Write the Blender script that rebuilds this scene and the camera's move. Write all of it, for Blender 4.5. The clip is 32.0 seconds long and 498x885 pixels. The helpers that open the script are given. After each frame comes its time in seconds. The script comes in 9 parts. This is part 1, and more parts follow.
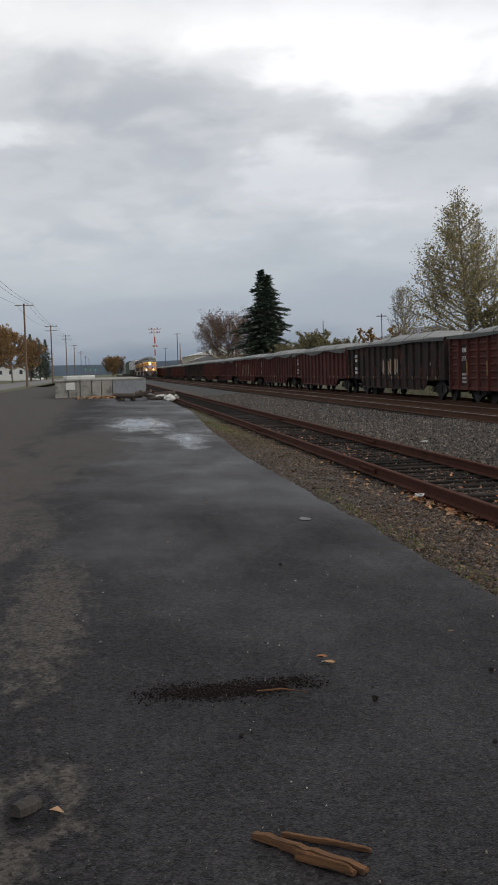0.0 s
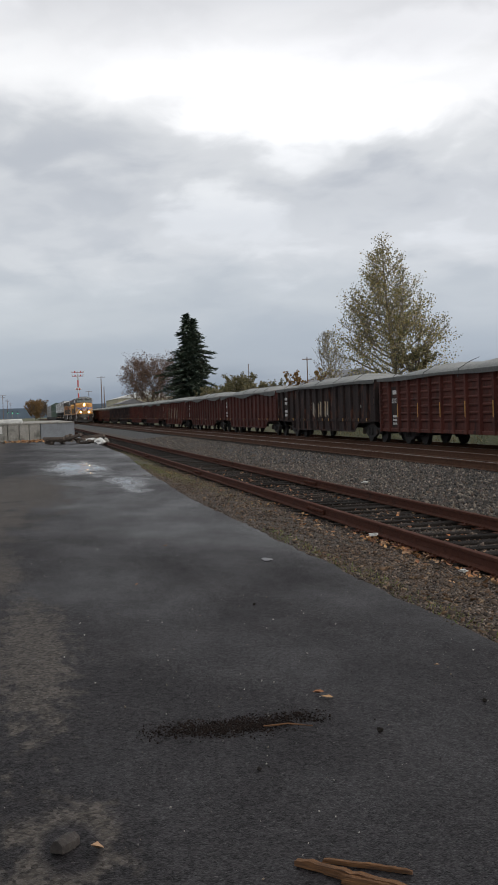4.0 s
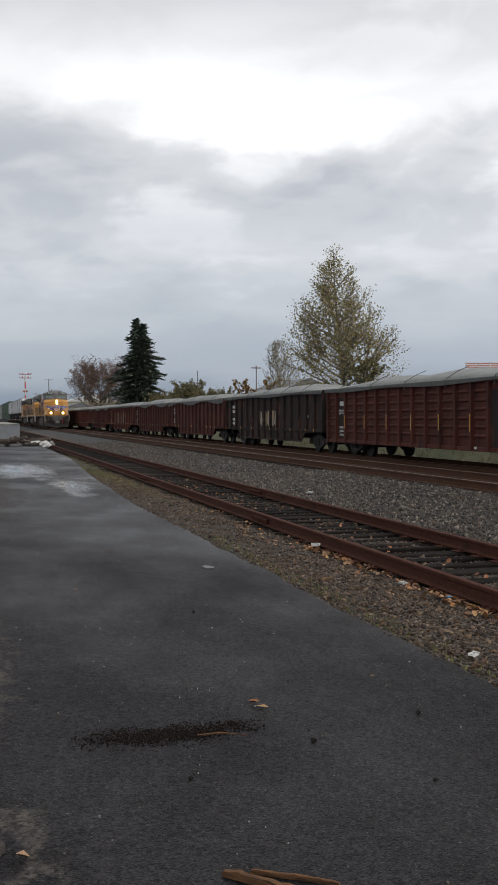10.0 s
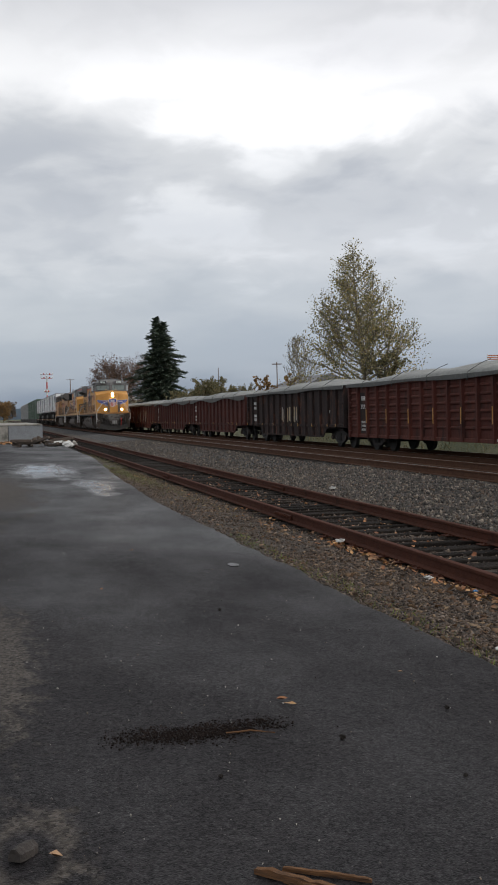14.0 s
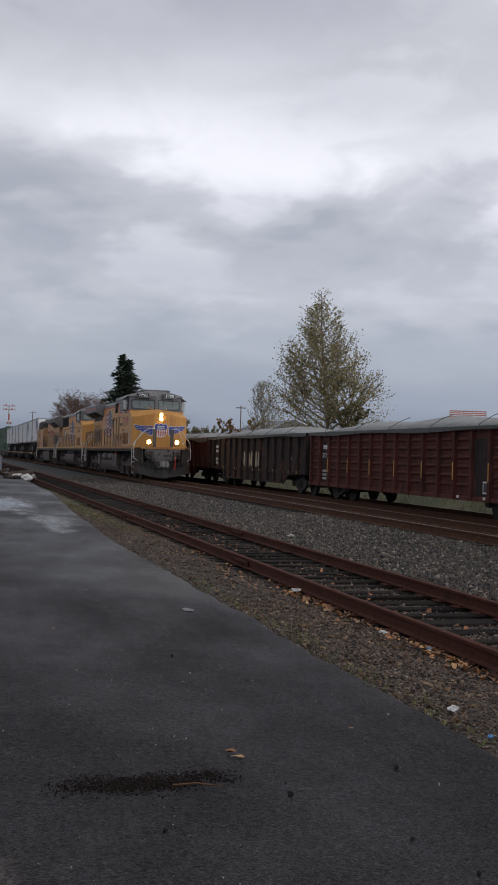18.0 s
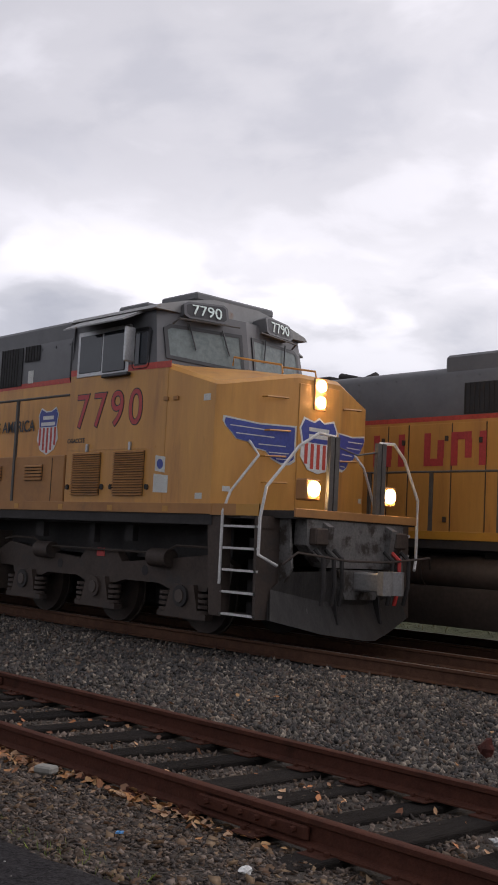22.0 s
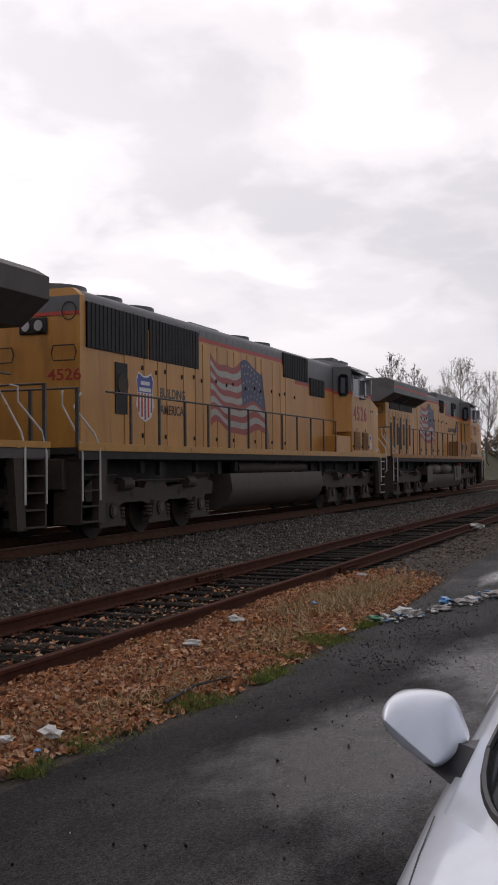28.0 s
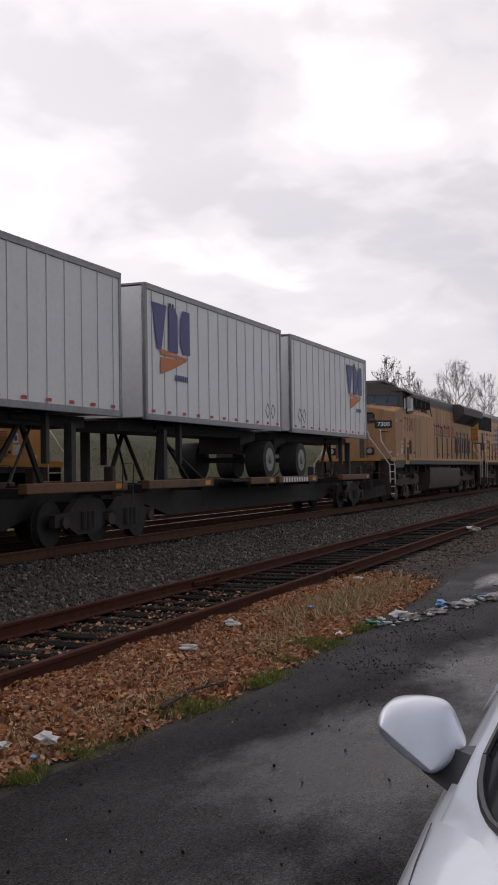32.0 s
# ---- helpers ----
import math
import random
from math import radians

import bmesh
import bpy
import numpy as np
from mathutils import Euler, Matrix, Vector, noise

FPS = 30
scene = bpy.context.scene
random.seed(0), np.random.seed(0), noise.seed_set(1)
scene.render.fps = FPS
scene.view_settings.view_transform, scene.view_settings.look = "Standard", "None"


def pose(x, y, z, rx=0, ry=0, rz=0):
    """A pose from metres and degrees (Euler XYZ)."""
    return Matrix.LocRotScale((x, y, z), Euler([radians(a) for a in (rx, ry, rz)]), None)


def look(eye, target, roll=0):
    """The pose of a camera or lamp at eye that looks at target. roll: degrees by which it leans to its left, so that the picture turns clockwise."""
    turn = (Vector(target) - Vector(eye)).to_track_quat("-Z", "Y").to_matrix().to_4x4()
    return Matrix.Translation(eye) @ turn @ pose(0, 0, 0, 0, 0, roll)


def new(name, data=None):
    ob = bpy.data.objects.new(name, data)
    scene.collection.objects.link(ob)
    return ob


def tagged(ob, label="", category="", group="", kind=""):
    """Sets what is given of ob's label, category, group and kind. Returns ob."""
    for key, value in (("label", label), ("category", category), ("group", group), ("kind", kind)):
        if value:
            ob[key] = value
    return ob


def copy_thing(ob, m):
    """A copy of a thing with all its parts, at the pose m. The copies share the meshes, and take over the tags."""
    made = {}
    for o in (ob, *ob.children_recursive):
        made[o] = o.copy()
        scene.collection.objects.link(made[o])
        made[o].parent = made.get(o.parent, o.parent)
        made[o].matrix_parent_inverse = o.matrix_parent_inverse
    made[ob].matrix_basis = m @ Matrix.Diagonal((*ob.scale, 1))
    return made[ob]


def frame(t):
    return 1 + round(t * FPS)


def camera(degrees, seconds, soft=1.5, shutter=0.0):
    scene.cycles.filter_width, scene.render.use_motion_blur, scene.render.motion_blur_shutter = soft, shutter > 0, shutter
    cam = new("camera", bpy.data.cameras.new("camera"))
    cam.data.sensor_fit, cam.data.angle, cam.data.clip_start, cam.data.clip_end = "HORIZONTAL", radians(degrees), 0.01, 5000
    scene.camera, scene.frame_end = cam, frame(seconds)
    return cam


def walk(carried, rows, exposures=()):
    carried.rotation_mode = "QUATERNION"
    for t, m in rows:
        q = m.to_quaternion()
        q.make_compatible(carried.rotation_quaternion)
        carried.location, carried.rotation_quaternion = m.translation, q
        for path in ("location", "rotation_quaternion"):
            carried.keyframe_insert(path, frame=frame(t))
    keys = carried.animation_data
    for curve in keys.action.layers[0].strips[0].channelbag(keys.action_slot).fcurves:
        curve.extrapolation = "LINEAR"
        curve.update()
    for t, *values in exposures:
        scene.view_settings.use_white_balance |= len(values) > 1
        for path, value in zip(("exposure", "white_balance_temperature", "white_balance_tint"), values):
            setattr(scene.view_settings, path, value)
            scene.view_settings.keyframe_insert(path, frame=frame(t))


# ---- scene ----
cam = camera(25.83, 32.0, soft=1.8)
PATH = [
    (0, (-0.150, 0.385, 1.543), (-2.1281, 0.6444, 1.4094), -1.67),
    (0.5, (-0.214, 0.335, 1.523), (-2.1791, 0.6809, 1.3831), -1.61),
    (1, (-0.099, 0.241, 1.557), (-2.0535, 0.6356, 1.4037), -1.31),
    (1.5, (-0.054, 0.225, 1.546), (-1.9994, 0.6776, 1.4478), -0.61),
    (2, (0.048, 0.152, 1.551), (-1.9039, 0.5766, 1.4528), -0.21),
    (2.5, (0.001, 0.102, 1.558), (-1.9384, 0.5871, 1.5045), -1.36),
    (3, (-0.011, 0.009, 1.573), (-1.9535, 0.4835, 1.5183), -2.82),
    (3.5, (-0.045, -0.029, 1.566), (-2.0018, 0.3788, 1.5099), -2.50),
    (5.5, (-0.038, -0.028, 1.554), (-1.9914, 0.3946, 1.4884), -0.76),
    (6, (-0.034, -0.036, 1.551), (-1.9874, 0.3846, 1.4738), -1.02),
    (6.5, (-0.053, -0.029, 1.542), (-2.0040, 0.4000, 1.4527), -0.82),
    (7, (-0.057, -0.016, 1.540), (-2.0077, 0.4144, 1.4365), -0.92),
    (7.5, (-0.054, 0.000, 1.551), (-2.0022, 0.4433, 1.4667), -1.60),
    (8, (-0.043, -0.006, 1.558), (-1.9904, 0.4453, 1.4905), -1.41),
    (8.5, (-0.056, -0.007, 1.553), (-1.9989, 0.4622, 1.4835), -0.98),
    (9, (-0.049, -0.001, 1.557), (-1.9874, 0.4863, 1.4899), -0.48),
    (9.5, (-0.059, -0.001, 1.555), (-1.9961, 0.4927, 1.5002), -0.31),
    (10, (-0.051, 0.002, 1.559), (-1.9880, 0.4974, 1.5118), -0.33),
    (10.5, (-0.037, -0.007, 1.561), (-1.9727, 0.4942, 1.5197), -0.19),
    (11, (-0.042, -0.014, 1.556), (-1.9773, 0.4899, 1.5163), -0.53),
    (11.5, (-0.041, -0.032, 1.550), (-1.9765, 0.4678, 1.5003), -0.64),
    (12, (-0.039, -0.050, 1.545), (-1.9894, 0.3872, 1.4695), -0.52),
    (12.5, (-0.055, -0.045, 1.535), (-2.0069, 0.3802, 1.4348), -0.47),
    (13, (-0.047, -0.036, 1.543), (-1.9959, 0.3983, 1.4331), -0.27),
    (13.5, (-0.060, -0.002, 1.553), (-2.0078, 0.4479, 1.4899), -1.50),
    (15.5, (0.010, -0.047, 1.609), (-1.9336, 0.4240, 1.5794), -0.43),
    (16, (0.010, -0.050, 1.612), (-1.9327, 0.4255, 1.5883), 0.16),
    (16.5, (-0.010, -0.069, 1.614), (-1.9721, 0.3194, 1.5798), -0.30),
    (17, (-0.024, -0.069, 1.614), (-1.9945, 0.2693, 1.5721), -0.14),
    (17.5, (-0.062, -0.024, 1.623), (-2.0220, 0.3747, 1.6388), -0.41),
    (18, (-0.066, -0.017, 1.598), (-1.9952, 0.5085, 1.6239), 1.63),
    (18.5, (-0.041, -0.019, 1.592), (-1.9649, 0.5275, 1.5870), 1.52),
    (19, (0.000, 0.001, 1.591), (-1.9103, 0.5925, 1.5574), 0.93),
    (19.5, (-0.035, -0.007, 1.585), (-1.9289, 0.6340, 1.5605), 1.37),
    (20, (-0.067, -0.043, 1.593), (-1.9134, 0.7264, 1.6180), 0.72),
    (20.5, (-0.050, -0.119, 1.605), (-1.8301, 0.7848, 1.7197), 2.07),
    (21, (0.014, -0.173, 1.595), (-1.7628, 0.7400, 1.6877), 3.11),
    (21.5, (0.097, -0.198, 1.597), (-1.6014, 0.8486, 1.7395), 1.19),
    (21.9, (-0.022, -0.064, 1.540), (-1.5797, 1.1806, 1.6937), 0.90),
    (22, (-0.045, -0.033, 1.509), (-1.5102, 1.3156, 1.6919), 2.89),
    (22.1, (-0.050, 0.044, 1.518), (-1.3830, 1.5213, 1.7214), 3.48),
    (22.2, (-0.064, 0.026, 1.515), (-1.2234, 1.6392, 1.7445), 3.49),
    (22.3, (-0.108, 0.025, 1.493), (-1.1346, 1.7228, 1.7444), 4.71),
    (22.4, (-0.028, 0.018, 1.488), (-0.9183, 1.7901, 1.7493), 4.04),
    (22.6, (0.026, 0.019, 1.502), (-0.5767, 1.9093, 1.7519), 3.89),
    (22.7, (0.052, 0.020, 1.507), (-0.4198, 1.9470, 1.7613), 4.41),
    (22.8, (0.098, -0.011, 1.509), (-0.2432, 1.9429, 1.7615), 4.50),
    (22.9, (0.056, 0.008, 1.494), (-0.1284, 1.9852, 1.7400), 3.70),
    (23, (0.041, 0.010, 1.451), (-0.0005, 1.9975, 1.6820), 4.04),
    (23.1, (0.033, 0.025, 1.417), (0.1621, 2.0082, 1.6460), 3.39),
    (23.2, (0.070, 0.057, 1.511), (0.3597, 2.0267, 1.6976), 3.45),
    (23.3, (0.064, 0.059, 1.519), (0.5084, 2.0014, 1.6939), 3.50),
    (23.4, (0.053, 0.006, 1.516), (0.6215, 1.9165, 1.6811), 2.93),
    (23.5, (0.086, 0.060, 1.496), (0.7642, 1.9356, 1.6474), 3.21),
    (23.6, (0.136, 0.086, 1.468), (0.9325, 1.9156, 1.6093), 2.21),
    (23.7, (0.162, 0.057, 1.470), (1.0660, 1.8350, 1.6142), 1.45),
    (23.8, (0.234, 0.061, 1.473), (1.2216, 1.7939, 1.6229), 1.77),
    (23.9, (0.279, -0.049, 1.384), (1.3741, 1.6156, 1.5608), 1.50),
    (24, (0.279, -0.091, 1.434), (1.4748, 1.5036, 1.6026), 1.00),
    (24.3, (0.260, -0.078, 1.521), (1.7002, 1.3027, 1.6614), 2.26),
    (24.5, (0.236, -0.101, 1.555), (1.7907, 1.1522, 1.6657), 2.61),
    (25, (0.087, -0.130, 1.642), (1.7757, 0.9404, 1.7067), 0.08),
    (25.5, (0.074, -0.065, 1.620), (1.8122, 0.9239, 1.6738), -1.00),
    (27.5, (0.035, -0.209, 1.525), (1.8926, 0.5319, 1.5623), -0.43),
    (28, (0.028, -0.226, 1.527), (1.8961, 0.4861, 1.5732), -0.57),
    (28.5, (0.019, -0.230, 1.527), (1.8902, 0.4759, 1.5609), -0.61),
    (29, (0.031, -0.237, 1.521), (1.9053, 0.4610, 1.5539), -1.03),
    (29.5, (0.024, -0.228, 1.528), (1.8996, 0.4663, 1.5639), -0.92),
    (30, (0.023, -0.226, 1.529), (1.8967, 0.4719, 1.5683), -0.86),
    (30.5, (0.019, -0.219, 1.530), (1.8922, 0.4809, 1.5749), -0.56),
    (31, (0.025, -0.226, 1.532), (1.8977, 0.4758, 1.5770), -0.55),
    (31.5, (0.030, -0.225, 1.529), (1.9026, 0.4762, 1.5754), -0.64),
    (32, (0.035, -0.226, 1.532), (1.9058, 0.4786, 1.5845), -0.83),
]
EXPOSURES = [(0, 0.0, 6500, 10), (1, 0.02, 6500, 10), (2, 0.1, 6500, 10), (12, 0.08, 6500, 10), (17, -0.06, 6350, 11), (18, -0.25, 6200, 14), (19, -0.2, 6400, 13), (20, -0.1, 6350, 14), (21, -0.25, 6250, 15), (21.9, -0.12, 6300, 17), (22.5, -0.4, 6350, 18), (23.2, -0.4, 6450, 18), (24, -0.08, 6600, 17), (26, -0.35, 6550, 18), (28, -0.3, 6550, 18), (32, -0.35, 6550, 18)]
walk(cam, [(t, look(eye, target, roll)) for t, eye, target, roll in PATH], EXPOSURES)

# ---- light and sky ----
SUN_AZ, SUN_EL = 30.0, 34.0   # degrees from +y towards +x, and above the horizon
world = bpy.data.worlds.new("sky")
scene.world = world
world.use_nodes = True
wn, wl = world.node_tree.nodes, world.node_tree.links
wn.clear()


def wmath(op, a, b=None):
    n = wn.new("ShaderNodeMath")
    n.operation = op
    for i, s in enumerate((a, b)):
        if s is None:
            continue
        if isinstance(s, (int, float)):
            n.inputs[i].default_value = s
        else:
            wl.new(s, n.inputs[i])
    return n.outputs[0]


w_tc = wn.new("ShaderNodeTexCoord")
w_sep = wn.new("ShaderNodeSeparateXYZ")
wl.new(w_tc.outputs["Generated"], w_sep.inputs[0])
w_z = wmath("MAXIMUM", w_sep.outputs[2], 0.0)


def wramp(src, stops):
    r = wn.new("ShaderNodeValToRGB")
    r.color_ramp.interpolation = "EASE"
    while len(r.color_ramp.elements) < len(stops):
        r.color_ramp.elements.new(0.5)
    for e, (p, c) in zip(r.color_ramp.elements, stops):
        e.position, e.color = p, (*c, 1)
    wl.new(src, r.inputs[0])
    return r.outputs[0]


def wmix(kind, fac, a, b):
    m = wn.new("ShaderNodeMix")
    m.data_type, m.blend_type = "RGBA", kind
    for i, s in ((0, fac), (6, a), (7, b)):
        if isinstance(s, (int, float)):
            m.inputs[i].default_value = s
        elif isinstance(s, tuple):
            m.inputs[i].default_value = (*s, 1)
        else:
            wl.new(s, m.inputs[i])
    return m.outputs[2]


# layered stratocumulus: a flat deck seen from below, so that its banks crowd together towards the horizon
w_far = wmath("ADD", w_z, 0.24)
w_dir = wn.new("ShaderNodeCombineXYZ")
wl.new(wmath("DIVIDE", w_sep.outputs[0], w_far), w_dir.inputs[0])
wl.new(wmath("DIVIDE", w_sep.outputs[1], w_far), w_dir.inputs[1])


def puffs(scale, detail, rough, loc):
    mp = wn.new("ShaderNodeMapping")
    mp.inputs["Location"].default_value = loc
    wl.new(w_dir.outputs[0], mp.inputs[0])
    nz = wn.new("ShaderNodeTexNoise")
    nz.inputs["Scale"].default_value, nz.inputs["Detail"].default_value = scale, detail
    nz.inputs["Roughness"].default_value, nz.inputs["Distortion"].default_value = rough, 0.35
    wl.new(mp.outputs[0], nz.inputs["Vector"])
    return wmath("SUBTRACT", nz.outputs["Fac"], 0.5)


w_big = puffs(0.95, 3.0, 0.45, (3.1, 1.7, 0.4))
w_mid = puffs(2.6, 6.0, 0.45, (0.4, 5.2, 2.0))
w_fine = puffs(5.5, 6.0, 0.5, (2.4, 0.2, 1.0))
w_dot = wn.new("ShaderNodeVectorMath")
w_dot.operation = "DOT_PRODUCT"
wl.new(w_tc.outputs["Generated"], w_dot.inputs[0])
w_dot.inputs[1].default_value = (math.sin(radians(SUN_AZ)) * math.cos(radians(SUN_EL)), math.cos(radians(SUN_AZ)) * math.cos(radians(SUN_EL)), math.sin(radians(SUN_EL)))
w_sunward = wmath("MAXIMUM", w_dot.outputs["Value"], 0.0)
w_lift = wmath("ADD", wmath("ADD", wmath("MULTIPLY", w_big, 0.2), wmath("ADD", wmath("MULTIPLY", w_mid, 0.13), wmath("MULTIPLY", w_fine, 0.07))), wmath("MULTIPLY", w_sunward, 0.06))
w_open = wramp(w_z, [(0.06, (0, 0, 0)), (0.19, (1, 1, 1))])
w_bank = wramp(wmath("ADD", w_z, wmath("MULTIPLY", w_lift, wmath("ADD", wmath("MULTIPLY", w_open, 0.75), 0.25))), [(0.0, (0.22, 0.275, 0.365)), (0.05, (0.40, 0.45, 0.525)), (0.10, (0.545, 0.58, 0.625)), (0.14, (0.665, 0.685, 0.715)), (0.19, (0.61, 0.63, 0.66)), (0.235, (0.69, 0.705, 0.72)), (0.295, (0.99, 0.99, 0.99)), (0.365, (0.69, 0.695, 0.71)), (0.6, (0.44, 0.45, 0.465))])
w_bank = wmix("MIX", wmath("MINIMUM", wmath("MULTIPLY", w_sunward, 1.1), 0.92), w_bank, (0.80, 0.80, 0.80))   # the deck thins towards the sun
w_puff = wramp(wmath("ADD", wmath("ADD", wmath("ADD", w_mid, wmath("MULTIPLY", w_fine, 0.6)), wmath("MULTIPLY", w_big, 0.4)), 0.5), [(0.31, (0.84, 0.85, 0.87)), (0.5, (1.0, 1.0, 1.0)), (0.68, (1.22, 1.215, 1.21))])
w_col = wmix("MULTIPLY", w_open, w_bank, w_puff)
# brighter towards the veiled sun
w_glow = wramp(wmath("ADD", wmath("MULTIPLY", w_dot.outputs["Value"], 0.5), 0.5), [(0.0, (0.95, 0.93, 0.91)), (0.3, (0.98, 0.98, 0.98)), (0.5, (1.0, 1.0, 1.01)), (0.7, (1.22, 1.21, 1.2)), (0.86, (1.52, 1.5, 1.48)), (1.0, (1.8, 1.78, 1.75))])
w_col = wmix("MULTIPLY", 1.0, w_col, w_glow)
w_sky = wn.new("ShaderNodeTexSky")
w_sky.sky_type, w_sky.sun_disc = "NISHITA", False
w_sky.sun_elevation, w_sky.sun_rotation = radians(SUN_EL), radians(SUN_AZ)
w_b1, w_b2, w_add = wn.new("ShaderNodeBackground"), wn.new("ShaderNodeBackground"), wn.new("ShaderNodeAddShader")
wl.new(w_sky.outputs[0], w_b1.inputs[0])
w_b1.inputs[1].default_value = 0.01
wl.new(w_col, w_b2.inputs[0])
w_b2.inputs[1].default_value = 0.9
wl.new(w_b1.outputs[0], w_add.inputs[0])
wl.new(w_b2.outputs[0], w_add.inputs[1])
wl.new(w_add.outputs[0], wn.new("ShaderNodeOutputWorld").inputs[0])

sun_data = bpy.data.lights.new("sun", "SUN")
sun_data.energy, sun_data.angle, sun_data.color = 0.5, radians(25), (1.0, 0.96, 0.9)
sun = new("sun", sun_data)
sun.matrix_world = look((0, 0, 50), (-50 * math.sin(radians(SUN_AZ)) * math.cos(radians(SUN_EL)), -50 * math.cos(radians(SUN_AZ)) * math.cos(radians(SUN_EL)), 50 - 50 * math.sin(radians(SUN_EL))))


# ---- materials ----
def surface(name, c1, c2, rough=0.7, scale=6.0, mix=0.5, bump=0.0, bscale=60.0, metal=0.0, third=None, tscale=1.5, tpos=0.58, stretch=(1, 1, 1), vary=0.0, island=0.0, rough2=None, spec=0.5, coat=0.0, soft=0.12, bdist=0.01, grain=0.18):
    """Two colours mixed by noise, a third as stains with their own outline; vary: by object, island: by loose piece."""
    m = bpy.data.materials.new(name)
    m.use_nodes = True
    n, l = m.node_tree.nodes, m.node_tree.links
    b = n["Principled BSDF"]
    tc = n.new("ShaderNodeTexCoord")
    mp = n.new("ShaderNodeMapping")
    mp.inputs["Scale"].default_value = stretch
    l.new(tc.outputs["Object"], mp.inputs[0])

    def noise_(s, d=5.0, r=0.6):
        z = n.new("ShaderNodeTexNoise")
        z.inputs["Scale"].default_value, z.inputs["Detail"].default_value, z.inputs["Roughness"].default_value = s, d, r
        l.new(mp.outputs[0], z.inputs["Vector"])
        return z.outputs["Fac"]

    def ramp(src, a, bb):
        r = n.new("ShaderNodeMapRange")
        r.inputs["From Min"].default_value, r.inputs["From Max"].default_value = a, bb
        l.new(src, r.inputs["Value"])
        return r.outputs[0]

    def mixc(fac, a, bb, kind="MIX"):
        x = n.new("ShaderNodeMix")
        x.data_type, x.blend_type = "RGBA", kind
        for i, s in ((0, fac), (6, a), (7, bb)):
            if isinstance(s, (int, float)):
                x.inputs[i].default_value = s
            elif isinstance(s, tuple):
                x.inputs[i].default_value = (*s, 1)
            else:
                l.new(s, x.inputs[i])
        return x.outputs[2]

    fac = ramp(noise_(scale), mix - 0.22, mix + 0.22)
    col = mixc(fac, c1, c2)
    fine = noise_(scale * 7.3, 3.0)
    g = n.new("ShaderNodeMapRange")
    g.inputs["To Min"].default_value, g.inputs["To Max"].default_value = 1 - grain, 1 + grain
    g.inputs["From Min"].default_value, g.inputs["From Max"].default_value = 0.3, 0.7
    l.new(fine, g.inputs["Value"])
    cg = n.new("ShaderNodeCombineColor")
    for i in range(3):
        l.new(g.outputs[0], cg.inputs[i])
    col = mixc(1.0, col, cg.outputs[0], "MULTIPLY")
    if third:
        stain = ramp(noise_(tscale, 6.0, 0.65), tpos, tpos + soft)
        col = mixc(stain, col, third)
    if vary or island:
        src = n.new("ShaderNodeObjectInfo").outputs["Random"] if vary else n.new("ShaderNodeNewGeometry").outputs["Random Per Island"]
        k = n.new("ShaderNodeMapRange")
        k.inputs["To Min"].default_value, k.inputs["To Max"].default_value = 1 - (vary or island), 1 + (vary or island)
        l.new(src, k.inputs["Value"])
        cc = n.new("ShaderNodeCombineColor")
        for i in range(3):
            l.new(k.outputs[0], cc.inputs[i])
        col = mixc(1.0, col, cc.outputs[0], "MULTIPLY")
    l.new(col, b.inputs["Base Color"])
    if rough2 is not None:
        rr = n.new("ShaderNodeMapRange")
        rr.inputs["To Min"].default_value, rr.inputs["To Max"].default_value = rough, rough2
        l.new(ramp(noise_(tscale * 1.3, 4.0), 0.42, 0.6), rr.inputs["Value"])
        l.new(rr.outputs[0], b.inputs["Roughness"])
    else:
        b.inputs["Roughness"].default_value = rough
    b.inputs["Metallic"].default_value = metal
    b.inputs["Specular IOR Level"].default_value = spec
    b.inputs["Coat Weight"].default_value = coat
    b.inputs["Coat Roughness"].default_value = 0.08
    if bump:
        bp = n.new("ShaderNodeBump")
        bp.inputs["Strength"].default_value, bp.inputs["Distance"].default_value = bump, bdist
        l.new(noise_(bscale, 4.0), bp.inputs["Height"])
        l.new(bp.outputs[0], b.inputs["Normal"])
    return m


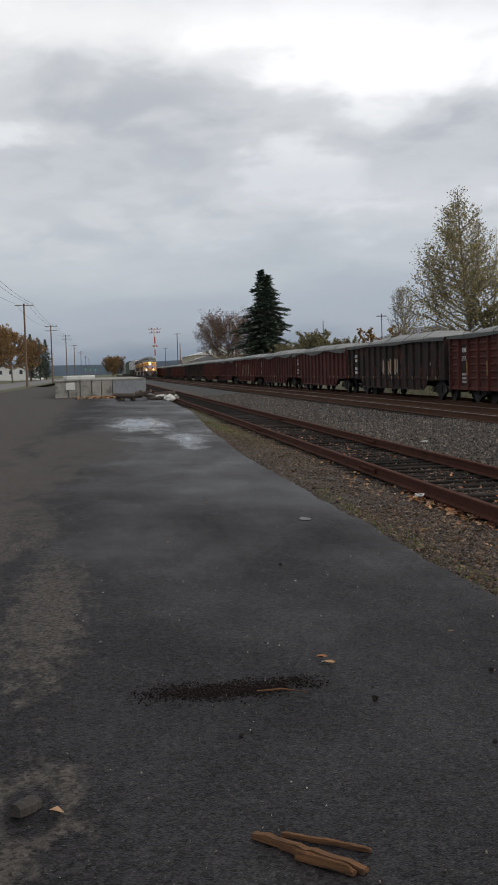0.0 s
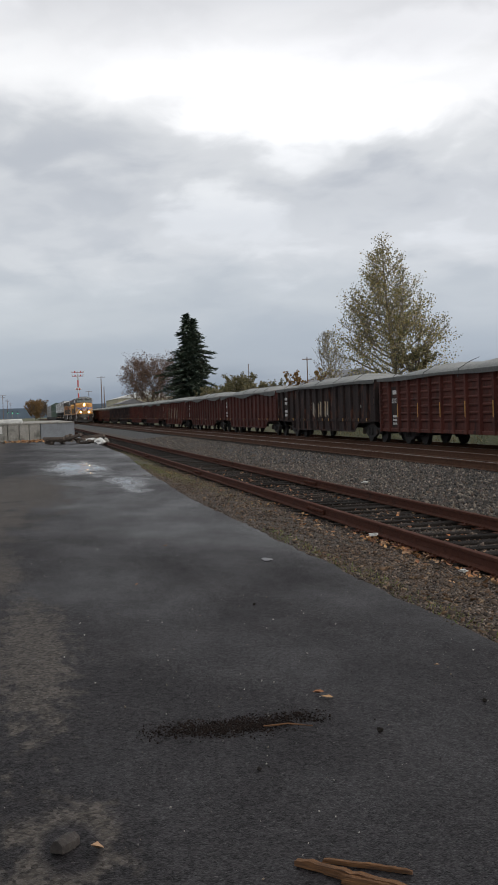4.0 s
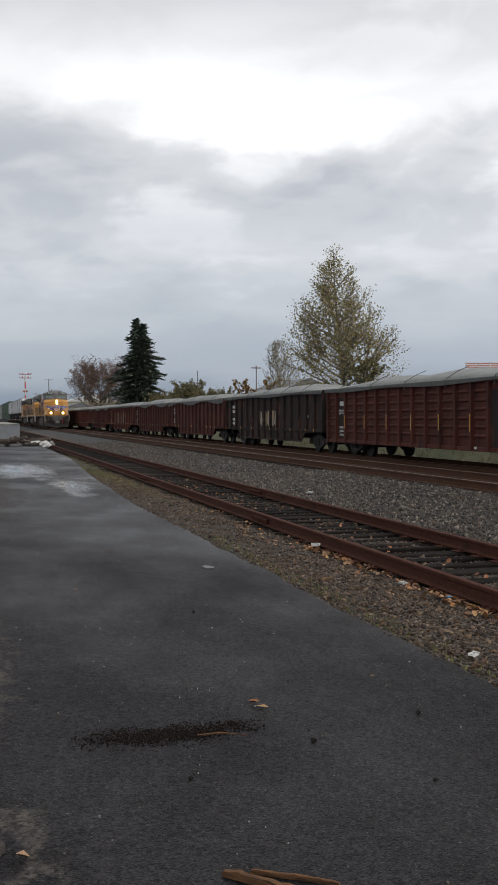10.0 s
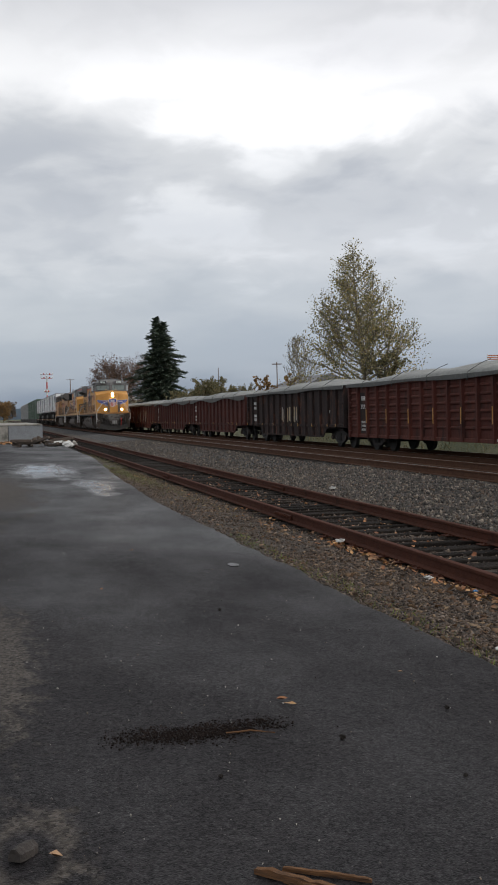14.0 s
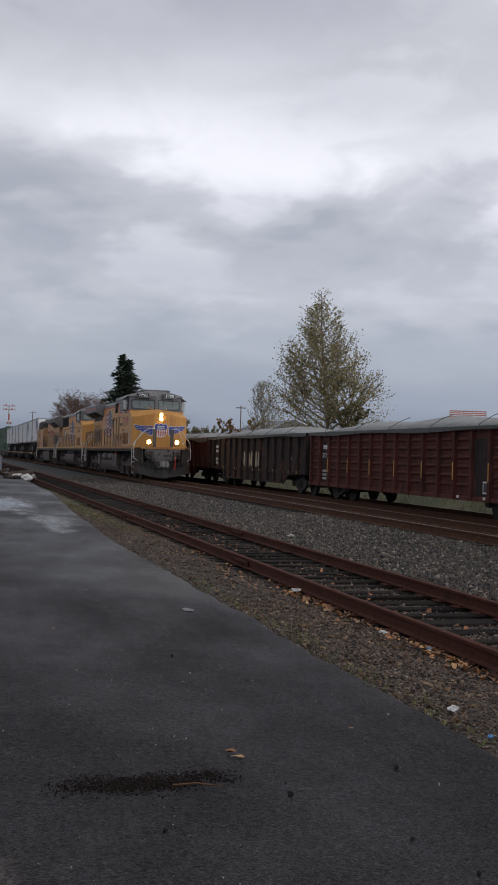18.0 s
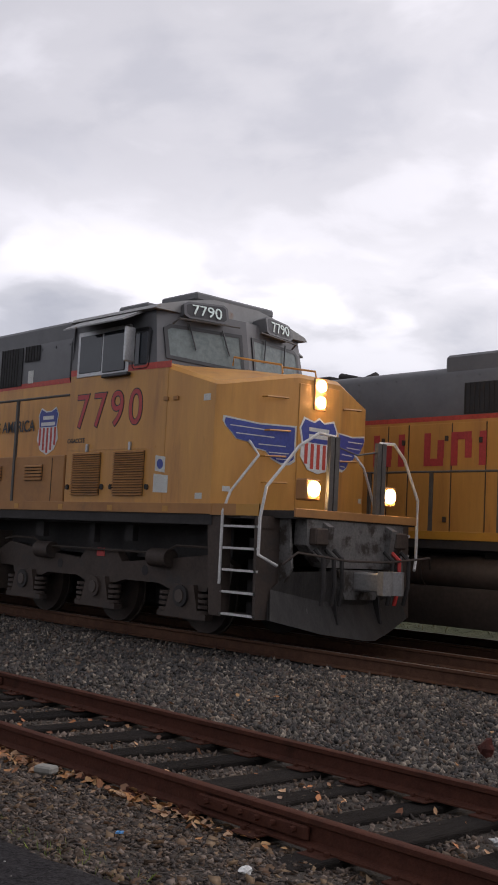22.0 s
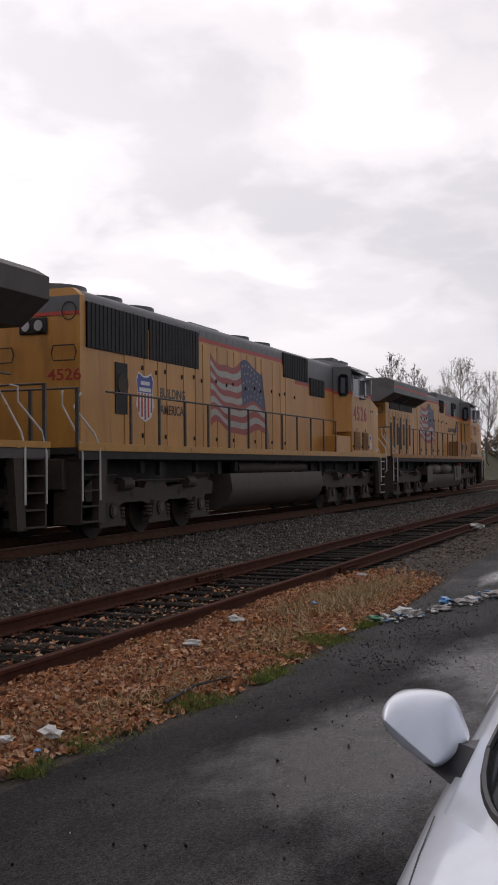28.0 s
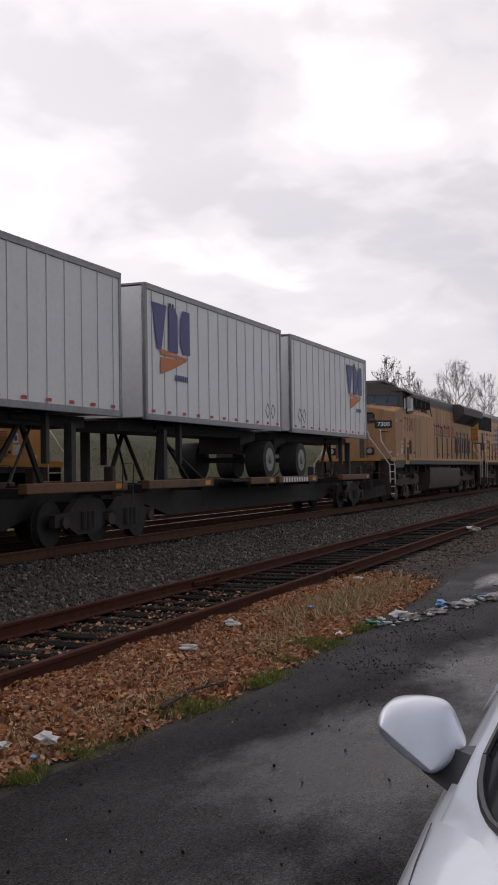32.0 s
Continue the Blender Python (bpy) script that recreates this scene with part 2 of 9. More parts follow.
def palette(name, colours, rough=0.8, dark=0.25, thin=0.0):
    """Loose pieces, each of one colour picked from a few."""
    m = bpy.data.materials.new(name)
    m.use_nodes = True
    n, l = m.node_tree.nodes, m.node_tree.links
    r = n.new("ShaderNodeValToRGB")
    r.color_ramp.interpolation = "CONSTANT"
    while len(r.color_ramp.elements) < len(colours):
        r.color_ramp.elements.new(0.5)
    for i, (e, c) in enumerate(zip(r.color_ramp.elements, colours)):
        e.position, e.color = i / len(colours), (*c, 1)
    l.new(n.new("ShaderNodeNewGeometry").outputs["Random Per Island"], r.inputs[0])
    tc, z = n.new("ShaderNodeTexCoord"), n.new("ShaderNodeTexNoise")
    z.inputs["Scale"].default_value = 45.0
    l.new(tc.outputs["Object"], z.inputs["Vector"])
    k = n.new("ShaderNodeMapRange")
    k.inputs["To Min"].default_value, k.inputs["To Max"].default_value = 1 - dark * 2, 1 + dark * 2
    l.new(z.outputs["Fac"], k.inputs["Value"])
    cc = n.new("ShaderNodeCombineColor")
    for i in range(3):
        l.new(k.outputs[0], cc.inputs[i])
    x = n.new("ShaderNodeMix")
    x.data_type, x.blend_type = "RGBA", "MULTIPLY"
    x.inputs[0].default_value = 1.0
    l.new(r.outputs[0], x.inputs[6])
    l.new(cc.outputs[0], x.inputs[7])
    b = n["Principled BSDF"]
    l.new(x.outputs[2], b.inputs["Base Color"])
    b.inputs["Roughness"].default_value = rough
    if thin:   # light passes through leaves
        tr, mx = n.new("ShaderNodeBsdfTranslucent"), n.new("ShaderNodeMixShader")
        l.new(x.outputs[2], tr.inputs[0])
        mx.inputs[0].default_value = thin
        l.new(b.outputs[0], mx.inputs[1])
        l.new(tr.outputs[0], mx.inputs[2])
        l.new(mx.outputs[0], n["Material Output"].inputs[0])
    return m


def glass(name, tint=(0.05, 0.06, 0.07), rough=0.05):
    m = bpy.data.materials.new(name)
    m.use_nodes = True
    b = m.node_tree.nodes["Principled BSDF"]
    b.inputs["Base Color"].default_value = (*tint, 1)
    b.inputs["Roughness"].default_value = rough
    b.inputs["Specular IOR Level"].default_value = 0.6
    return m


def lamp_glow(name, col, power):
    m = bpy.data.materials.new(name)
    m.use_nodes = True
    b = m.node_tree.nodes["Principled BSDF"]
    b.inputs["Base Color"].default_value = (*col, 1)
    b.inputs["Emission Color"].default_value = (*col, 1)
    b.inputs["Emission Strength"].default_value = power
    return m


MT = {}
MT["asphalt"] = surface("asphalt", (0.015, 0.014, 0.0152), (0.0245, 0.023, 0.024), 0.62, 1.1, 0.5, 1.0, 75, spec=0.28, third=(0.029, 0.0275, 0.028), tscale=0.33, tpos=0.57, rough2=0.3, bdist=0.01)
MT["crumb"] = surface("crumb", (0.02, 0.0175, 0.016), (0.038, 0.033, 0.03), 0.95, 9, 0.5, 1.0, 120, spec=0.06)
MT["pothole_crumb"] = surface("pothole_crumb", (0.012, 0.009, 0.008), (0.03, 0.022, 0.019), 0.95, 14, 0.5, 0.6, 120, spec=0.08, island=0.5)
MT["grit_pale"] = palette("grit_pale", [(0.3, 0.28, 0.25), (0.16, 0.15, 0.14), (0.45, 0.42, 0.38), (0.2, 0.16, 0.12), (0.1, 0.09, 0.085)], 0.8)
MT["water"] = surface("water", (0.014, 0.014, 0.015), (0.02, 0.0195, 0.02), 0.32, 3, 0.5, 0.25, 40, spec=0.3)
MT["gravel_bed"] = surface("gravel_bed", (0.03, 0.023, 0.017), (0.064, 0.05, 0.037), 0.9, 14, 0.5, 1.0, 45, third=(0.08, 0.066, 0.045), tscale=1.2, tpos=0.6, bdist=0.03)
MT["ballast_bed"] = surface("ballast_bed", (0.02, 0.0205, 0.022), (0.055, 0.054, 0.053), 0.9, 16, 0.5, 1.0, 30, third=(0.05, 0.036, 0.024), tscale=0.6, tpos=0.66, bdist=0.04)
MT["ground"] = surface("ground", (0.05, 0.06, 0.025), (0.10, 0.095, 0.05), 0.95, 0.5, 0.5, 0.8, 6, third=(0.12, 0.10, 0.07), tscale=0.06, tpos=0.55, bdist=0.1)
MT["stone"] = palette("stone", [(0.0162, 0.0141, 0.0125), (0.2579, 0.2123, 0.1627), (0.1128, 0.0743, 0.0473), (0.0224, 0.0191, 0.0165), (0.0322, 0.0283, 0.0254), (0.0604, 0.0517, 0.0444), (0.0887, 0.0757, 0.0621), (0.0404, 0.0354, 0.0314), (0.0725, 0.0544, 0.0397), (0.0259, 0.0227, 0.0208), (0.0565, 0.046, 0.0367), (0.0404, 0.0347, 0.0296), (0.121, 0.1026, 0.0798), (0.0765, 0.0665, 0.0574), (0.0604, 0.039, 0.0273), (0.0483, 0.0425, 0.0385), (0.1772, 0.15, 0.1183), (0.0322, 0.0276, 0.0242), (0.0806, 0.0602, 0.0503)], 0.7)
MT["pebble"] = palette("pebble", [(0.0549, 0.04, 0.03), (0.0915, 0.0664, 0.0486), (0.0384, 0.0294, 0.0239), (0.1371, 0.1026, 0.0766), (0.0731, 0.0483, 0.0333), (0.0512, 0.0377, 0.0313), (0.0329, 0.0241, 0.0194), (0.1052, 0.0717, 0.0466), (0.1828, 0.1396, 0.1099)], 0.85)
MT["leaf"] = palette("leaf", [(0.48, 0.22, 0.09), (0.36, 0.145, 0.06), (0.54, 0.31, 0.16), (0.22, 0.09, 0.045), (0.47, 0.25, 0.14), (0.6, 0.37, 0.21), (0.13, 0.06, 0.035), (0.5, 0.2, 0.075), (0.42, 0.26, 0.17), (0.3, 0.125, 0.06)], 0.75, 0.2)
MT["leaf_bright"] = palette("leaf_bright", [(0.36, 0.16, 0.05), (0.42, 0.24, 0.1), (0.26, 0.11, 0.045), (0.2, 0.1, 0.05), (0.33, 0.2, 0.11)], 0.7, 0.2)
MT["chip"] = palette("chip", [(0.0979, 0.0513, 0.0248), (0.0587, 0.0359, 0.0212), (0.1371, 0.0812, 0.0424), (0.0392, 0.0257, 0.017), (0.1958, 0.1283, 0.0708)], 0.85, 0.25)
MT["dry_grass"] = palette("dry_grass", [(0.42, 0.31, 0.17), (0.34, 0.24, 0.12), (0.5, 0.38, 0.22), (0.26, 0.2, 0.09)], 0.85)
MT["moss"] = palette("moss", [(0.12, 0.18, 0.025), (0.17, 0.22, 0.035), (0.08, 0.11, 0.022), (0.19, 0.18, 0.05)], 0.9)
MT["rail"] = surface("rail", (0.056, 0.022, 0.015), (0.085, 0.032, 0.02), 0.85, 9, 0.5, 0.6, 60, third=(0.04, 0.018, 0.012), tscale=2.0, tpos=0.58, spec=0.12)
MT["rail_main"] = surface("rail_main", (0.07, 0.034, 0.022), (0.11, 0.056, 0.034), 0.85, 9, 0.5, 0.4, 60, spec=0.12)
MT["rail_top"] = surface("rail_top", (0.15, 0.115, 0.095), (0.22, 0.18, 0.155), 0.42, 12, 0.5, 0.1, 80, metal=0.7)
MT["tie"] = surface("tie", (0.016, 0.0135, 0.012), (0.036, 0.03, 0.026), 0.95, 5, 0.5, 1.0, 40, stretch=(6, 1, 6), vary=0.4, spec=0.12, bdist=0.03, third=(0.05, 0.04, 0.03), tscale=3, tpos=0.64)
MT["yellow"] = surface("yellow", (0.60, 0.295, 0.06), (0.44, 0.20, 0.046), 0.42, 1.1, 0.5, 0.08, 30, third=(0.27, 0.115, 0.036), tscale=1.2, tpos=0.56, stretch=(2.4, 2.4, 0.4), soft=0.25, vary=0.05, grain=0.04)
MT["yellow_faded"] = surface("yellow_faded", (0.50, 0.29, 0.14), (0.39, 0.205, 0.095), 0.6, 1.6, 0.5, 0.12, 30, third=(0.13, 0.075, 0.045), tscale=1.5, tpos=0.57, stretch=(2.2, 2.2, 0.4), soft=0.2, vary=0.1, grain=0.06)
MT["grey_old"] = surface("grey_old", (0.066, 0.06, 0.057), (0.095, 0.086, 0.081), 0.65, 1.8, 0.5, 0.1, 30, third=(0.04, 0.034, 0.03), tscale=1.3, tpos=0.55, stretch=(2, 2, 0.5), soft=0.25, grain=0.05)
MT["stripe_worn"] = surface("stripe_worn", (0.26, 0.06, 0.045), (0.12, 0.08, 0.07), 0.6, 3, 0.5, third=(0.2, 0.14, 0.09), tscale=2.5, tpos=0.5)
MT["worn_red"] = surface("worn_red", (0.36, 0.06, 0.045), (0.28, 0.07, 0.05), 0.6, 5, 0.5, third=(0.36, 0.22, 0.11), tscale=4, tpos=0.56)
MT["yellow_grimy"] = surface("yellow_grimy", (0.40, 0.19, 0.055), (0.28, 0.125, 0.04), 0.6, 1.5, 0.5, 0.12, 30, third=(0.14, 0.07, 0.035), tscale=1.3, tpos=0.56, soft=0.25, grain=0.04)
MT["stripe_yellow"] = surface("stripe_yellow", (0.5, 0.25, 0.03), (0.42, 0.2, 0.03), 0.4, 3, 0.5, 0.05, 30, third=(0.3, 0.15, 0.04), tscale=2, tpos=0.62, grain=0.04)
MT["loco_grey"] = surface("loco_grey", (0.095, 0.095, 0.10), (0.13, 0.13, 0.133), 0.5, 1.8, 0.5, 0.08, 30, third=(0.06, 0.055, 0.05), tscale=1.0, tpos=0.6, soft=0.2, grain=0.04)
MT["roof_light"] = surface("roof_light", (0.30, 0.30, 0.295), (0.22, 0.22, 0.215), 0.5, 2.5, 0.5, 0.1, 30, third=(0.24, 0.13, 0.07), tscale=2.2, tpos=0.62, grain=0.04)
MT["stripe_red"] = surface("stripe_red", (0.52, 0.06, 0.035), (0.42, 0.05, 0.035), 0.5, 3, 0.5)
MT["number_red"] = surface("number_red", (0.46, 0.045, 0.045), (0.38, 0.04, 0.04), 0.5, 4, 0.5)
MT["worn_number"] = surface("worn_number", (0.26, 0.08, 0.045), (0.16, 0.07, 0.04), 0.6, 5, 0.5, third=(0.36, 0.22, 0.11), tscale=4, tpos=0.62)
MT["ink"] = surface("ink", (0.02, 0.02, 0.025), (0.035, 0.033, 0.035), 0.5, 5, 0.5)
MT["blue"] = surface("blue", (0.035, 0.055, 0.26), (0.05, 0.07, 0.3), 0.45, 4, 0.5)
MT["white_paint"] = surface("white_paint", (0.7, 0.7, 0.69), (0.6, 0.6, 0.58), 0.5, 4, 0.5, third=(0.42, 0.38, 0.33), tscale=2, tpos=0.66)
MT["under"] = surface("under", (0.04, 0.027, 0.02), (0.062, 0.043, 0.033), 0.75, 3, 0.5, 0.3, 30, third=(0.035, 0.03, 0.027), tscale=2, tpos=0.55)
MT["pilot_grey"] = surface("pilot_grey", (0.11, 0.105, 0.10), (0.17, 0.16, 0.15), 0.7, 5, 0.5, 0.4, 40, third=(0.045, 0.036, 0.03), tscale=4, tpos=0.5, spec=0.25)
MT["plow_steel"] = surface("plow_steel", (0.028, 0.025, 0.023), (0.05, 0.045, 0.041), 0.6, 6, 0.5, 0.3, 40, third=(0.13, 0.12, 0.11), tscale=5, tpos=0.62, soft=0.05, stretch=(1, 1.6, 0.3), spec=0.3)
MT["under_dark"] = surface("under_dark", (0.018, 0.016, 0.015), (0.035, 0.03, 0.028), 0.8, 3, 0.5, 0.2, 30)
MT["tank"] = surface("tank", (0.056, 0.041, 0.032), (0.085, 0.063, 0.05), 0.6, 2, 0.5, 0.1, 30, third=(0.06, 0.045, 0.038), tscale=1.5, tpos=0.58)
MT["steel_grey"] = surface("steel_grey", (0.17, 0.165, 0.16), (0.25, 0.24, 0.23), 0.55, 4, 0.5, 0.2, 40, third=(0.13, 0.1, 0.085), tscale=2.5, tpos=0.58)
MT["handrail"] = surface("handrail", (0.62, 0.61, 0.59), (0.5, 0.48, 0.46), 0.45, 6, 0.5, third=(0.3, 0.25, 0.2), tscale=4, tpos=0.66)
MT["handrail_dark"] = surface("handrail_dark", (0.06, 0.055, 0.05), (0.10, 0.09, 0.08), 0.6, 6, 0.5)
MT["grille"] = surface("grille", (0.012, 0.012, 0.013), (0.025, 0.024, 0.024), 0.7, 5, 0.5, 0.6, 80)
MT["cab_glass"] = glass("cab_glass", (0.02, 0.024, 0.03), 0.04)
# the reflected sky's blue is painted in as this pane's tint
MT["windscreen_sky_blue"] = glass("windscreen_sky_blue", (0.03, 0.05, 0.085), 0.08)
# grey-green of the mirrored sky is put into the glass colour
MT["windscreen"] = surface("windscreen", (0.14, 0.17, 0.17), (0.19, 0.225, 0.22), 0.12, 2, 0.5, spec=0.2)
MT["tinted_glass"] = surface("tinted_glass", (0.008, 0.009, 0.011), (0.016, 0.018, 0.02), 0.1, 3, 0.5, spec=0.03)
MT["flag_blue"] = surface("flag_blue", (0.035, 0.04, 0.10), (0.05, 0.055, 0.12), 0.5, 4, 0.5)
MT["flag_white"] = surface("flag_white", (0.42, 0.40, 0.36), (0.34, 0.32, 0.28), 0.5, 4, 0.5)
MT["flag_red"] = surface("flag_red", (0.36, 0.06, 0.045), (0.29, 0.05, 0.04), 0.5, 4, 0.5)
MT["alu"] = surface("alu", (0.5, 0.5, 0.5), (0.4, 0.4, 0.4), 0.35, 6, 0.5, metal=0.6)
MT["headlight"] = lamp_glow("headlight", (1.0, 0.66, 0.28), 120.0)
MT["ditch_light"] = lamp_glow("ditch_light", (1.0, 0.66, 0.28), 120.0)
MT["board_text"] = surface("board_text", (0.75, 0.85, 0.8), (0.7, 0.8, 0.76), 0.5)
MT["red_hose"] = surface("red_hose", (0.5, 0.04, 0.03), (0.4, 0.03, 0.03), 0.5)
MT["decal_white"] = surface("decal_white", (0.6, 0.6, 0.56), (0.5, 0.5, 0.46), 0.5, 10)
MT["gon_red"] = surface("gon_red", (0.074, 0.021, 0.016), (0.11, 0.034, 0.024), 0.75, 2.4, 0.5, 0.25, 30, third=(0.03, 0.016, 0.014), tscale=2.2, tpos=0.49, vary=0.15, soft=0.2, stretch=(1.6, 1.6, 0.4), spec=0.2)
MT["gon_dark"] = surface("gon_dark", (0.018, 0.014, 0.014), (0.042, 0.027, 0.024), 0.8, 2.4, 0.5, 0.25, 30, third=(0.10, 0.042, 0.028), tscale=2.4, tpos=0.55, vary=0.2, soft=0.12, stretch=(1.6, 1.6, 0.5), spec=0.2)
MT["gon_brown"] = surface("gon_brown", (0.06, 0.02, 0.017), (0.095, 0.033, 0.026), 0.78, 2.4, 0.5, 0.25, 30, third=(0.032, 0.018, 0.016), tscale=2.2, tpos=0.52, vary=0.15, soft=0.2, stretch=(1.6, 1.6, 0.4), spec=0.2)
MT["tarp"] = surface("tarp", (0.19, 0.195, 0.185), (0.27, 0.275, 0.26), 0.75, 1.1, 0.5, 0.5, 7, third=(0.14, 0.14, 0.125), tscale=0.6, tpos=0.57, bdist=0.04)
MT["tarp_edge"] = surface("tarp_edge", (0.085, 0.088, 0.085), (0.12, 0.12, 0.115), 0.8, 2, 0.5, 0.4, 12)
MT["reflector"] = surface("reflector", (0.6, 0.3, 0.03), (0.5, 0.24, 0.03), 0.4)
MT["graffiti"] = surface("graffiti", (0.42, 0.28, 0.12), (0.3, 0.3, 0.28), 0.6, 2)
MT["joint_shade_grey"] = surface("joint_shade_grey", (0.5, 0.5, 0.5), (0.42, 0.42, 0.42), 0.5, 3)
MT["trailer_white"] = surface("trailer_white", (0.84, 0.85, 0.86), (0.78, 0.79, 0.80), 0.4, 1.4, 0.5, third=(0.66, 0.66, 0.65), tscale=0.8, tpos=0.62, soft=0.3, vary=0.05, grain=0.04)
MT["trailer_rail"] = surface("trailer_rail", (0.3, 0.3, 0.31), (0.22, 0.22, 0.23), 0.4, 4, 0.5, metal=0.5)
MT["trailer_dark"] = surface("trailer_dark", (0.03, 0.03, 0.03), (0.05, 0.048, 0.045), 0.7, 4, 0.5)
MT["orange"] = surface("orange", (0.68, 0.2, 0.05), (0.6, 0.18, 0.05), 0.5)
MT["navy"] = surface("navy", (0.06, 0.07, 0.22), (0.08, 0.09, 0.26), 0.5)
MT["car_frame"] = surface("car_frame", (0.17, 0.08, 0.028), (0.11, 0.055, 0.024), 0.65, 2, 0.5, 0.15, 30, third=(0.07, 0.04, 0.03), tscale=1.6, tpos=0.5)
MT["tyre"] = surface("tyre", (0.02, 0.02, 0.02), (0.035, 0.034, 0.033), 0.8, 8, 0.5, 0.4, 60)
MT["rim"] = surface("rim", (0.3, 0.3, 0.29), (0.2, 0.2, 0.19), 0.5, 6, 0.5)
MT["green_box"] = surface("green_box", (0.05, 0.085, 0.06), (0.07, 0.11, 0.08), 0.6, 1.4, 0.5)
MT["grey_box"] = surface("grey_box", (0.3, 0.3, 0.3), (0.22, 0.22, 0.22), 0.6, 1.4, 0.5)
MT["bark"] = surface("bark", (0.075, 0.06, 0.048), (0.13, 0.11, 0.09), 0.95, 4, 0.5, 1.0, 20, stretch=(1, 1, 0.3), bdist=0.03)
MT["bark_pale"] = surface("bark_pale", (0.16, 0.14, 0.11), (0.24, 0.21, 0.17), 0.95, 4, 0.5, 1.0, 20, stretch=(1, 1, 0.3), bdist=0.03)
MT["poplar_leaf"] = palette("poplar_leaf", [(0.30, 0.25, 0.09), (0.22, 0.2, 0.08), (0.38, 0.31, 0.13), (0.17, 0.16, 0.075), (0.44, 0.37, 0.19), (0.15, 0.165, 0.08), (0.34, 0.25, 0.1)], 0.7, 0.25, 0.5)
MT["russet_leaf"] = palette("russet_leaf", [(0.18, 0.105, 0.075), (0.14, 0.085, 0.065), (0.21, 0.13, 0.085), (0.11, 0.075, 0.065)], 0.8, 0.25, 0.4)
MT["gold_leaf"] = palette("gold_leaf", [(0.27, 0.16, 0.06), (0.23, 0.135, 0.055), (0.31, 0.19, 0.075), (0.18, 0.115, 0.055)], 0.8, 0.25, 0.5)
MT["bush_leaf"] = palette("bush_leaf", [(0.19, 0.16, 0.075), (0.14, 0.13, 0.065), (0.23, 0.19, 0.095), (0.10, 0.10, 0.05)], 0.8, 0.25, 0.3)
MT["brown_leaf"] = palette("brown_leaf", [(0.17, 0.125, 0.085), (0.22, 0.16, 0.11), (0.13, 0.10, 0.075)], 0.8, 0.25, 0.5)
MT["needle"] = palette("needle", [(0.062, 0.088, 0.066), (0.08, 0.11, 0.076), (0.046, 0.07, 0.056), (0.095, 0.12, 0.084)], 0.8)
MT["concrete"] = surface("concrete", (0.30, 0.285, 0.255), (0.22, 0.21, 0.185), 0.9, 1.6, 0.5, 0.6, 30, third=(0.12, 0.115, 0.10), tscale=1.1, tpos=0.52, vary=0.12)
MT["metal_sheet"] = surface("metal_sheet", (0.22, 0.235, 0.25), (0.18, 0.19, 0.205), 0.5, 2, 0.5, 0.1, 20)
MT["wood_pole"] = surface("wood_pole", (0.17, 0.11, 0.075), (0.11, 0.075, 0.055), 0.9, 3, 0.5, 0.6, 30, stretch=(1, 1, 0.2))
MT["wood_dark"] = surface("wood_dark", (0.07, 0.055, 0.045), (0.12, 0.09, 0.07), 0.9, 5, 0.5, 0.6, 30, vary=0.3)
MT["wood_fresh"] = surface("wood_fresh", (0.24, 0.11, 0.038), (0.035, 0.017, 0.009), 0.75, 26, 0.5, 0.8, 60, stretch=(0.25, 3, 3), third=(0.025, 0.014, 0.009), tscale=12, tpos=0.57)
MT["wood_gnarled"] = surface("wood_gnarled", (0.022, 0.018, 0.016), (0.06, 0.05, 0.044), 0.85, 9, 0.5, 0.8, 60)
MT["building_cream"] = surface("building_cream", (0.5, 0.46, 0.34), (0.42, 0.38, 0.28), 0.8, 0.6, 0.5)
MT["building_white"] = surface("building_white", (0.6, 0.6, 0.58), (0.5, 0.5, 0.48), 0.7, 0.6, 0.5)
MT["roof_grey"] = surface("roof_grey", (0.2, 0.2, 0.21), (0.14, 0.14, 0.15), 0.8, 1.0, 0.5)
MT["dark_window"] = glass("dark_window", (0.03, 0.035, 0.04), 0.1)
MT["mast_red"] = surface("mast_red", (0.5, 0.07, 0.05), (0.42, 0.06, 0.05), 0.6)
# white paint with the blue of the reflected sky put into its colour
MT["car_white_skylit"] = surface("car_white_skylit", (0.74, 0.80, 0.90), (0.71, 0.77, 0.87), 0.3, 2, 0.5, coat=0.8, grain=0.04)
MT["black_plastic"] = surface("black_plastic", (0.02, 0.02, 0.022), (0.03, 0.03, 0.032), 0.45, 8, 0.5)
MT["rag"] = surface("rag", (0.42, 0.4, 0.39), (0.26, 0.24, 0.235), 0.9, 18, 0.5, 0.8, 60, third=(0.1, 0.09, 0.085), tscale=9, tpos=0.52)
MT["paper"] = surface("paper", (0.62, 0.62, 0.6), (0.5, 0.5, 0.48), 0.8, 9, 0.5)
MT["plastic_green"] = surface("plastic_green", (0.04, 0.2, 0.1), (0.05, 0.25, 0.13), 0.35, 9, 0.5)
MT["plastic_blue"] = surface("plastic_blue", (0.05, 0.2, 0.45), (0.08, 0.28, 0.55), 0.35, 9, 0.5)
MT["orange_mesh"] = surface("orange_mesh", (0.55, 0.2, 0.12), (0.5, 0.18, 0.1), 0.6)
MT["road"] = surface("road", (0.10, 0.098, 0.095), (0.15, 0.147, 0.14), 0.8, 1.0, 0.5, 0.4, 40)
# blue-grey of far haze is put into the base colour
MT["hazed_hill"] = surface("hazed_hill", (0.10, 0.135, 0.18), (0.12, 0.155, 0.2), 1.0, 0.002, 0.5)
MT["signal_green"] = lamp_glow("signal_green", (0.1, 0.9, 0.45), 2.0)


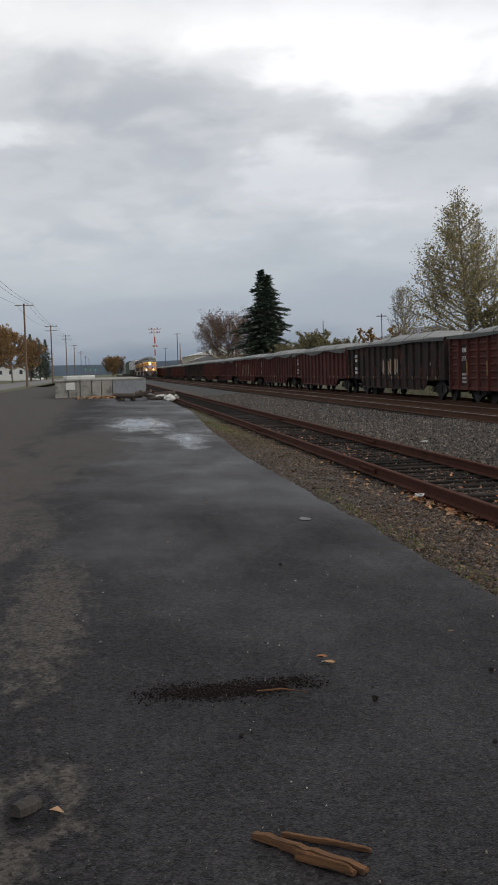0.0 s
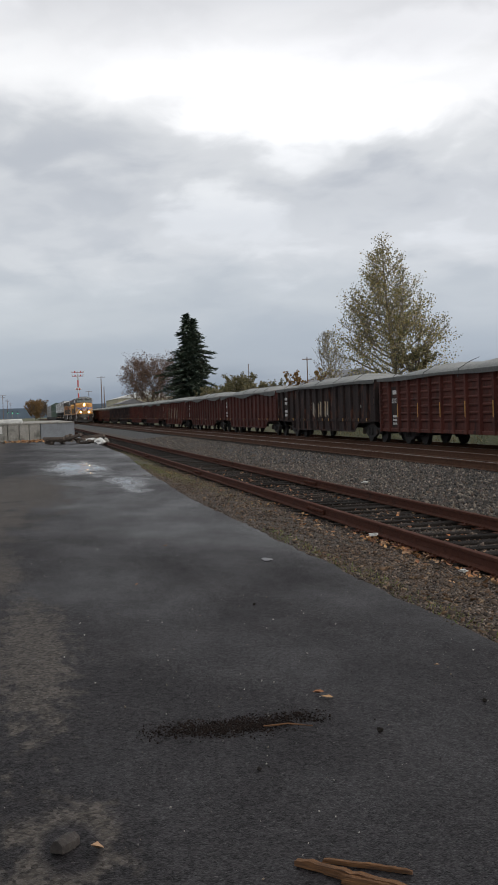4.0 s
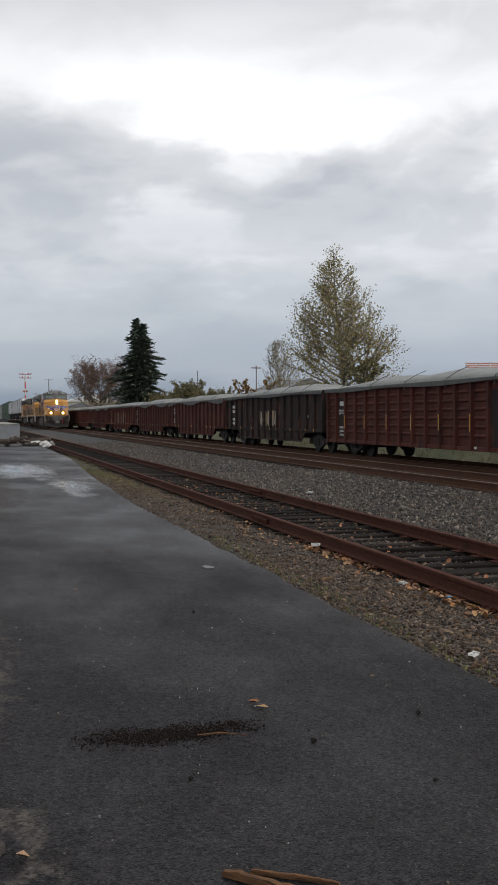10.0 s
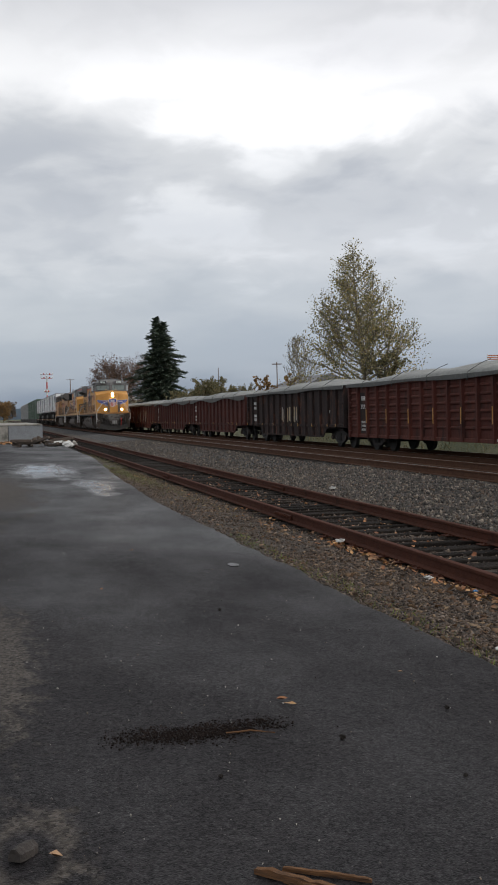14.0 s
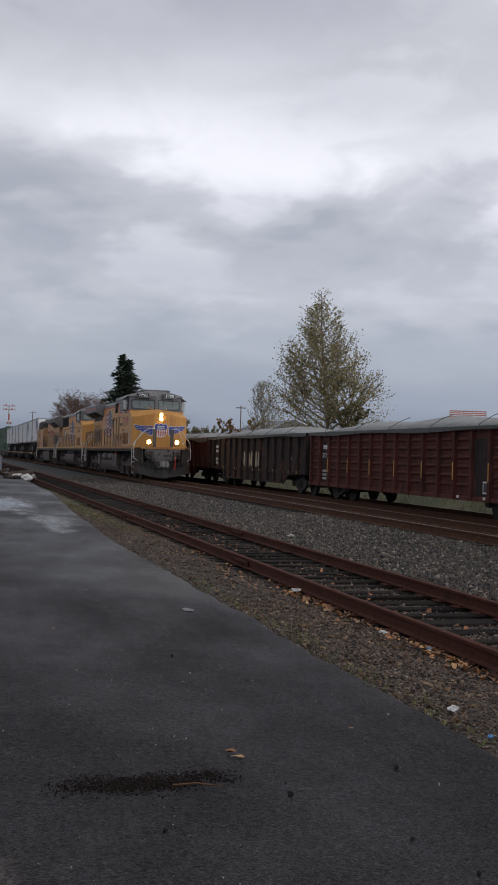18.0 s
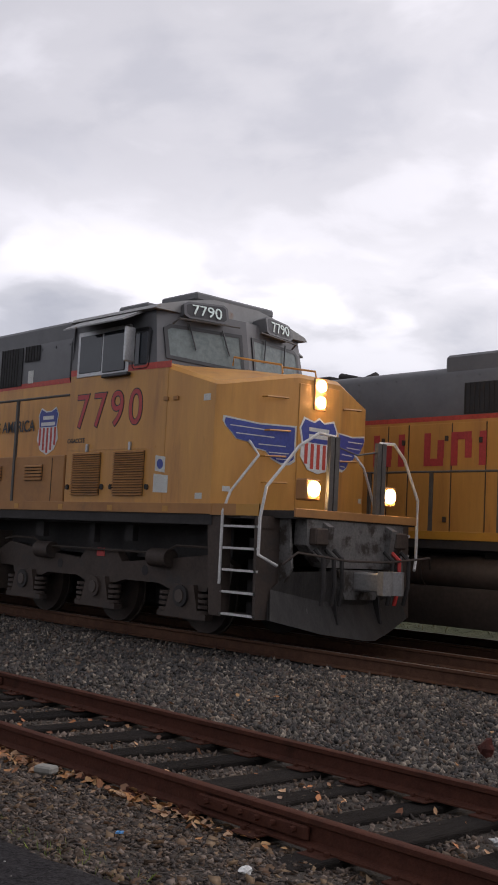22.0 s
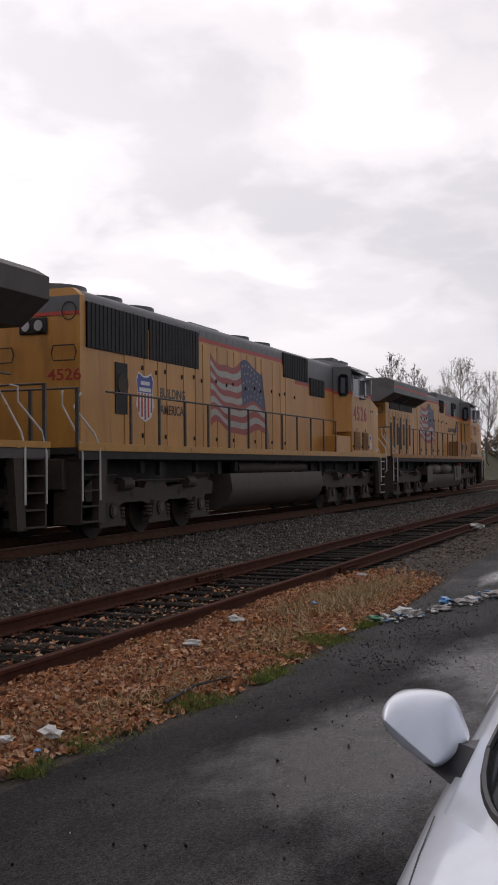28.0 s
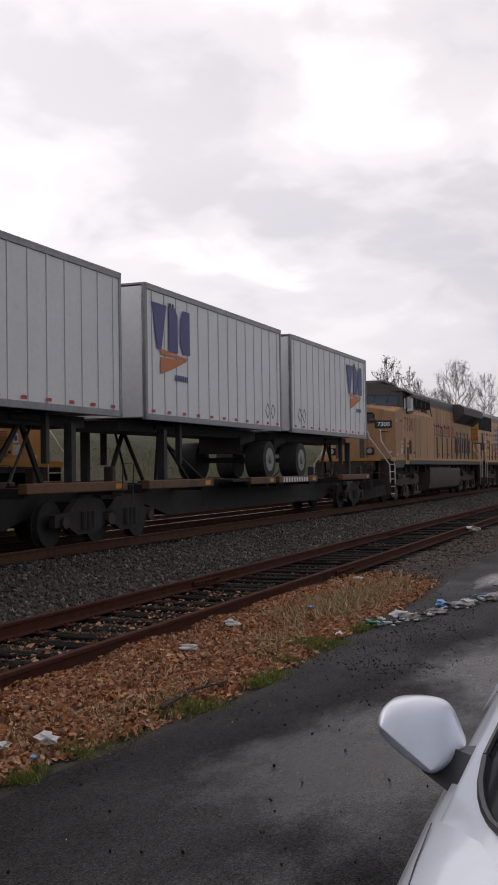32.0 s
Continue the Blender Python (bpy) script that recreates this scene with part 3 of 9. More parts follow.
# ---- mesh helpers ----
class M:
    """A growing mesh: boxes, prisms, cylinders, tubes and loose faces."""

    def __init__(self):
        self.v, self.f = [], []

    def add(self, vs, fs):
        k = len(self.v)
        self.v += [tuple(p) for p in vs]
        self.f += [tuple(k + i for i in q) for q in fs]
        return self

    def box(self, x0, x1, y0, y1, z0, z1, c=0.0):
        if c <= 0:
            return self.add([(x, y, z) for z in (z0, z1) for y in (y0, y1) for x in (x0, x1)], [(0, 2, 3, 1), (4, 5, 7, 6), (0, 1, 5, 4), (2, 6, 7, 3), (0, 4, 6, 2), (1, 3, 7, 5)])
        bm = bmesh.new()
        vs = [bm.verts.new((x, y, z)) for z in (z0, z1) for y in (y0, y1) for x in (x0, x1)]
        for q in [(0, 2, 3, 1), (4, 5, 7, 6), (0, 1, 5, 4), (2, 6, 7, 3), (0, 4, 6, 2), (1, 3, 7, 5)]:
            bm.faces.new([vs[i] for i in q])
        bmesh.ops.bevel(bm, geom=list(bm.edges), offset=c, segments=1, affect="EDGES")
        bm.verts.index_update()
        self.add([v.co[:] for v in bm.verts], [[v.index for v in q.verts] for q in bm.faces])
        bm.free()
        return self

    def prism(self, poly, axis, a, b):
        """poly in the plane across axis ('x': y,z; 'y': x,z; 'z': x,y), drawn out from a to b."""
        def at(p, s):
            return (s, p[0], p[1]) if axis == "x" else (p[0], s, p[1]) if axis == "y" else (p[0], p[1], s)
        n = len(poly)
        return self.add([at(p, a) for p in poly] + [at(p, b) for p in poly], [tuple(range(n))[::-1], tuple(range(n, 2 * n))] + [(i, (i + 1) % n, n + (i + 1) % n, n + i) for i in range(n)])

    def loft(self, rings, close=True, caps=True):
        n = len(rings[0])
        fs = []
        for k in range(len(rings) - 1):
            for i in range(n if close else n - 1):
                j = (i + 1) % n
                fs.append((k * n + i, k * n + j, (k + 1) * n + j, (k + 1) * n + i))
        if caps:
            fs += [tuple(range(n))[::-1], tuple(range((len(rings) - 1) * n, len(rings) * n))]
        return self.add([p for r in rings for p in r], fs)

    def cyl(self, p0, p1, r0, r1=None, n=12, caps=True):
        r1 = r0 if r1 is None else r1
        p0, p1 = Vector(p0), Vector(p1)
        d = (p1 - p0).normalized()
        u = d.orthogonal().normalized()
        w = d.cross(u)
        ring = lambda p, r: [p + (u * math.cos(2 * math.pi * i / n) + w * math.sin(2 * math.pi * i / n)) * r for i in range(n)]
        return self.loft([ring(p0, r0), ring(p1, r1)], True, caps)

    def tube(self, pts, r, n=6, r1=None):
        pts = [Vector(p) for p in pts]
        rings = []
        for i, p in enumerate(pts):
            d = (pts[min(i + 1, len(pts) - 1)] - pts[max(i - 1, 0)]).normalized()
            u = d.cross(Vector((0.31, 0.17, 0.93))).normalized() if abs(d.z) < 0.9 else d.cross(Vector((1, 0, 0.1))).normalized()
            w = d.cross(u)
            rr = r if r1 is None else r + (r1 - r) * i / (len(pts) - 1)
            rings.append([p + (u * math.cos(2 * math.pi * k / n) + w * math.sin(2 * math.pi * k / n)) * rr for k in range(n)])
        return self.loft(rings)

    def blob(self, c, s, seed=0, rough=0.25, sub=1):
        bm = bmesh.new()
        bmesh.ops.create_icosphere(bm, subdivisions=sub, radius=1.0)
        for v in bm.verts:
            k = 1 + rough * noise.noise(v.co * 1.7 + Vector((seed * 3.7, seed, 0)))
            v.co = Vector((c[0] + v.co.x * s[0] * k, c[1] + v.co.y * s[1] * k, c[2] + v.co.z * s[2] * k))
        bm.verts.index_update()
        self.add([v.co[:] for v in bm.verts], [[v.index for v in q.verts] for q in bm.faces])
        bm.free()
        return self

    def mesh(self, name, mat, smooth=35):
        me = bpy.data.meshes.new(name)
        me.from_pydata(self.v, [], self.f)
        me.materials.append(mat)
        if smooth:
            me.polygons.foreach_set("use_smooth", [True] * len(me.polygons))
            me.set_sharp_from_angle(angle=radians(smooth))
        me.update()
        return me


def part(name, m, mat, parent=None, label="", smooth=35):
    ob = new(name, m.mesh(name, MT[mat] if isinstance(mat, str) else mat, smooth))
    ob.parent = parent
    if label:
        ob["label"] = label
    return ob


def thing(name, m, mat, label, category, group="", kind="", smooth=35):
    return tagged(part(name, m, mat, None, "", smooth), label, category, group, kind)


def empty(name, label, category, at=None, group="", kind=""):
    ob = tagged(new(name), label, category, group, kind)
    if at is not None:
        ob.matrix_basis = at
    return ob


def shared(name, me, parent, m, label=""):
    """One more object on a mesh that alike pieces share."""
    ob = new(name, me)
    ob.parent = parent
    ob.matrix_basis = m
    if label:
        ob["label"] = label
    return ob


def scattered(name, base_v, base_f, pos, rot, size, mat, smooth=0, jag=0.0):
    """Many loose copies of one small shape in one mesh; rot: Euler angles, size: three factors a piece."""
    bv, bf = np.array(base_v, float), np.array(base_f, int)
    n, k, c = len(pos), len(bv), bf.shape[1]
    ca, sa = np.cos(rot), np.sin(rot)
    z, o = np.zeros(n), np.ones(n)
    rx = np.stack([o, z, z, z, ca[:, 0], -sa[:, 0], z, sa[:, 0], ca[:, 0]], -1).reshape(n, 3, 3)
    ry = np.stack([ca[:, 1], z, sa[:, 1], z, o, z, -sa[:, 1], z, ca[:, 1]], -1).reshape(n, 3, 3)
    rz = np.stack([ca[:, 2], -sa[:, 2], z, sa[:, 2], ca[:, 2], z, z, z, o], -1).reshape(n, 3, 3)
    v = np.einsum("nij,nkj->nki", rz @ ry @ rx, (bv[None] * (1 + jag * rng.uniform(-1, 1, (n, k, 1))) if jag else bv[None]) * size[:, None, :]) + pos[:, None, :]
    f = (bf[None] + (np.arange(n) * k)[:, None, None]).reshape(-1)
    me = bpy.data.meshes.new(name)
    me.vertices.add(n * k)
    me.vertices.foreach_set("co", v.reshape(-1))
    me.loops.add(len(f))
    me.loops.foreach_set("vertex_index", f)
    me.polygons.add(len(f) // c)
    me.polygons.foreach_set("loop_start", np.arange(0, len(f), c))
    if smooth:
        me.polygons.foreach_set("use_smooth", np.ones(len(f) // c, bool))
    me.materials.append(MT[mat])
    me.update(calc_edges=True)
    me.validate()
    return me


ICO_V, ICO_F = [], []
_b = bmesh.new()
bmesh.ops.create_icosphere(_b, subdivisions=1, radius=1.0)
_b.verts.index_update()
ICO_V, ICO_F = [v.co[:] for v in _b.verts], [[v.index for v in q.verts] for q in _b.faces]
_b.free()
# a crushed shard, a split stone, blunter than the sphere, and a curled leaf
SHARD_V = [(1, 0.1, 0.1), (-0.15, 1, 0), (-1, -0.1, -0.1), (0.1, -1, 0.15), (0.25, -0.2, 0.9), (-0.2, 0.2, -0.9)]
SHARD_F = [(0, 1, 4), (1, 2, 4), (2, 3, 4), (3, 0, 4), (1, 0, 5), (2, 1, 5), (3, 2, 5), (0, 3, 5)]
STONE_V = [(x * (1 + 0.25 * math.sin(7 * y + 3 * z)), y * (1 + 0.22 * math.sin(5 * z + 4 * x)), z * (0.8 + 0.25 * math.sin(6 * x + 2 * y))) for x, y, z in ICO_V]
LEAF_V = [(0, -1.0, 0.0), (0.75, -0.45, 0.32), (0.55, 0.35, 0.2), (0, 1.0, 0.25), (-0.6, 0.4, 0.3), (-0.8, -0.35, 0.18), (0, 0, -0.02)]
LEAF_F = [(0, 1, 6), (1, 2, 6), (2, 3, 6), (3, 4, 6), (4, 5, 6), (5, 0, 6)]
rng = np.random.default_rng(11)


def lettering(text, size, mat, parent, m, name="lettering", extrude=0.002, align="LEFT", bold=0.0, xs=1.0, label="", spread=1.0):
    cu = bpy.data.curves.new(name, "FONT")
    cu.body, cu.size, cu.extrude, cu.align_x, cu.offset, cu.space_character = text, size, extrude, align, bold, spread
    ob = bpy.data.objects.new(name, cu)
    me = bpy.data.meshes.new_from_object(ob)
    bpy.data.objects.remove(ob)
    bpy.data.curves.remove(cu)
    me.materials.clear()
    me.materials.append(MT[mat])
    me.transform(m @ Matrix.Diagonal((xs, 1, 1, 1)))
    o = new(name, me)
    o.parent = parent
    if label:
        o["label"] = label
    return o


# ---- the ground, the lot and the track beds ----
SIDING_Y, MAIN_Y, FAR_Y = 5.11, 10.80, 15.10
SIDING_Z, MAIN_Z, FAR_Z = 0.06, 0.213, 0.06     # rail tops


def lerp_list(v, table):
    return float(np.interp(v, [a for a, _ in table], [b for _, b in table]))


def lot_edge(x):
    base = lerp_list(x, [(-150, 4.2), (-42, 3.7), (-30, 3.15), (-20, 2.85), (-5, 2.92), (3.5, 2.85), (4.5, 2.74), (6.2, 2.56), (7.0, 2.43), (13.7, 2.4), (16, 2.6), (60, 2.9)])
    return base + 0.07 * noise.noise((x * 0.9, 3.1, 0)) + 0.04 * noise.noise((x * 3.7, 1.1, 0))


def bed_z(x, y):
    z = lerp_list(y, [(2.0, -0.06), (2.9, -0.02), (3.6, -0.05), (3.85, -0.085), (4.15, -0.12), (4.4, -0.145), (5.1, -0.145), (5.8, -0.145), (6.2, -0.11), (6.6, -0.08), (7.6, -0.05), (8.9, 0.02), (9.3, 0.012), (12.3, 0.012), (12.95, -0.1), (13.6, -0.12), (16.6, -0.12), (18.2, -0.35), (19.0, -0.4)])
    return z + 0.018 * noise.noise((x * 1.3, y * 1.3, 0)) + 0.012 * noise.noise((x * 4.1, y * 4.1, 2.0))


def hill_z(x, y):
    along = lerp_list(x, [(-400, 0.0), (-95, 0.0), (-78, 1.0), (260, 1.0), (330, 0.0)])
    return along * lerp_list(y, [(18.5, -0.45), (20, 0.3), (24, 3.4), (27, 3.85), (36, 4.5), (45, 5.3), (60, 6.1), (200, 6.1), (600, 0.0)]) * (1 if y > 18.5 else 0) + 0.12 * noise.noise((x * 0.15, y * 0.15, 0))


def sheet(xs, ys, fz):
    m = M()
    n = len(ys)
    m.v = [(x, y, fz(x, y)) for x in xs for y in ys]
    m.f = [(i * n + j, (i + 1) * n + j, (i + 1) * n + j + 1, i * n + j + 1) for i in range(len(xs) - 1) for j in range(n - 1)]
    return m


def steps(*marks):
    out = []
    for a, b, d in marks:
        out += list(np.arange(a, b, d))
    return [float(v) for v in out] + [float(marks[-1][1])]


def ground_z(x, y):
    if -45 < y < 19.0 and -3000 < x < 3000:
        return -0.5 if y > -40 else -0.25
    return hill_z(x, y) if y >= 19.0 else -0.05


thing("ground", sheet(steps((-3000, -400, 200), (-400, 400, 10), (400, 3000, 200)), steps((-3000, -60, 245), (-60, -45, 5), (-45, 19, 8), (19, 60, 1.5), (60, 200, 10), (200, 3000, 200)), ground_z),
      "ground", "grassy open ground with weeds and bare soil", "ground", kind="structure", smooth=80)

# the paved lot, thick, with a ragged edge towards the track
lot = M()
lot_x = steps((-150, -60, 3), (-60, -20, 0.6), (-20, 16, 0.16), (16, 60, 1.0))
cols = []
for x in lot_x:
    e = lot_edge(x)
    low = -9.5 if x < -56 else -40.0
    ys = [low] + [v for v in (-20, -8, -6, -4, -3, -2, -1.5, -1, -0.5, 0, 0.5, 1, 1.4, 1.8, 2.1) if v > low] + [e - 0.12, e - 0.03, e]
    while len(ys) < 19:
        ys.insert(1, ys[0] + 0.25 * (ys[1] - ys[0]))
    cols.append([(x, y, 0.0025 * noise.noise((x * 0.7, y * 0.7, 5)) - (0.012 if k == len(ys) - 1 else 0)) for k, y in enumerate(ys)] + [(x, e + 0.03, -0.09)])
lot.loft(cols, close=False, caps=False)
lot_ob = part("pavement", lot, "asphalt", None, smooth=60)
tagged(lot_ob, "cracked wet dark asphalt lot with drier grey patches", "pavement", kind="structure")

am = MT["asphalt"]
an, al = am.node_tree.nodes, am.node_tree.links
ab = an["Principled BSDF"]
old = ab.inputs["Base Color"].links[0].from_socket
tc2, sp2 = an.new("ShaderNodeTexCoord"), an.new("ShaderNodeSeparateXYZ")
al.new(tc2.outputs["Object"], sp2.inputs[0])


def amath(op, a, b=None, clamp=False):
    n = an.new("ShaderNodeMath")
    n.operation, n.use_clamp = op, clamp
    for i, s in enumerate((a, b)):
        if isinstance(s, (int, float)):
            n.inputs[i].default_value = s
        elif s is not None:
            al.new(s, n.inputs[i])
    return n.outputs[0]


def anoise(scale, detail=5.0, stretch=(1, 1, 1)):
    mp = an.new("ShaderNodeMapping")
    mp.inputs["Scale"].default_value = stretch
    al.new(tc2.outputs["Object"], mp.inputs[0])
    z = an.new("ShaderNodeTexNoise")
    z.inputs["Scale"].default_value, z.inputs["Detail"].default_value, z.inputs["Roughness"].default_value = scale, detail, 0.62
    al.new(mp.outputs[0], z.inputs["Vector"])
    return z.outputs["Fac"]


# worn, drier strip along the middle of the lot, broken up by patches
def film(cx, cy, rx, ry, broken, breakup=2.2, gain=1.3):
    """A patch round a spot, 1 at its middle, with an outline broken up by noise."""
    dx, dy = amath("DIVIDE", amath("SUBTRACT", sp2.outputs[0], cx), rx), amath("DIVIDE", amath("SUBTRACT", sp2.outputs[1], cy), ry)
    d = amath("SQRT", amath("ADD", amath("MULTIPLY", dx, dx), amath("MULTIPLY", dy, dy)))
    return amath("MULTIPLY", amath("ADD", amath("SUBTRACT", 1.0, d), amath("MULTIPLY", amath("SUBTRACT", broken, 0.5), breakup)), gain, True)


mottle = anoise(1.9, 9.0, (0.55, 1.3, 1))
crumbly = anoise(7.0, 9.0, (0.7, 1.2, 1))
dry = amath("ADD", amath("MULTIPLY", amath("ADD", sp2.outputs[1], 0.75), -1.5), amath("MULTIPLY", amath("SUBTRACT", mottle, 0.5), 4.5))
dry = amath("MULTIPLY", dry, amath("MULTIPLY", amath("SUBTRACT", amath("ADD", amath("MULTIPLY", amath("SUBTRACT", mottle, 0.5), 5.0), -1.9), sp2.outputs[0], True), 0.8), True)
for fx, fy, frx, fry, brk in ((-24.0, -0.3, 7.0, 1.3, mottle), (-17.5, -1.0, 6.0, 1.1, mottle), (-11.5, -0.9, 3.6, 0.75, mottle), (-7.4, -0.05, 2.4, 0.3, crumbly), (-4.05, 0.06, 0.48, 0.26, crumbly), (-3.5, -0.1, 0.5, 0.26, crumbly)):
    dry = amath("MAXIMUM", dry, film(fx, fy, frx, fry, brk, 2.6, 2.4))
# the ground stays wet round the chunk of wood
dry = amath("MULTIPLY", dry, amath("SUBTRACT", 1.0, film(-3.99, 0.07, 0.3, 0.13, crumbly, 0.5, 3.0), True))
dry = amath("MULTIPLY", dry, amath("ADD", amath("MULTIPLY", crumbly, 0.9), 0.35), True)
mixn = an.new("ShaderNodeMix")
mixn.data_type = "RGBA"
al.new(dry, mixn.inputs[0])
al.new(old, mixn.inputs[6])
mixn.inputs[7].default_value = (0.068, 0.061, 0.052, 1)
# pale grit set in the surface
vor = an.new("ShaderNodeTexVoronoi")
vor.inputs["Scale"].default_value = 52.0
al.new(tc2.outputs["Object"], vor.inputs["Vector"])
grit = amath("LESS_THAN", vor.outputs["Distance"], 0.2)
sel = amath("GREATER_THAN", anoise(23.0, 2.0), 0.585)
grit = amath("MULTIPLY", amath("MULTIPLY", grit, sel), 0.6)
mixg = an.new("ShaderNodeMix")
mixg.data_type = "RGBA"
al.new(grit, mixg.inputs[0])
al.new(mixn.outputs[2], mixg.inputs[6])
mixg.inputs[7].default_value = (0.11, 0.105, 0.10, 1)
# each bit of aggregate has its own shade
shade = an.new("ShaderNodeMapRange")
shade.inputs["To Min"].default_value, shade.inputs["To Max"].default_value = 0.4, 1.65
sepc = an.new("ShaderNodeSeparateColor")
al.new(vor.outputs["Color"], sepc.inputs[0])
al.new(sepc.outputs[0], shade.inputs["Value"])
cmb = an.new("ShaderNodeCombineColor")
for i in range(3):
    al.new(shade.outputs[0], cmb.inputs[i])
mixs = an.new("ShaderNodeMix")
mixs.data_type, mixs.blend_type = "RGBA", "MULTIPLY"
mixs.inputs[0].default_value = 1.0
al.new(mixg.outputs[2], mixs.inputs[6])
al.new(cmb.outputs[0], mixs.inputs[7])
# wet films where the surface dips
patchy = anoise(0.9, 7.0, (0.7, 1.3, 1))
wet = amath("ADD", amath("MULTIPLY", amath("SUBTRACT", anoise(0.35, 6.0, (0.7, 1.3, 1)), 0.5), 1.5), amath("MULTIPLY", amath("MULTIPLY", amath("MULTIPLY", amath("ADD", sp2.outputs[0], 6.0), -0.12, True), 0.34), amath("MULTIPLY", amath("ADD", sp2.outputs[1], 0.9), 0.55, True)))
wet = amath("ADD", wet, amath("MULTIPLY", amath("SUBTRACT", sp2.outputs[1], 1.25), 0.05))
wet = amath("ADD", wet, amath("MULTIPLY", amath("MULTIPLY", amath("SUBTRACT", sp2.outputs[0], 2.0), 0.4, True), 0.12), True)
for fx, fy, frx, fry in ((5.5, 1.3, 1.9, 0.85), (8.2, 0.9, 2.6, 0.7), (-33.0, 1.4, 7.0, 1.3), (-25.0, 2.2, 4.2, 0.7), (17.0, 1.7, 3.0, 0.5)):
    wet = amath("MAXIMUM", wet, film(fx, fy, frx, fry, patchy))
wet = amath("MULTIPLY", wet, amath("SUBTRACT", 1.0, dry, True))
# a soaked surface is darker than a dry one
soak = an.new("ShaderNodeMix")
soak.data_type, soak.blend_type = "RGBA", "MULTIPLY"
soak.inputs[7].default_value = (0.16, 0.16, 0.17, 1)
al.new(amath("ADD", amath("MULTIPLY", wet, wet), amath("MULTIPLY", amath("MULTIPLY", amath("SUBTRACT", sp2.outputs[0], 1.5), 0.4, True), 0.75), True), soak.inputs[0])
worn = an.new("ShaderNodeMix")
worn.data_type, worn.blend_type = "RGBA", "MULTIPLY"
worn.inputs[0].default_value, worn.inputs[7].default_value = 1.0, (0.93, 0.90, 0.91, 1)
al.new(mixs.outputs[2], worn.inputs[6])
al.new(worn.outputs[2], soak.inputs[6])
al.new(soak.outputs[2], ab.inputs["Base Color"])
sg = an.new("ShaderNodeMapRange")
sg.inputs["To Min"].default_value, sg.inputs["To Max"].default_value = 0.12, 0.5
al.new(wet, sg.inputs["Value"])
rg = an.new("ShaderNodeMapRange")
rg.inputs["To Min"].default_value, rg.inputs["To Max"].default_value = 0.7, 0.2
al.new(wet, rg.inputs["Value"])
# standing water lies over the aggregate and mirrors the sky
ripple = anoise(1.1, 7.0, (0.35, 1.9, 1))
pool = film(-33.5, 1.45, 5.0, 1.0, ripple, 2.6, 1.3)
for fx, fy, frx, fry in ((-25.0, 2.2, 2.4, 0.4), (15.0, 1.9, 1.4, 0.25)):
    pool = amath("MAXIMUM", pool, film(fx, fy, frx, fry, ripple, 2.8, 1.2))
al.new(amath("MULTIPLY", rg.outputs[0], amath("SUBTRACT", 1.0, amath("MULTIPLY", pool, 0.86))), ab.inputs["Roughness"])
# coarse aggregate standing proud of the binder
coarse = an.new("ShaderNodeBump")
coarse.inputs["Distance"].default_value = 0.007
al.new(amath("MULTIPLY", amath("SUBTRACT", 1.0, amath("MULTIPLY", pool, 0.95)), 0.42), coarse.inputs["Strength"])
agg = an.new("ShaderNodeTexVoronoi")
agg.inputs["Scale"].default_value = 130.0
al.new(tc2.outputs["Object"], agg.inputs["Vector"])
al.new(amath("ADD", amath("MULTIPLY", agg.outputs["Distance"], -0.9), amath("MULTIPLY", anoise(240.0, 2.0), 0.35)), coarse.inputs["Height"])
# single grains hold the water or stand dry
aggc = an.new("ShaderNodeSeparateColor")
al.new(agg.outputs["Color"], aggc.inputs[0])
al.new(amath("MULTIPLY", sg.outputs[0], amath("ADD", amath("MULTIPLY", amath("POWER", aggc.outputs[0], 2.2), 1.6), 0.4)), ab.inputs["Specular IOR Level"])
al.new(coarse.outputs[0], ab.inputs["Normal"])


def spill(name, cx, cy, rx, ry, mat, label, category, z=0.008, seed=0, kind="structure", wob=0.35, n=40):
    """A thin flat patch with an uneven outline."""
    m = M()
    ring = []
    for i in range(n):
        a = 2 * math.pi * i / n
        k = 1 + wob * noise.noise((math.cos(a) * 1.6 + seed * 5.1, math.sin(a) * 1.6, seed)) + 0.5 * wob * noise.noise((math.cos(a) * 4 + seed, math.sin(a) * 4, 3.0))
        ring.append((cx + rx * k * math.cos(a), cy + ry * k * math.sin(a), z))
    m.loft([[(p[0], p[1], z - 0.02) for p in ring], ring, [(cx + (p[0] - cx) * 0.6, cy + (p[1] - cy) * 0.6, z + 0.001) for p in ring]])
    return thing(name, m, mat, label, category, kind=kind, smooth=60)


for i, (cx, cy, rx, ry) in enumerate([(-11.0, 2.36, 0.13, 0.05), (15.5, 1.75, 1.1, 0.12)]):
    spill("puddle", cx, cy, rx, ry, "water", "shallow puddle of rain water on asphalt", "puddle", 0.009, i)

# beds of the tracks
thing("gravel_strip", sheet(steps((-300, -40, 4), (-40, -14, 0.8), (-14, 16, 0.22), (16, 40, 0.8), (40, 300, 5)), steps((2.0, 7.2, 0.2)), bed_z), "gravel_bed",
      "brown weedy gravel between asphalt and rusty siding", "gravel", kind="structure", smooth=80)
thing("ballast_bed", sheet(steps((-400, -40, 4), (-40, -14, 0.8), (-14, 16, 0.25), (16, 40, 0.8), (40, 400, 5)), steps((7.2, 19.0, 0.25)), bed_z), "ballast_bed",
      "grey crushed stone ballast under the main tracks", "ballast", kind="structure", smooth=80)
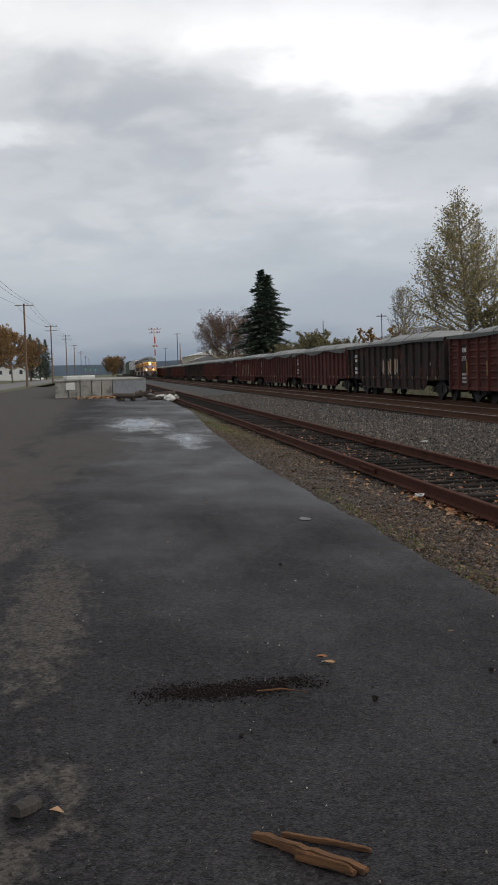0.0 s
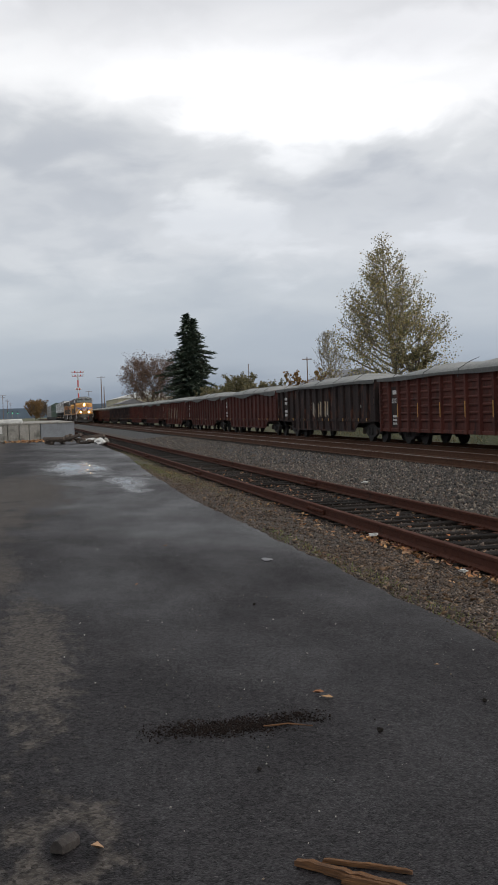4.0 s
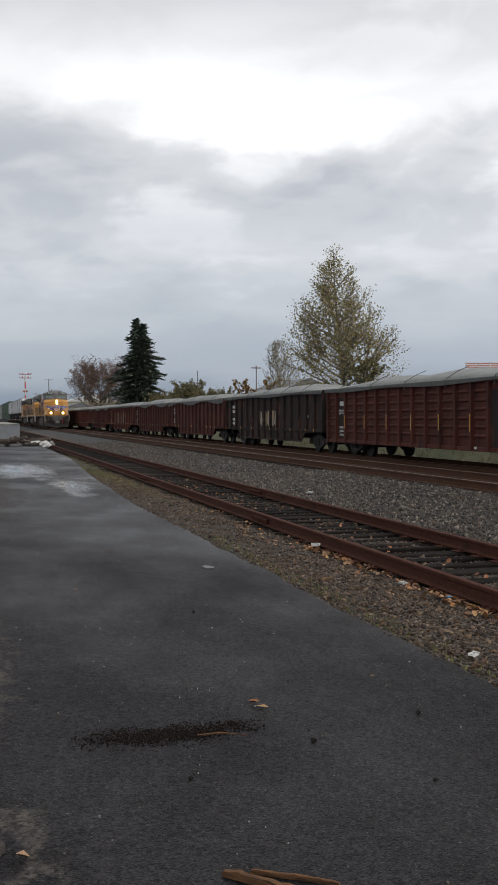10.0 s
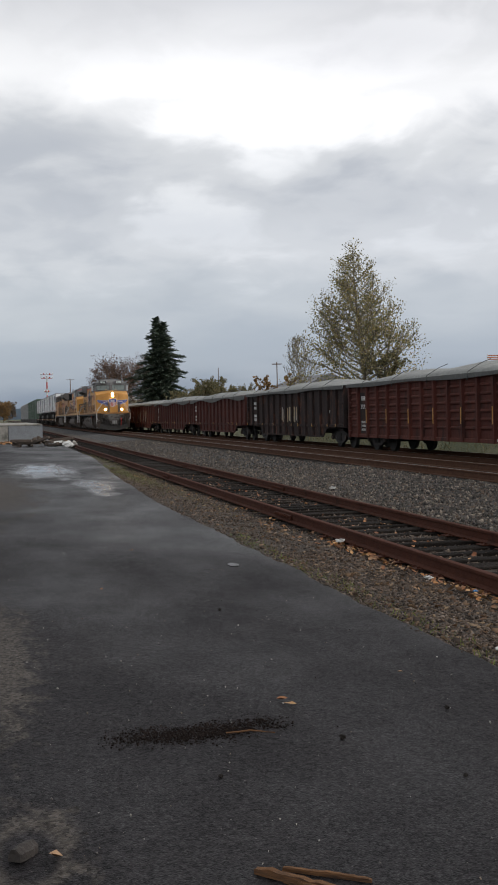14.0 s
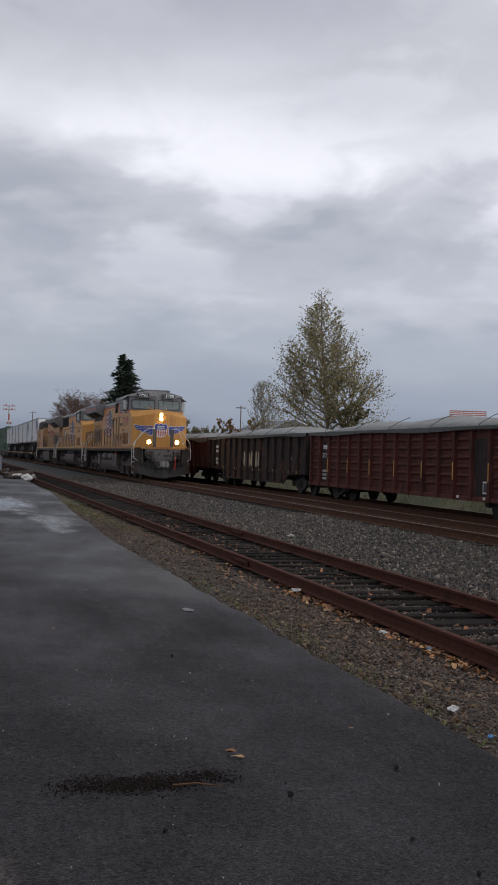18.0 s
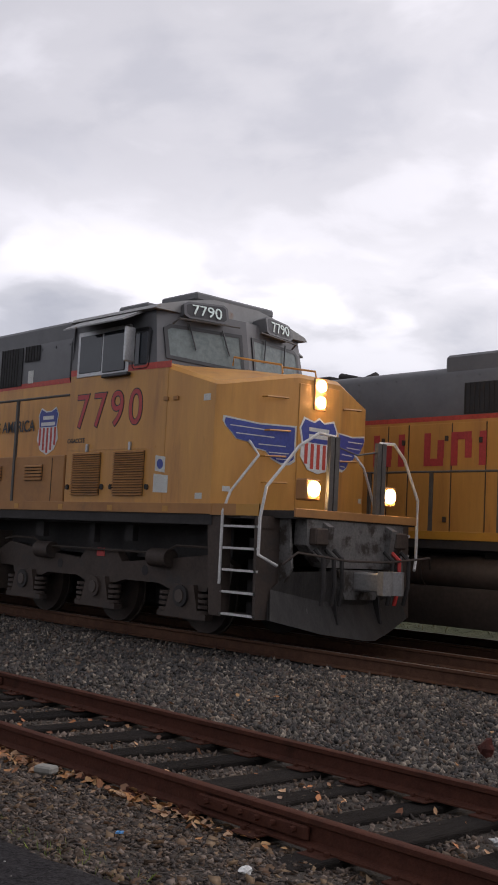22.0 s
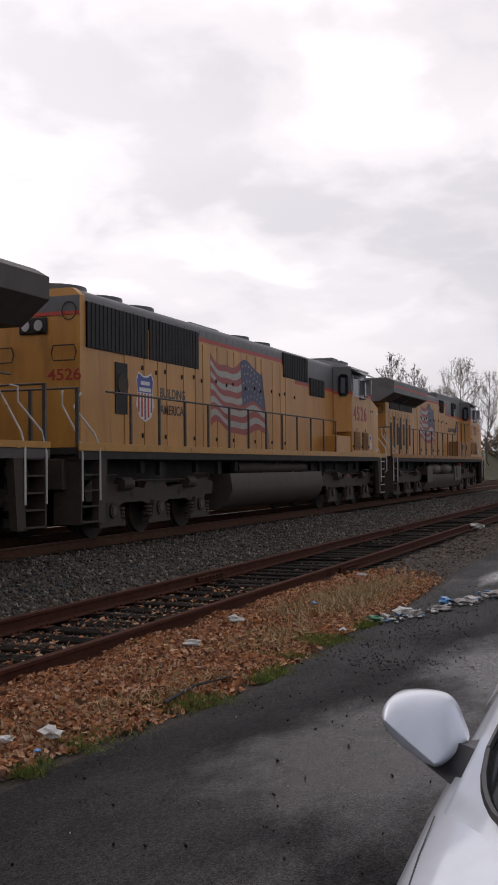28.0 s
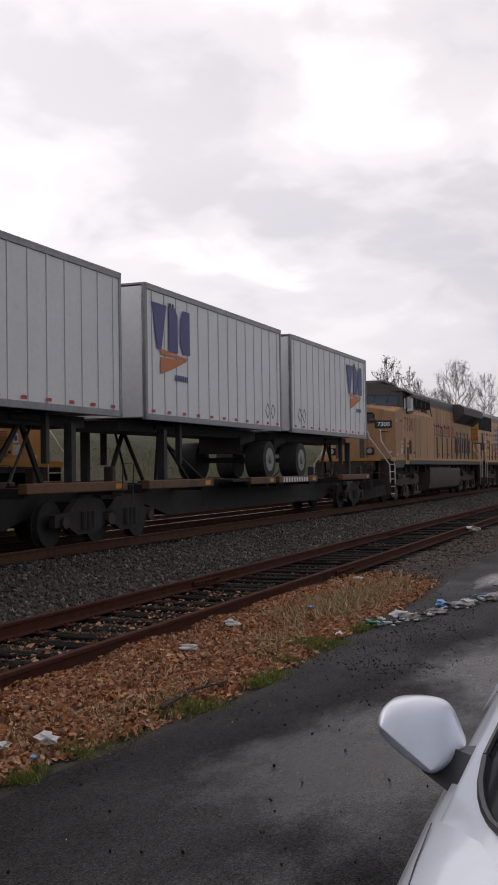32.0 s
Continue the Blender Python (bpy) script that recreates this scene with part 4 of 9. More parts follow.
# street beside the lot
thing("road", M().box(-700, -60, -21.0, -11.5, -0.3, 0.01), "road", "grey paved street beside the lot", "road", kind="structure")
thing("verge", sheet(steps((-400, -56, 4)), steps((-11.5, -9.3, 0.5)), lambda x, y: 0.03 + 0.04 * noise.noise((x, y, 0))), "ground", "strip of tan dry grass along the street", "verge", kind="structure", smooth=80)


# ---- tracks ----
def rail_profile(h):
    return [(-0.07, 0), (0.07, 0), (0.07, 0.012), (0.012, 0.03), (0.009, h - 0.045), (0.036, h - 0.032), (0.036, h - 0.004), (0.03, h), (-0.03, h), (-0.036, h - 0.004), (-0.036, h - 0.032), (-0.009, h - 0.045), (-0.012, 0.03), (-0.07, 0.012)]


def track(name, yc, ztop, h, x0, x1, label, mat, tie_w, tie_stretch, near, joint=None, shiny=False):
    root = empty(name, label, "railway track", kind="structure")
    for s in (-0.7525, 0.7525):
        if joint:
            cuts = sorted([x0, x1] + [v for v in joint[s < 0] if x0 < v < x1])
        else:
            cuts = [x0, x1]
        for a, b in zip(cuts, cuts[1:]):
            m = M().prism([(yc + s + p, ztop - h + q) for p, q in rail_profile(h)], "x", a + 0.004, b - 0.004)
            rail = part("rail", m, mat, root)
            if shiny:
                part("running_surface", M().box(a + 0.004, b - 0.004, yc + s - 0.027, yc + s + 0.027, ztop - 0.003, ztop + 0.0015), "rail_top", rail, "wheel-polished steel strip")
        for v in cuts[1:-1]:
            for side in (-1, 1):
                y = yc + s + side * 0.022
                part("joint_bar", M().box(v - 0.45, v + 0.45, min(y, y + side * 0.03), max(y, y + side * 0.03), ztop - h + 0.03, ztop - 0.048, 0.008), mat, root, "rusty bolted joint bar")
            bolts = M()
            for k in (-0.36, -0.2, -0.07, 0.07, 0.2, 0.36):
                bolts.cyl((v + k, yc + s - 0.085, ztop - h / 2), (v + k, yc + s + 0.085, ztop - h / 2), 0.017, n=6)
            part("joint_bolts", bolts, mat, root)
    # ties: the near ones one by one, the rest in one piece
    z1 = ztop - h
    meshes = []
    for k in range(4):
        m = M().box(-tie_w / 2, tie_w / 2, -1.3, 1.3, -0.17, 0, 0.012)
        m.v = [(x + 0.012 * noise.noise((x * 3, y * 2.1, k)), y + (0.05 * noise.noise((k * 3.3, y, 1))), z + 0.008 * noise.noise((x * 8, y * 1.7, k + 9.0))) for x, y, z in m.v]
        meshes.append(m.mesh("tie", MT["tie"], 40))
    plate = M().box(-0.09, 0.09, -0.17, 0.17, 0, 0.012, 0.003)
    for k in (-0.06, 0.06):
        for y in (-0.1, 0.1):
            plate.box(k - 0.014, k + 0.014, y - 0.014, y + 0.014, 0.01, 0.035, 0.004)
    plate_me = plate.mesh("tie_plate", MT[mat], 30)
    rest = M()
    r = random.Random(hash(len(name)) % 97)
    x = x0 + 0.3
    while x < x1:
        j = r.uniform(-0.04, 0.04)
        if near[0] < x < near[1]:
            t = shared("tie", r.choice(meshes), root, pose(x, yc + r.uniform(-0.06, 0.06), z1 - 0.008 + r.uniform(-0.022, 0.004), r.uniform(-0.5, 0.5), r.uniform(-4, 4), r.uniform(-4, 4)))
            for s in (-0.7525, 0.7525):
                if yc < 6 and -14 < x < 16:
                    shared("tie_plate", plate_me, root, pose(x, yc + s, z1 - 0.009))
        else:
            rest.box(x - tie_w / 2, x + tie_w / 2, yc - 1.3 + j, yc + 1.3 + j, z1 - 0.17, z1 - 0.006)
        x += tie_stretch + j
    tagged(part("tie_row", rest, "tie", root), kind="stuff")
    return root


joints = {True: [-88, -76, -64, -52, -40.2, -28.1, -16.3, -4.6, 4.32, 16.2, 28, 40], False: [-82, -70, -58, -46, -34, -22.3, -10.4, 2.35, 14.3, 26, 38]}
track("siding_track", SIDING_Y, SIDING_Z, 0.152, -300, 130, "rusty disused siding with dark weathered wooden ties", "rail", 0.23, 0.545, (-42, 42), joints)
track("main_track", MAIN_Y, MAIN_Z, 0.18, -900, 500, "main line with rusty rails polished on top", "rail_main", 0.23, 0.5, (-24, 18), None, True)
track("far_track", FAR_Y, FAR_Z, 0.18, -900, 400, "second line on which the freight cars stand", "rail_main", 0.23, 0.5, (-26, -20), None, True)


# ---- locomotives ----
def side_text(text, size, mat, parent, x, y, z, side, name="road_number", bold=0.0, xs=1.0, spread=1.0):
    """Lettering on a flank; x is where it begins as read from outside."""
    m = pose(x, y, z, 90, 0, 0) if side < 0 else pose(x, y, z, 90, 0, 180)
    return lettering(text, size, mat, parent, m, name, 0.002, "LEFT", bold, xs, "", spread)


def raise_roof(root, h):
    """Stretch what lies above the cab sills upwards, so that the roof comes h higher."""
    for ob in root.children_recursive:
        lift = ob.matrix_basis.translation.z
        if lift > 3.7:
            ob.matrix_basis = Matrix.Translation((0, 0, h)) @ ob.matrix_basis
        elif lift == 0 and ob.data is not None and ob.data.users == 1:
            for v in ob.data.vertices:
                if v.co.z > 3.75:
                    v.co.z += h * min(1.0, (v.co.z - 3.75) / 0.6)


def bars_text(parent, mat, x0, x1, y, z0, z1, n, side, name="worn_marking", gap=0.3):
    """Lettering that is not spelled out: plain blocks of its size."""
    m = M()
    w = (x1 - x0) / n
    for k in range(n):
        m.box(x0 + k * w, x0 + (k + 1 - gap) * w, min(y, y + side * 0.003), max(y, y + side * 0.003), z0, z1)
    return tagged(part(name, m, mat, parent), kind="stuff")


def shield(parent, x, y, z, s, side):
    """A plain badge: blue head over red and white bars."""
    def poly(pts, mat, name, d, par):
        return part(name, M().prism([(x + p * s * (1 if side < 0 else -1), z + q * s) for p, q in pts], "y", y, y + side * d), mat, par)
    b = poly([(-0.5, 0.42), (-0.36, 0.62), (-0.12, 0.52), (0.12, 0.52), (0.36, 0.62), (0.5, 0.42), (0.44, 0.1), (0.52, -0.25), (0.34, -0.55), (0, -0.68), (-0.34, -0.55), (-0.52, -0.25), (-0.44, 0.1)], "white_paint", "badge", 0.003, parent)
    poly([(-0.46, 0.4), (-0.36, 0.57), (-0.12, 0.48), (0.12, 0.48), (0.36, 0.57), (0.46, 0.4), (0.41, 0.08), (-0.41, 0.08)], "blue", "badge_head", 0.005, b)
    for k in range(5):
        xx = -0.42 + k * 0.185
        lo = -0.42 if k in (0, 4) else -0.55 if k in (1, 3) else -0.62
        poly([(xx, 0.06), (xx + 0.09, 0.06), (xx + 0.09, lo), (xx, lo)], "stripe_red", "badge_bar", 0.005, b)
    for k, (a, c) in enumerate([(-0.26, 0.26), (-0.34, 0.34)]):
        poly([(a, 0.38 - k * 0.17), (c, 0.38 - k * 0.17), (c, 0.28 - k * 0.17), (a, 0.28 - k * 0.17)], "white_paint", "badge_marking", 0.007, b)
    return b


def flag(parent, x0, x1, z0, z1, y, side):
    """A waving flag painted on the hood doors: bars and a dark field, hanging from a slanting pole."""
    n = 26

    def at(u, v):
        w = 0.075 * math.sin(u * 8.5 + 0.6 + v * 1.6) + 0.045 * math.sin(u * 17 + v * 3) * (1 - u)
        drop = 0.16 * max(0.0, u - 0.55) * (1 - v)
        return (x0 + (x1 - x0) * u + 0.42 * u * (1 - v), z0 + (z1 - z0) * (v + w - drop))

    def strip(a, b, u0, u1, mat, name, d):
        us = [u0 + (u1 - u0) * q / n for q in range(n + 1)]
        m = M().prism([at(u, a) for u in us] + [at(u, b) for u in us[::-1]], "y", y, y + side * d)
        return part(name, m, mat, parent)
    for q in range(11):
        strip(1 - q / 11, 1 - (q + 1) / 11, 0, 1, "flag_red" if q % 2 == 0 else "flag_white", "flag_bar", 0.003)
    strip(1.0, 0.42, 0.56, 1.0, "flag_blue", "flag_field", 0.0045)
    st = M()
    for i in range(6):
        for j in range(5):
            x, z = at(0.6 + 0.37 * (i + 0.5 * (j % 2)) / 6, 0.49 + 0.11 * j)
            st.box(x - 0.024, x + 0.024, min(y, y + side * 0.006), max(y, y + side * 0.006), z - 0.024, z + 0.024)
    tagged(part("flag_stars", st, "flag_white", parent), kind="stuff")
    p, q = at(1.0, 1.05), at(1.0, -0.2)
    part("flag_pole", M().tube([(p[0] + 0.02, y + side * 0.004, p[1]), (q[0] + 0.1, y + side * 0.004, q[1] - 0.1)], 0.016), "alu", parent)


def wheelset(parent, x, r=0.52):
    m = M().cyl((x, -1.1, r), (x, 1.1, r), 0.09, n=10)
    ax = part("axle", m, "under_dark", parent)
    for s in (-1, 1):
        w = M().cyl((x, s * 0.68, r), (x, s * 0.80, r), r, n=28)
        w.cyl((x, s * 0.66, r), (x, s * 0.69, r), r + 0.03, n=28)
        part("wheel", w, "under", ax)


def loco_truck(parent, xc, axles):
    """A three-axle truck: cast side frames over the journals, springs, brake gear."""
    for x in axles:
        wheelset(parent, x)
        part("traction_motor", M().box(x - 0.42, x + 0.42, -0.62, 0.62, 0.24, 1.0, 0.08), "under_dark", parent)
    lo, hi = min(axles), max(axles)
    # dark box added along the middle, standing in for the darkness beneath
    part("truck_transom", M().box(lo - 0.7, hi + 0.7, -0.4, 0.4, 0.28, 0.98, 0.03), "under_dark", parent)
    for s in (-1, 1):
        y0, y1 = (s * 1.02, s * 1.16)
        pts = [(lo - 0.95, 0.98), (lo - 0.62, 1.12), (lo + 0.5, 1.0), (xc - 0.55, 0.92), (xc - 0.4, 1.08), (xc + 0.4, 1.08), (xc + 0.55, 0.92), (hi - 0.5, 1.0), (hi + 0.62, 1.12), (hi + 0.95, 0.98), (hi + 0.9, 0.72), (hi + 0.48, 0.72), (hi + 0.42, 0.6), (hi - 0.42, 0.6), (hi - 0.6, 0.66), (xc + 0.62, 0.66), (xc + 0.4, 0.6), (xc - 0.4, 0.6), (xc - 0.62, 0.66), (lo + 0.6, 0.66), (lo + 0.42, 0.6), (lo - 0.42, 0.6), (lo - 0.48, 0.72), (lo - 0.9, 0.72)]
        fr = part("truck_side_frame", M().prism(pts, "y", min(y0, y1), max(y0, y1)), "under", parent)
        holes = M()
        for x in (lo + 0.95, hi - 0.95):
            holes.cyl((x, s * 1.155, 0.82), (x, s * 1.165, 0.82), 0.075, n=14)
        tagged(part("frame_hole", holes, "under_dark", fr), kind="stuff")
        for x in axles:
            jb = M().prism([(x - 0.24, 0.68), (x - 0.34, 0.34), (x - 0.52, 0.29), (x - 0.52, 0.22), (x + 0.52, 0.22), (x + 0.52, 0.29), (x + 0.34, 0.34), (x + 0.24, 0.68)], "y", min(s * 1.1, s * 1.24), max(s * 1.1, s * 1.24))
            jbo = part("journal_box", jb, "under", parent)
            jc = M().cyl((x, s * 1.23, 0.52), (x, s * 1.28, 0.52), 0.15, n=18)
            part("bearing_cap", jc, "under_dark" if x != axles[1] else "under", jbo)
            part("bearing_ring", M().cyl((x, s * 1.275, 0.52), (x, s * 1.295, 0.52), 0.09, n=14), "tank", jbo)
            for k in (-0.42, 0.42):
                sp = M()
                for q in range(4):
                    sp.cyl((x + k, s * 1.17, 0.3 + q * 0.075), (x + k, s * 1.17, 0.345 + q * 0.075), 0.095, n=12)
                part("coil_spring", sp, "under", parent)
        for x in (lo + 0.55, hi - 0.55):
            part("brake_cylinder", M().cyl((x - 0.2, s * 1.2, 1.02), (x + 0.22, s * 1.2, 1.02), 0.13, n=16), "under", parent)
        part("brake_pipe", M().tube([(lo - 0.7, s * 1.21, 1.16), (lo - 0.4, s * 1.21, 1.2), (lo + 0.2, s * 1.21, 1.2), (lo + 0.5, s * 1.21, 1.08), (hi - 0.5, s * 1.21, 1.08), (hi - 0.2, s * 1.21, 1.2), (hi + 0.5, s * 1.21, 1.2), (hi + 0.6, s * 1.21, 1.05)], 0.018), "under", parent)
        part("truck_plate", M().box(xc - 0.1, xc + 0.1, min(s * 1.16, s * 1.17), max(s * 1.16, s * 1.17), 0.98, 1.1), "red_hose" if hi > -8 else "under", parent, "faded red plate" if hi > -8 else "")
    part("bolster", M().box(xc - 0.5, xc + 0.5, -1.0, 1.0, 0.75, 1.1), "under_dark", parent)


def louvre(parent, x0, x1, z0, z1, y, side, n, mat, name="louvre"):
    """A recessed dark panel with slanting slats in front of it."""
    fr = part(name, M().box(x0, x1, min(y, y + side * 0.012), max(y, y + side * 0.012), z0, z1, 0.004), "grille", parent)
    sl = M()
    h = (z1 - z0) / n
    for k in range(n):
        z = z0 + k * h
        sl.prism([(y + side * 0.012, z + h * 0.15), (y + side * 0.012, z + h * 0.95), (y + side * 0.04, z + h * 0.4), (y + side * 0.04, z + h * 0.12)], "x", x0, x1)
    part("slats", sl, mat, fr)
    return fr


def rail_run(parent, pts, mat, posts, foot, r=0.02, name="walkway_handrail"):
    h = part(name, M().tube(pts, r, 6), mat, parent)
    for p in posts:
        part("stanchion", M().box(p[0] - 0.028, p[0] + 0.028, p[1] - 0.02, p[1] + 0.02, foot, p[2]), mat, h)
    return h


def end_steps(parent, x, d, side, mat="under", rails=True, edge="handrail"):
    """Step well at an end: x is its outer edge, d the way to the middle."""
    y0, y1 = side * 0.95, side * 1.5
    pl = M().prism([(x - d * 0.02, 0.34), (x + d * 0.03, 1.64), (x + d * 0.07, 1.64), (x + d * 0.03, 0.34)], "y", min(y0, y1), max(y0, y1))
    pl.prism([(x + d * 0.62, 0.34), (x + d * 0.66, 1.64), (x + d * 0.98, 1.64), (x + d * 0.86, 0.34)], "y", min(side * 1.36, side * 1.5), max(side * 1.36, side * 1.5))
    well = part("step_well", pl, mat, parent)
    for k in range(5):
        z = 0.36 + k * 0.28
        part("step", M().box(min(x, x + d * 0.66), max(x, x + d * 0.66), min(side * (1.12 - 0.05 * k), side * 1.47), max(side * (1.12 - 0.05 * k), side * 1.47), z, z + 0.025), mat, well)
        part("step_nosing", M().box(min(x, x + d * 0.66), max(x, x + d * 0.66), min(side * 1.46, side * 1.5), max(side * 1.46, side * 1.5), z, z + 0.03), edge, well)
        part("step_back", M().box(min(x + d * 0.06, x + d * 0.6), max(x + d * 0.06, x + d * 0.6), min(side * 1.05, side * 1.08), max(side * 1.05, side * 1.08), z, z + 0.16), "under_dark", well)
    for xx, top in ((x + d * 0.66, 0.25),) if rails and edge == "handrail" else ((x + d * 0.02, 0.0), (x + d * 0.66, 0.25)) if rails else ():
        part("grab_rail", M().tube([(xx, side * 1.52, 0.75), (xx, side * 1.52, 1.6 + top * 0.3), (xx - d * 0.02, side * 1.42, 1.95), (xx + d * (0.12 - top), side * 1.05, 2.45), (xx + d * 0.12, side * 1.05, 2.7), (xx + d * 0.25, side * 0.98, 2.72)], 0.02), "handrail", parent, "white-painted grab rail")


def coupler(parent, x, d, z=0.86, mat="under"):
    m = M().box(min(x - d * 0.75, x - d * 0.1), max(x - d * 0.75, x - d * 0.1), -0.14, 0.14, z - 0.12, z + 0.12, 0.02)
    m.prism([(x - d * 0.15, -0.2), (x - d * 0.02, -0.24), (x, -0.12), (x - d * 0.06, 0.0), (x, 0.1), (x - d * 0.06, 0.22), (x - d * 0.2, 0.18)], "z", z - 0.15, z + 0.15)
    return part("coupler", m, mat, parent)


def locomotive(name, number, kind="ge", paint="yellow", side=-1, label="", lit=False, mural=False, old=False, roof=0.08, squat=1.0, stacks=False):
    """A six-axle road locomotive, local x forward from the headlight plane, z from the rail top. side: the flank that bears the markings."""
    root = empty(name, label, "locomotive", group="locomotives")
    ge = kind == "ge"
    Y = paint
    E = -21.85 if not old else -22.6             # rear end of the deck
    GREY = "loco_grey" if not old else "grey_old"
    # frame, sill, walkways
    part("frame", M().box(E + 0.25, -0.7, -0.85, 0.85, 1.0, 1.6), "under_dark", root)
    part("deck", M().box(E, -0.42, -1.49, 1.49, 1.58, 1.7), "under_dark", root)
    for s in (-1, 1):
        a, b = s * 1.5, s * 1.53
        part("sill", M().box(E, -0.42, min(a, b), max(a, b), 1.64 if not old else 1.67, 1.78, 0.004), "yellow_grimy" if lit else "stripe_yellow", root, "grimy orange-yellow sill stripe")
        part("sill_web", M().box(E, -0.42, min(s * 1.47, s * 1.51), max(s * 1.47, s * 1.51), 1.5, 1.66), "under_dark" if not old else GREY, root)
        r = M()
        for k in range(16):
            x = E + 0.9 + k * 1.3
            r.box(x, x + 0.12, min(b, b + s * 0.004), max(b, b + s * 0.004), 1.66, 1.74)
        tagged(part("reflective_strip", r, "stripe_yellow", root), kind="stuff")
        g = M()
        for k in range(14):
            x = E + 1.3 + k * 1.4 + 0.3 * math.sin(k * 2.3)
            g.box(x, x + 0.14 + 0.05 * (k % 3), min(s * 1.15, s * 1.25), max(s * 1.15, s * 1.25), 1.18 + 0.05 * (k % 2), 1.6)
        tagged(part("underframe_bracket", g, "under_dark", root), kind="stuff")
        part("air_line", M().tube([(E + 1.0, s * 1.3, 1.5), (-8.0, s * 1.3, 1.48), (-1.2, s * 1.3, 1.5)], 0.025), "under_dark", root)
    # cab with nose
    cz = 3.74
    part("cab", M().box(-3.97, -1.5, -1.5, 1.5, 1.62, cz, 0.02), Y, root)
    B, C = (-0.42, 1.5), (-0.02, 0.42)
    zb, zc, ze = (3.43, 3.63, 3.72) if not old else (3.6, 3.8, 3.78)
    rb = [(-1.5, -1.5), (B[0] - 0.06, -B[1]), (B[0], -B[1] + 0.06), (C[0], -C[1]), (C[0], C[1]), (B[0], B[1] - 0.06), (B[0] - 0.06, B[1]), (-1.5, 1.5)]
    tops = [ze, zb, zb, zc, zc, zb, zb, ze]
    nose = M()
    lo = [(p[0], p[1], 1.62) for p in rb]
    hi = [(p[0], p[1], t - 0.06) for p, t in zip(rb, tops)]
    top = [(p[0] * (1 if p[0] < -1 else 1) - (0.05 if p[0] > -1 else 0), p[1] * 0.965, t) for p, t in zip(rb, tops)]
    nose.loft([lo, hi, top], True, False)
    k = 16
    nose.add([(-1.48, 0, 3.84 if not old else 3.92), (-0.3, 0, zc + 0.03)], [])
    ti = list(range(16, 24))
    nose.f += [(16, 17, 25, 24), (17, 18, 19, 25), (19, 20, 25), (20, 21, 22, 25), (22, 23, 24, 25), (23, 16, 24)]
    part("nose", nose, Y, root, smooth=25)
    part("nose_front_panel", M().box(-0.03, -0.005, -0.40, 0.40, 1.64, 3.5, 0.006), Y, root)
    # front markings on the slanting panels
    fx, fy = C[0] - B[0], (-C[1]) - (-B[1] + 0.06)
    L = math.hypot(fx, fy)
    for s in (-1, 1):
        def fp(u, z, d, s=s):
            nx, ny = fy / L, -fx / L
            return (B[0] + fx * u + nx * d, s * ((B[1] - 0.06) - fy * u - ny * d), z)
        def patch(pts, mat, nm, d):
            m = M()
            n = len(pts)
            m.add([fp(u, z, 0.0) for u, z in pts] + [fp(u, z, d) for u, z in pts], [tuple(range(n, 2 * n))] + [(i, (i + 1) % n, n + (i + 1) % n, n + i) for i in range(n)])
            return part(nm, m, mat, root, smooth=0)
        if lit:
            wing = [(0.03, 2.96), (0.5, 2.90), (1.0, 2.90), (1.0, 2.42), (0.93, 2.36), (0.82, 2.35), (0.68, 2.42), (0.6, 2.52), (0.46, 2.55), (0.36, 2.63), (0.2, 2.66), (0.13, 2.75), (0.06, 2.82), (0.02, 2.89)]
            mid = (0.55, 2.68)
            patch(wing, "decal_white", "emblem_wing_edge", 0.006)
            patch([(min(1.0, mid[0] + (u - mid[0]) * 0.95), mid[1] + (z - mid[1]) * 0.9) for u, z in wing], "blue", "emblem_wing", 0.010)
            for u0, u1, z0, z1 in ((0.12, 0.66, 2.845, 2.815), (0.2, 0.7, 2.745, 2.725), (0.5, 0.86, 2.62, 2.615), (0.64, 0.9, 2.52, 2.52), (0.74, 0.9, 2.44, 2.44)):
                patch([(u0, z0), (u1, z1), (u1 + 0.01, z1 - 0.007), (u1, z1 - 0.014), (u0, z0 - 0.014)], "decal_white", "emblem_feather", 0.014)
        patch([(0.06, 1.95), (0.16, 1.95), (0.16, 2.02), (0.06, 2.02)], "decal_white", "sticker", 0.006)
    if lit:
        def low(z):
            return 2.28 + (z - 1.92) * 0.78
        b = part("front_badge", M().prism([(y, low(z)) for y, z in [(-0.3, 2.9), (-0.1, 2.84), (0, 2.92), (0.1, 2.84), (0.3, 2.9), (0.38, 2.7), (0.33, 2.45), (0.35, 2.2), (0.2, 1.98), (0, 1.92), (-0.2, 1.98), (-0.35, 2.2), (-0.33, 2.45), (-0.38, 2.7)]], "x", -0.01, 0.004), "white_paint", root)
        part("badge_head", M().prism([(y, low(z)) for y, z in [(-0.28, 2.86), (-0.1, 2.81), (0, 2.88), (0.1, 2.81), (0.28, 2.86), (0.35, 2.7), (0.3, 2.46), (-0.3, 2.46), (-0.35, 2.7)]], "x", 0.0, 0.008), "blue", b)
        for q in (2.66, 2.54):
            part("badge_marking", M().box(0.006, 0.011, -0.2, 0.2, low(q), low(q + 0.07)), "decal_white", b)
        for j in range(5):
            y = -0.27 + j * 0.12
            part("badge_bar", M().box(0.0, 0.008, y, y + 0.06, low(2.08 if j in (0, 4) else 2.0), low(2.44)), "stripe_red", b)
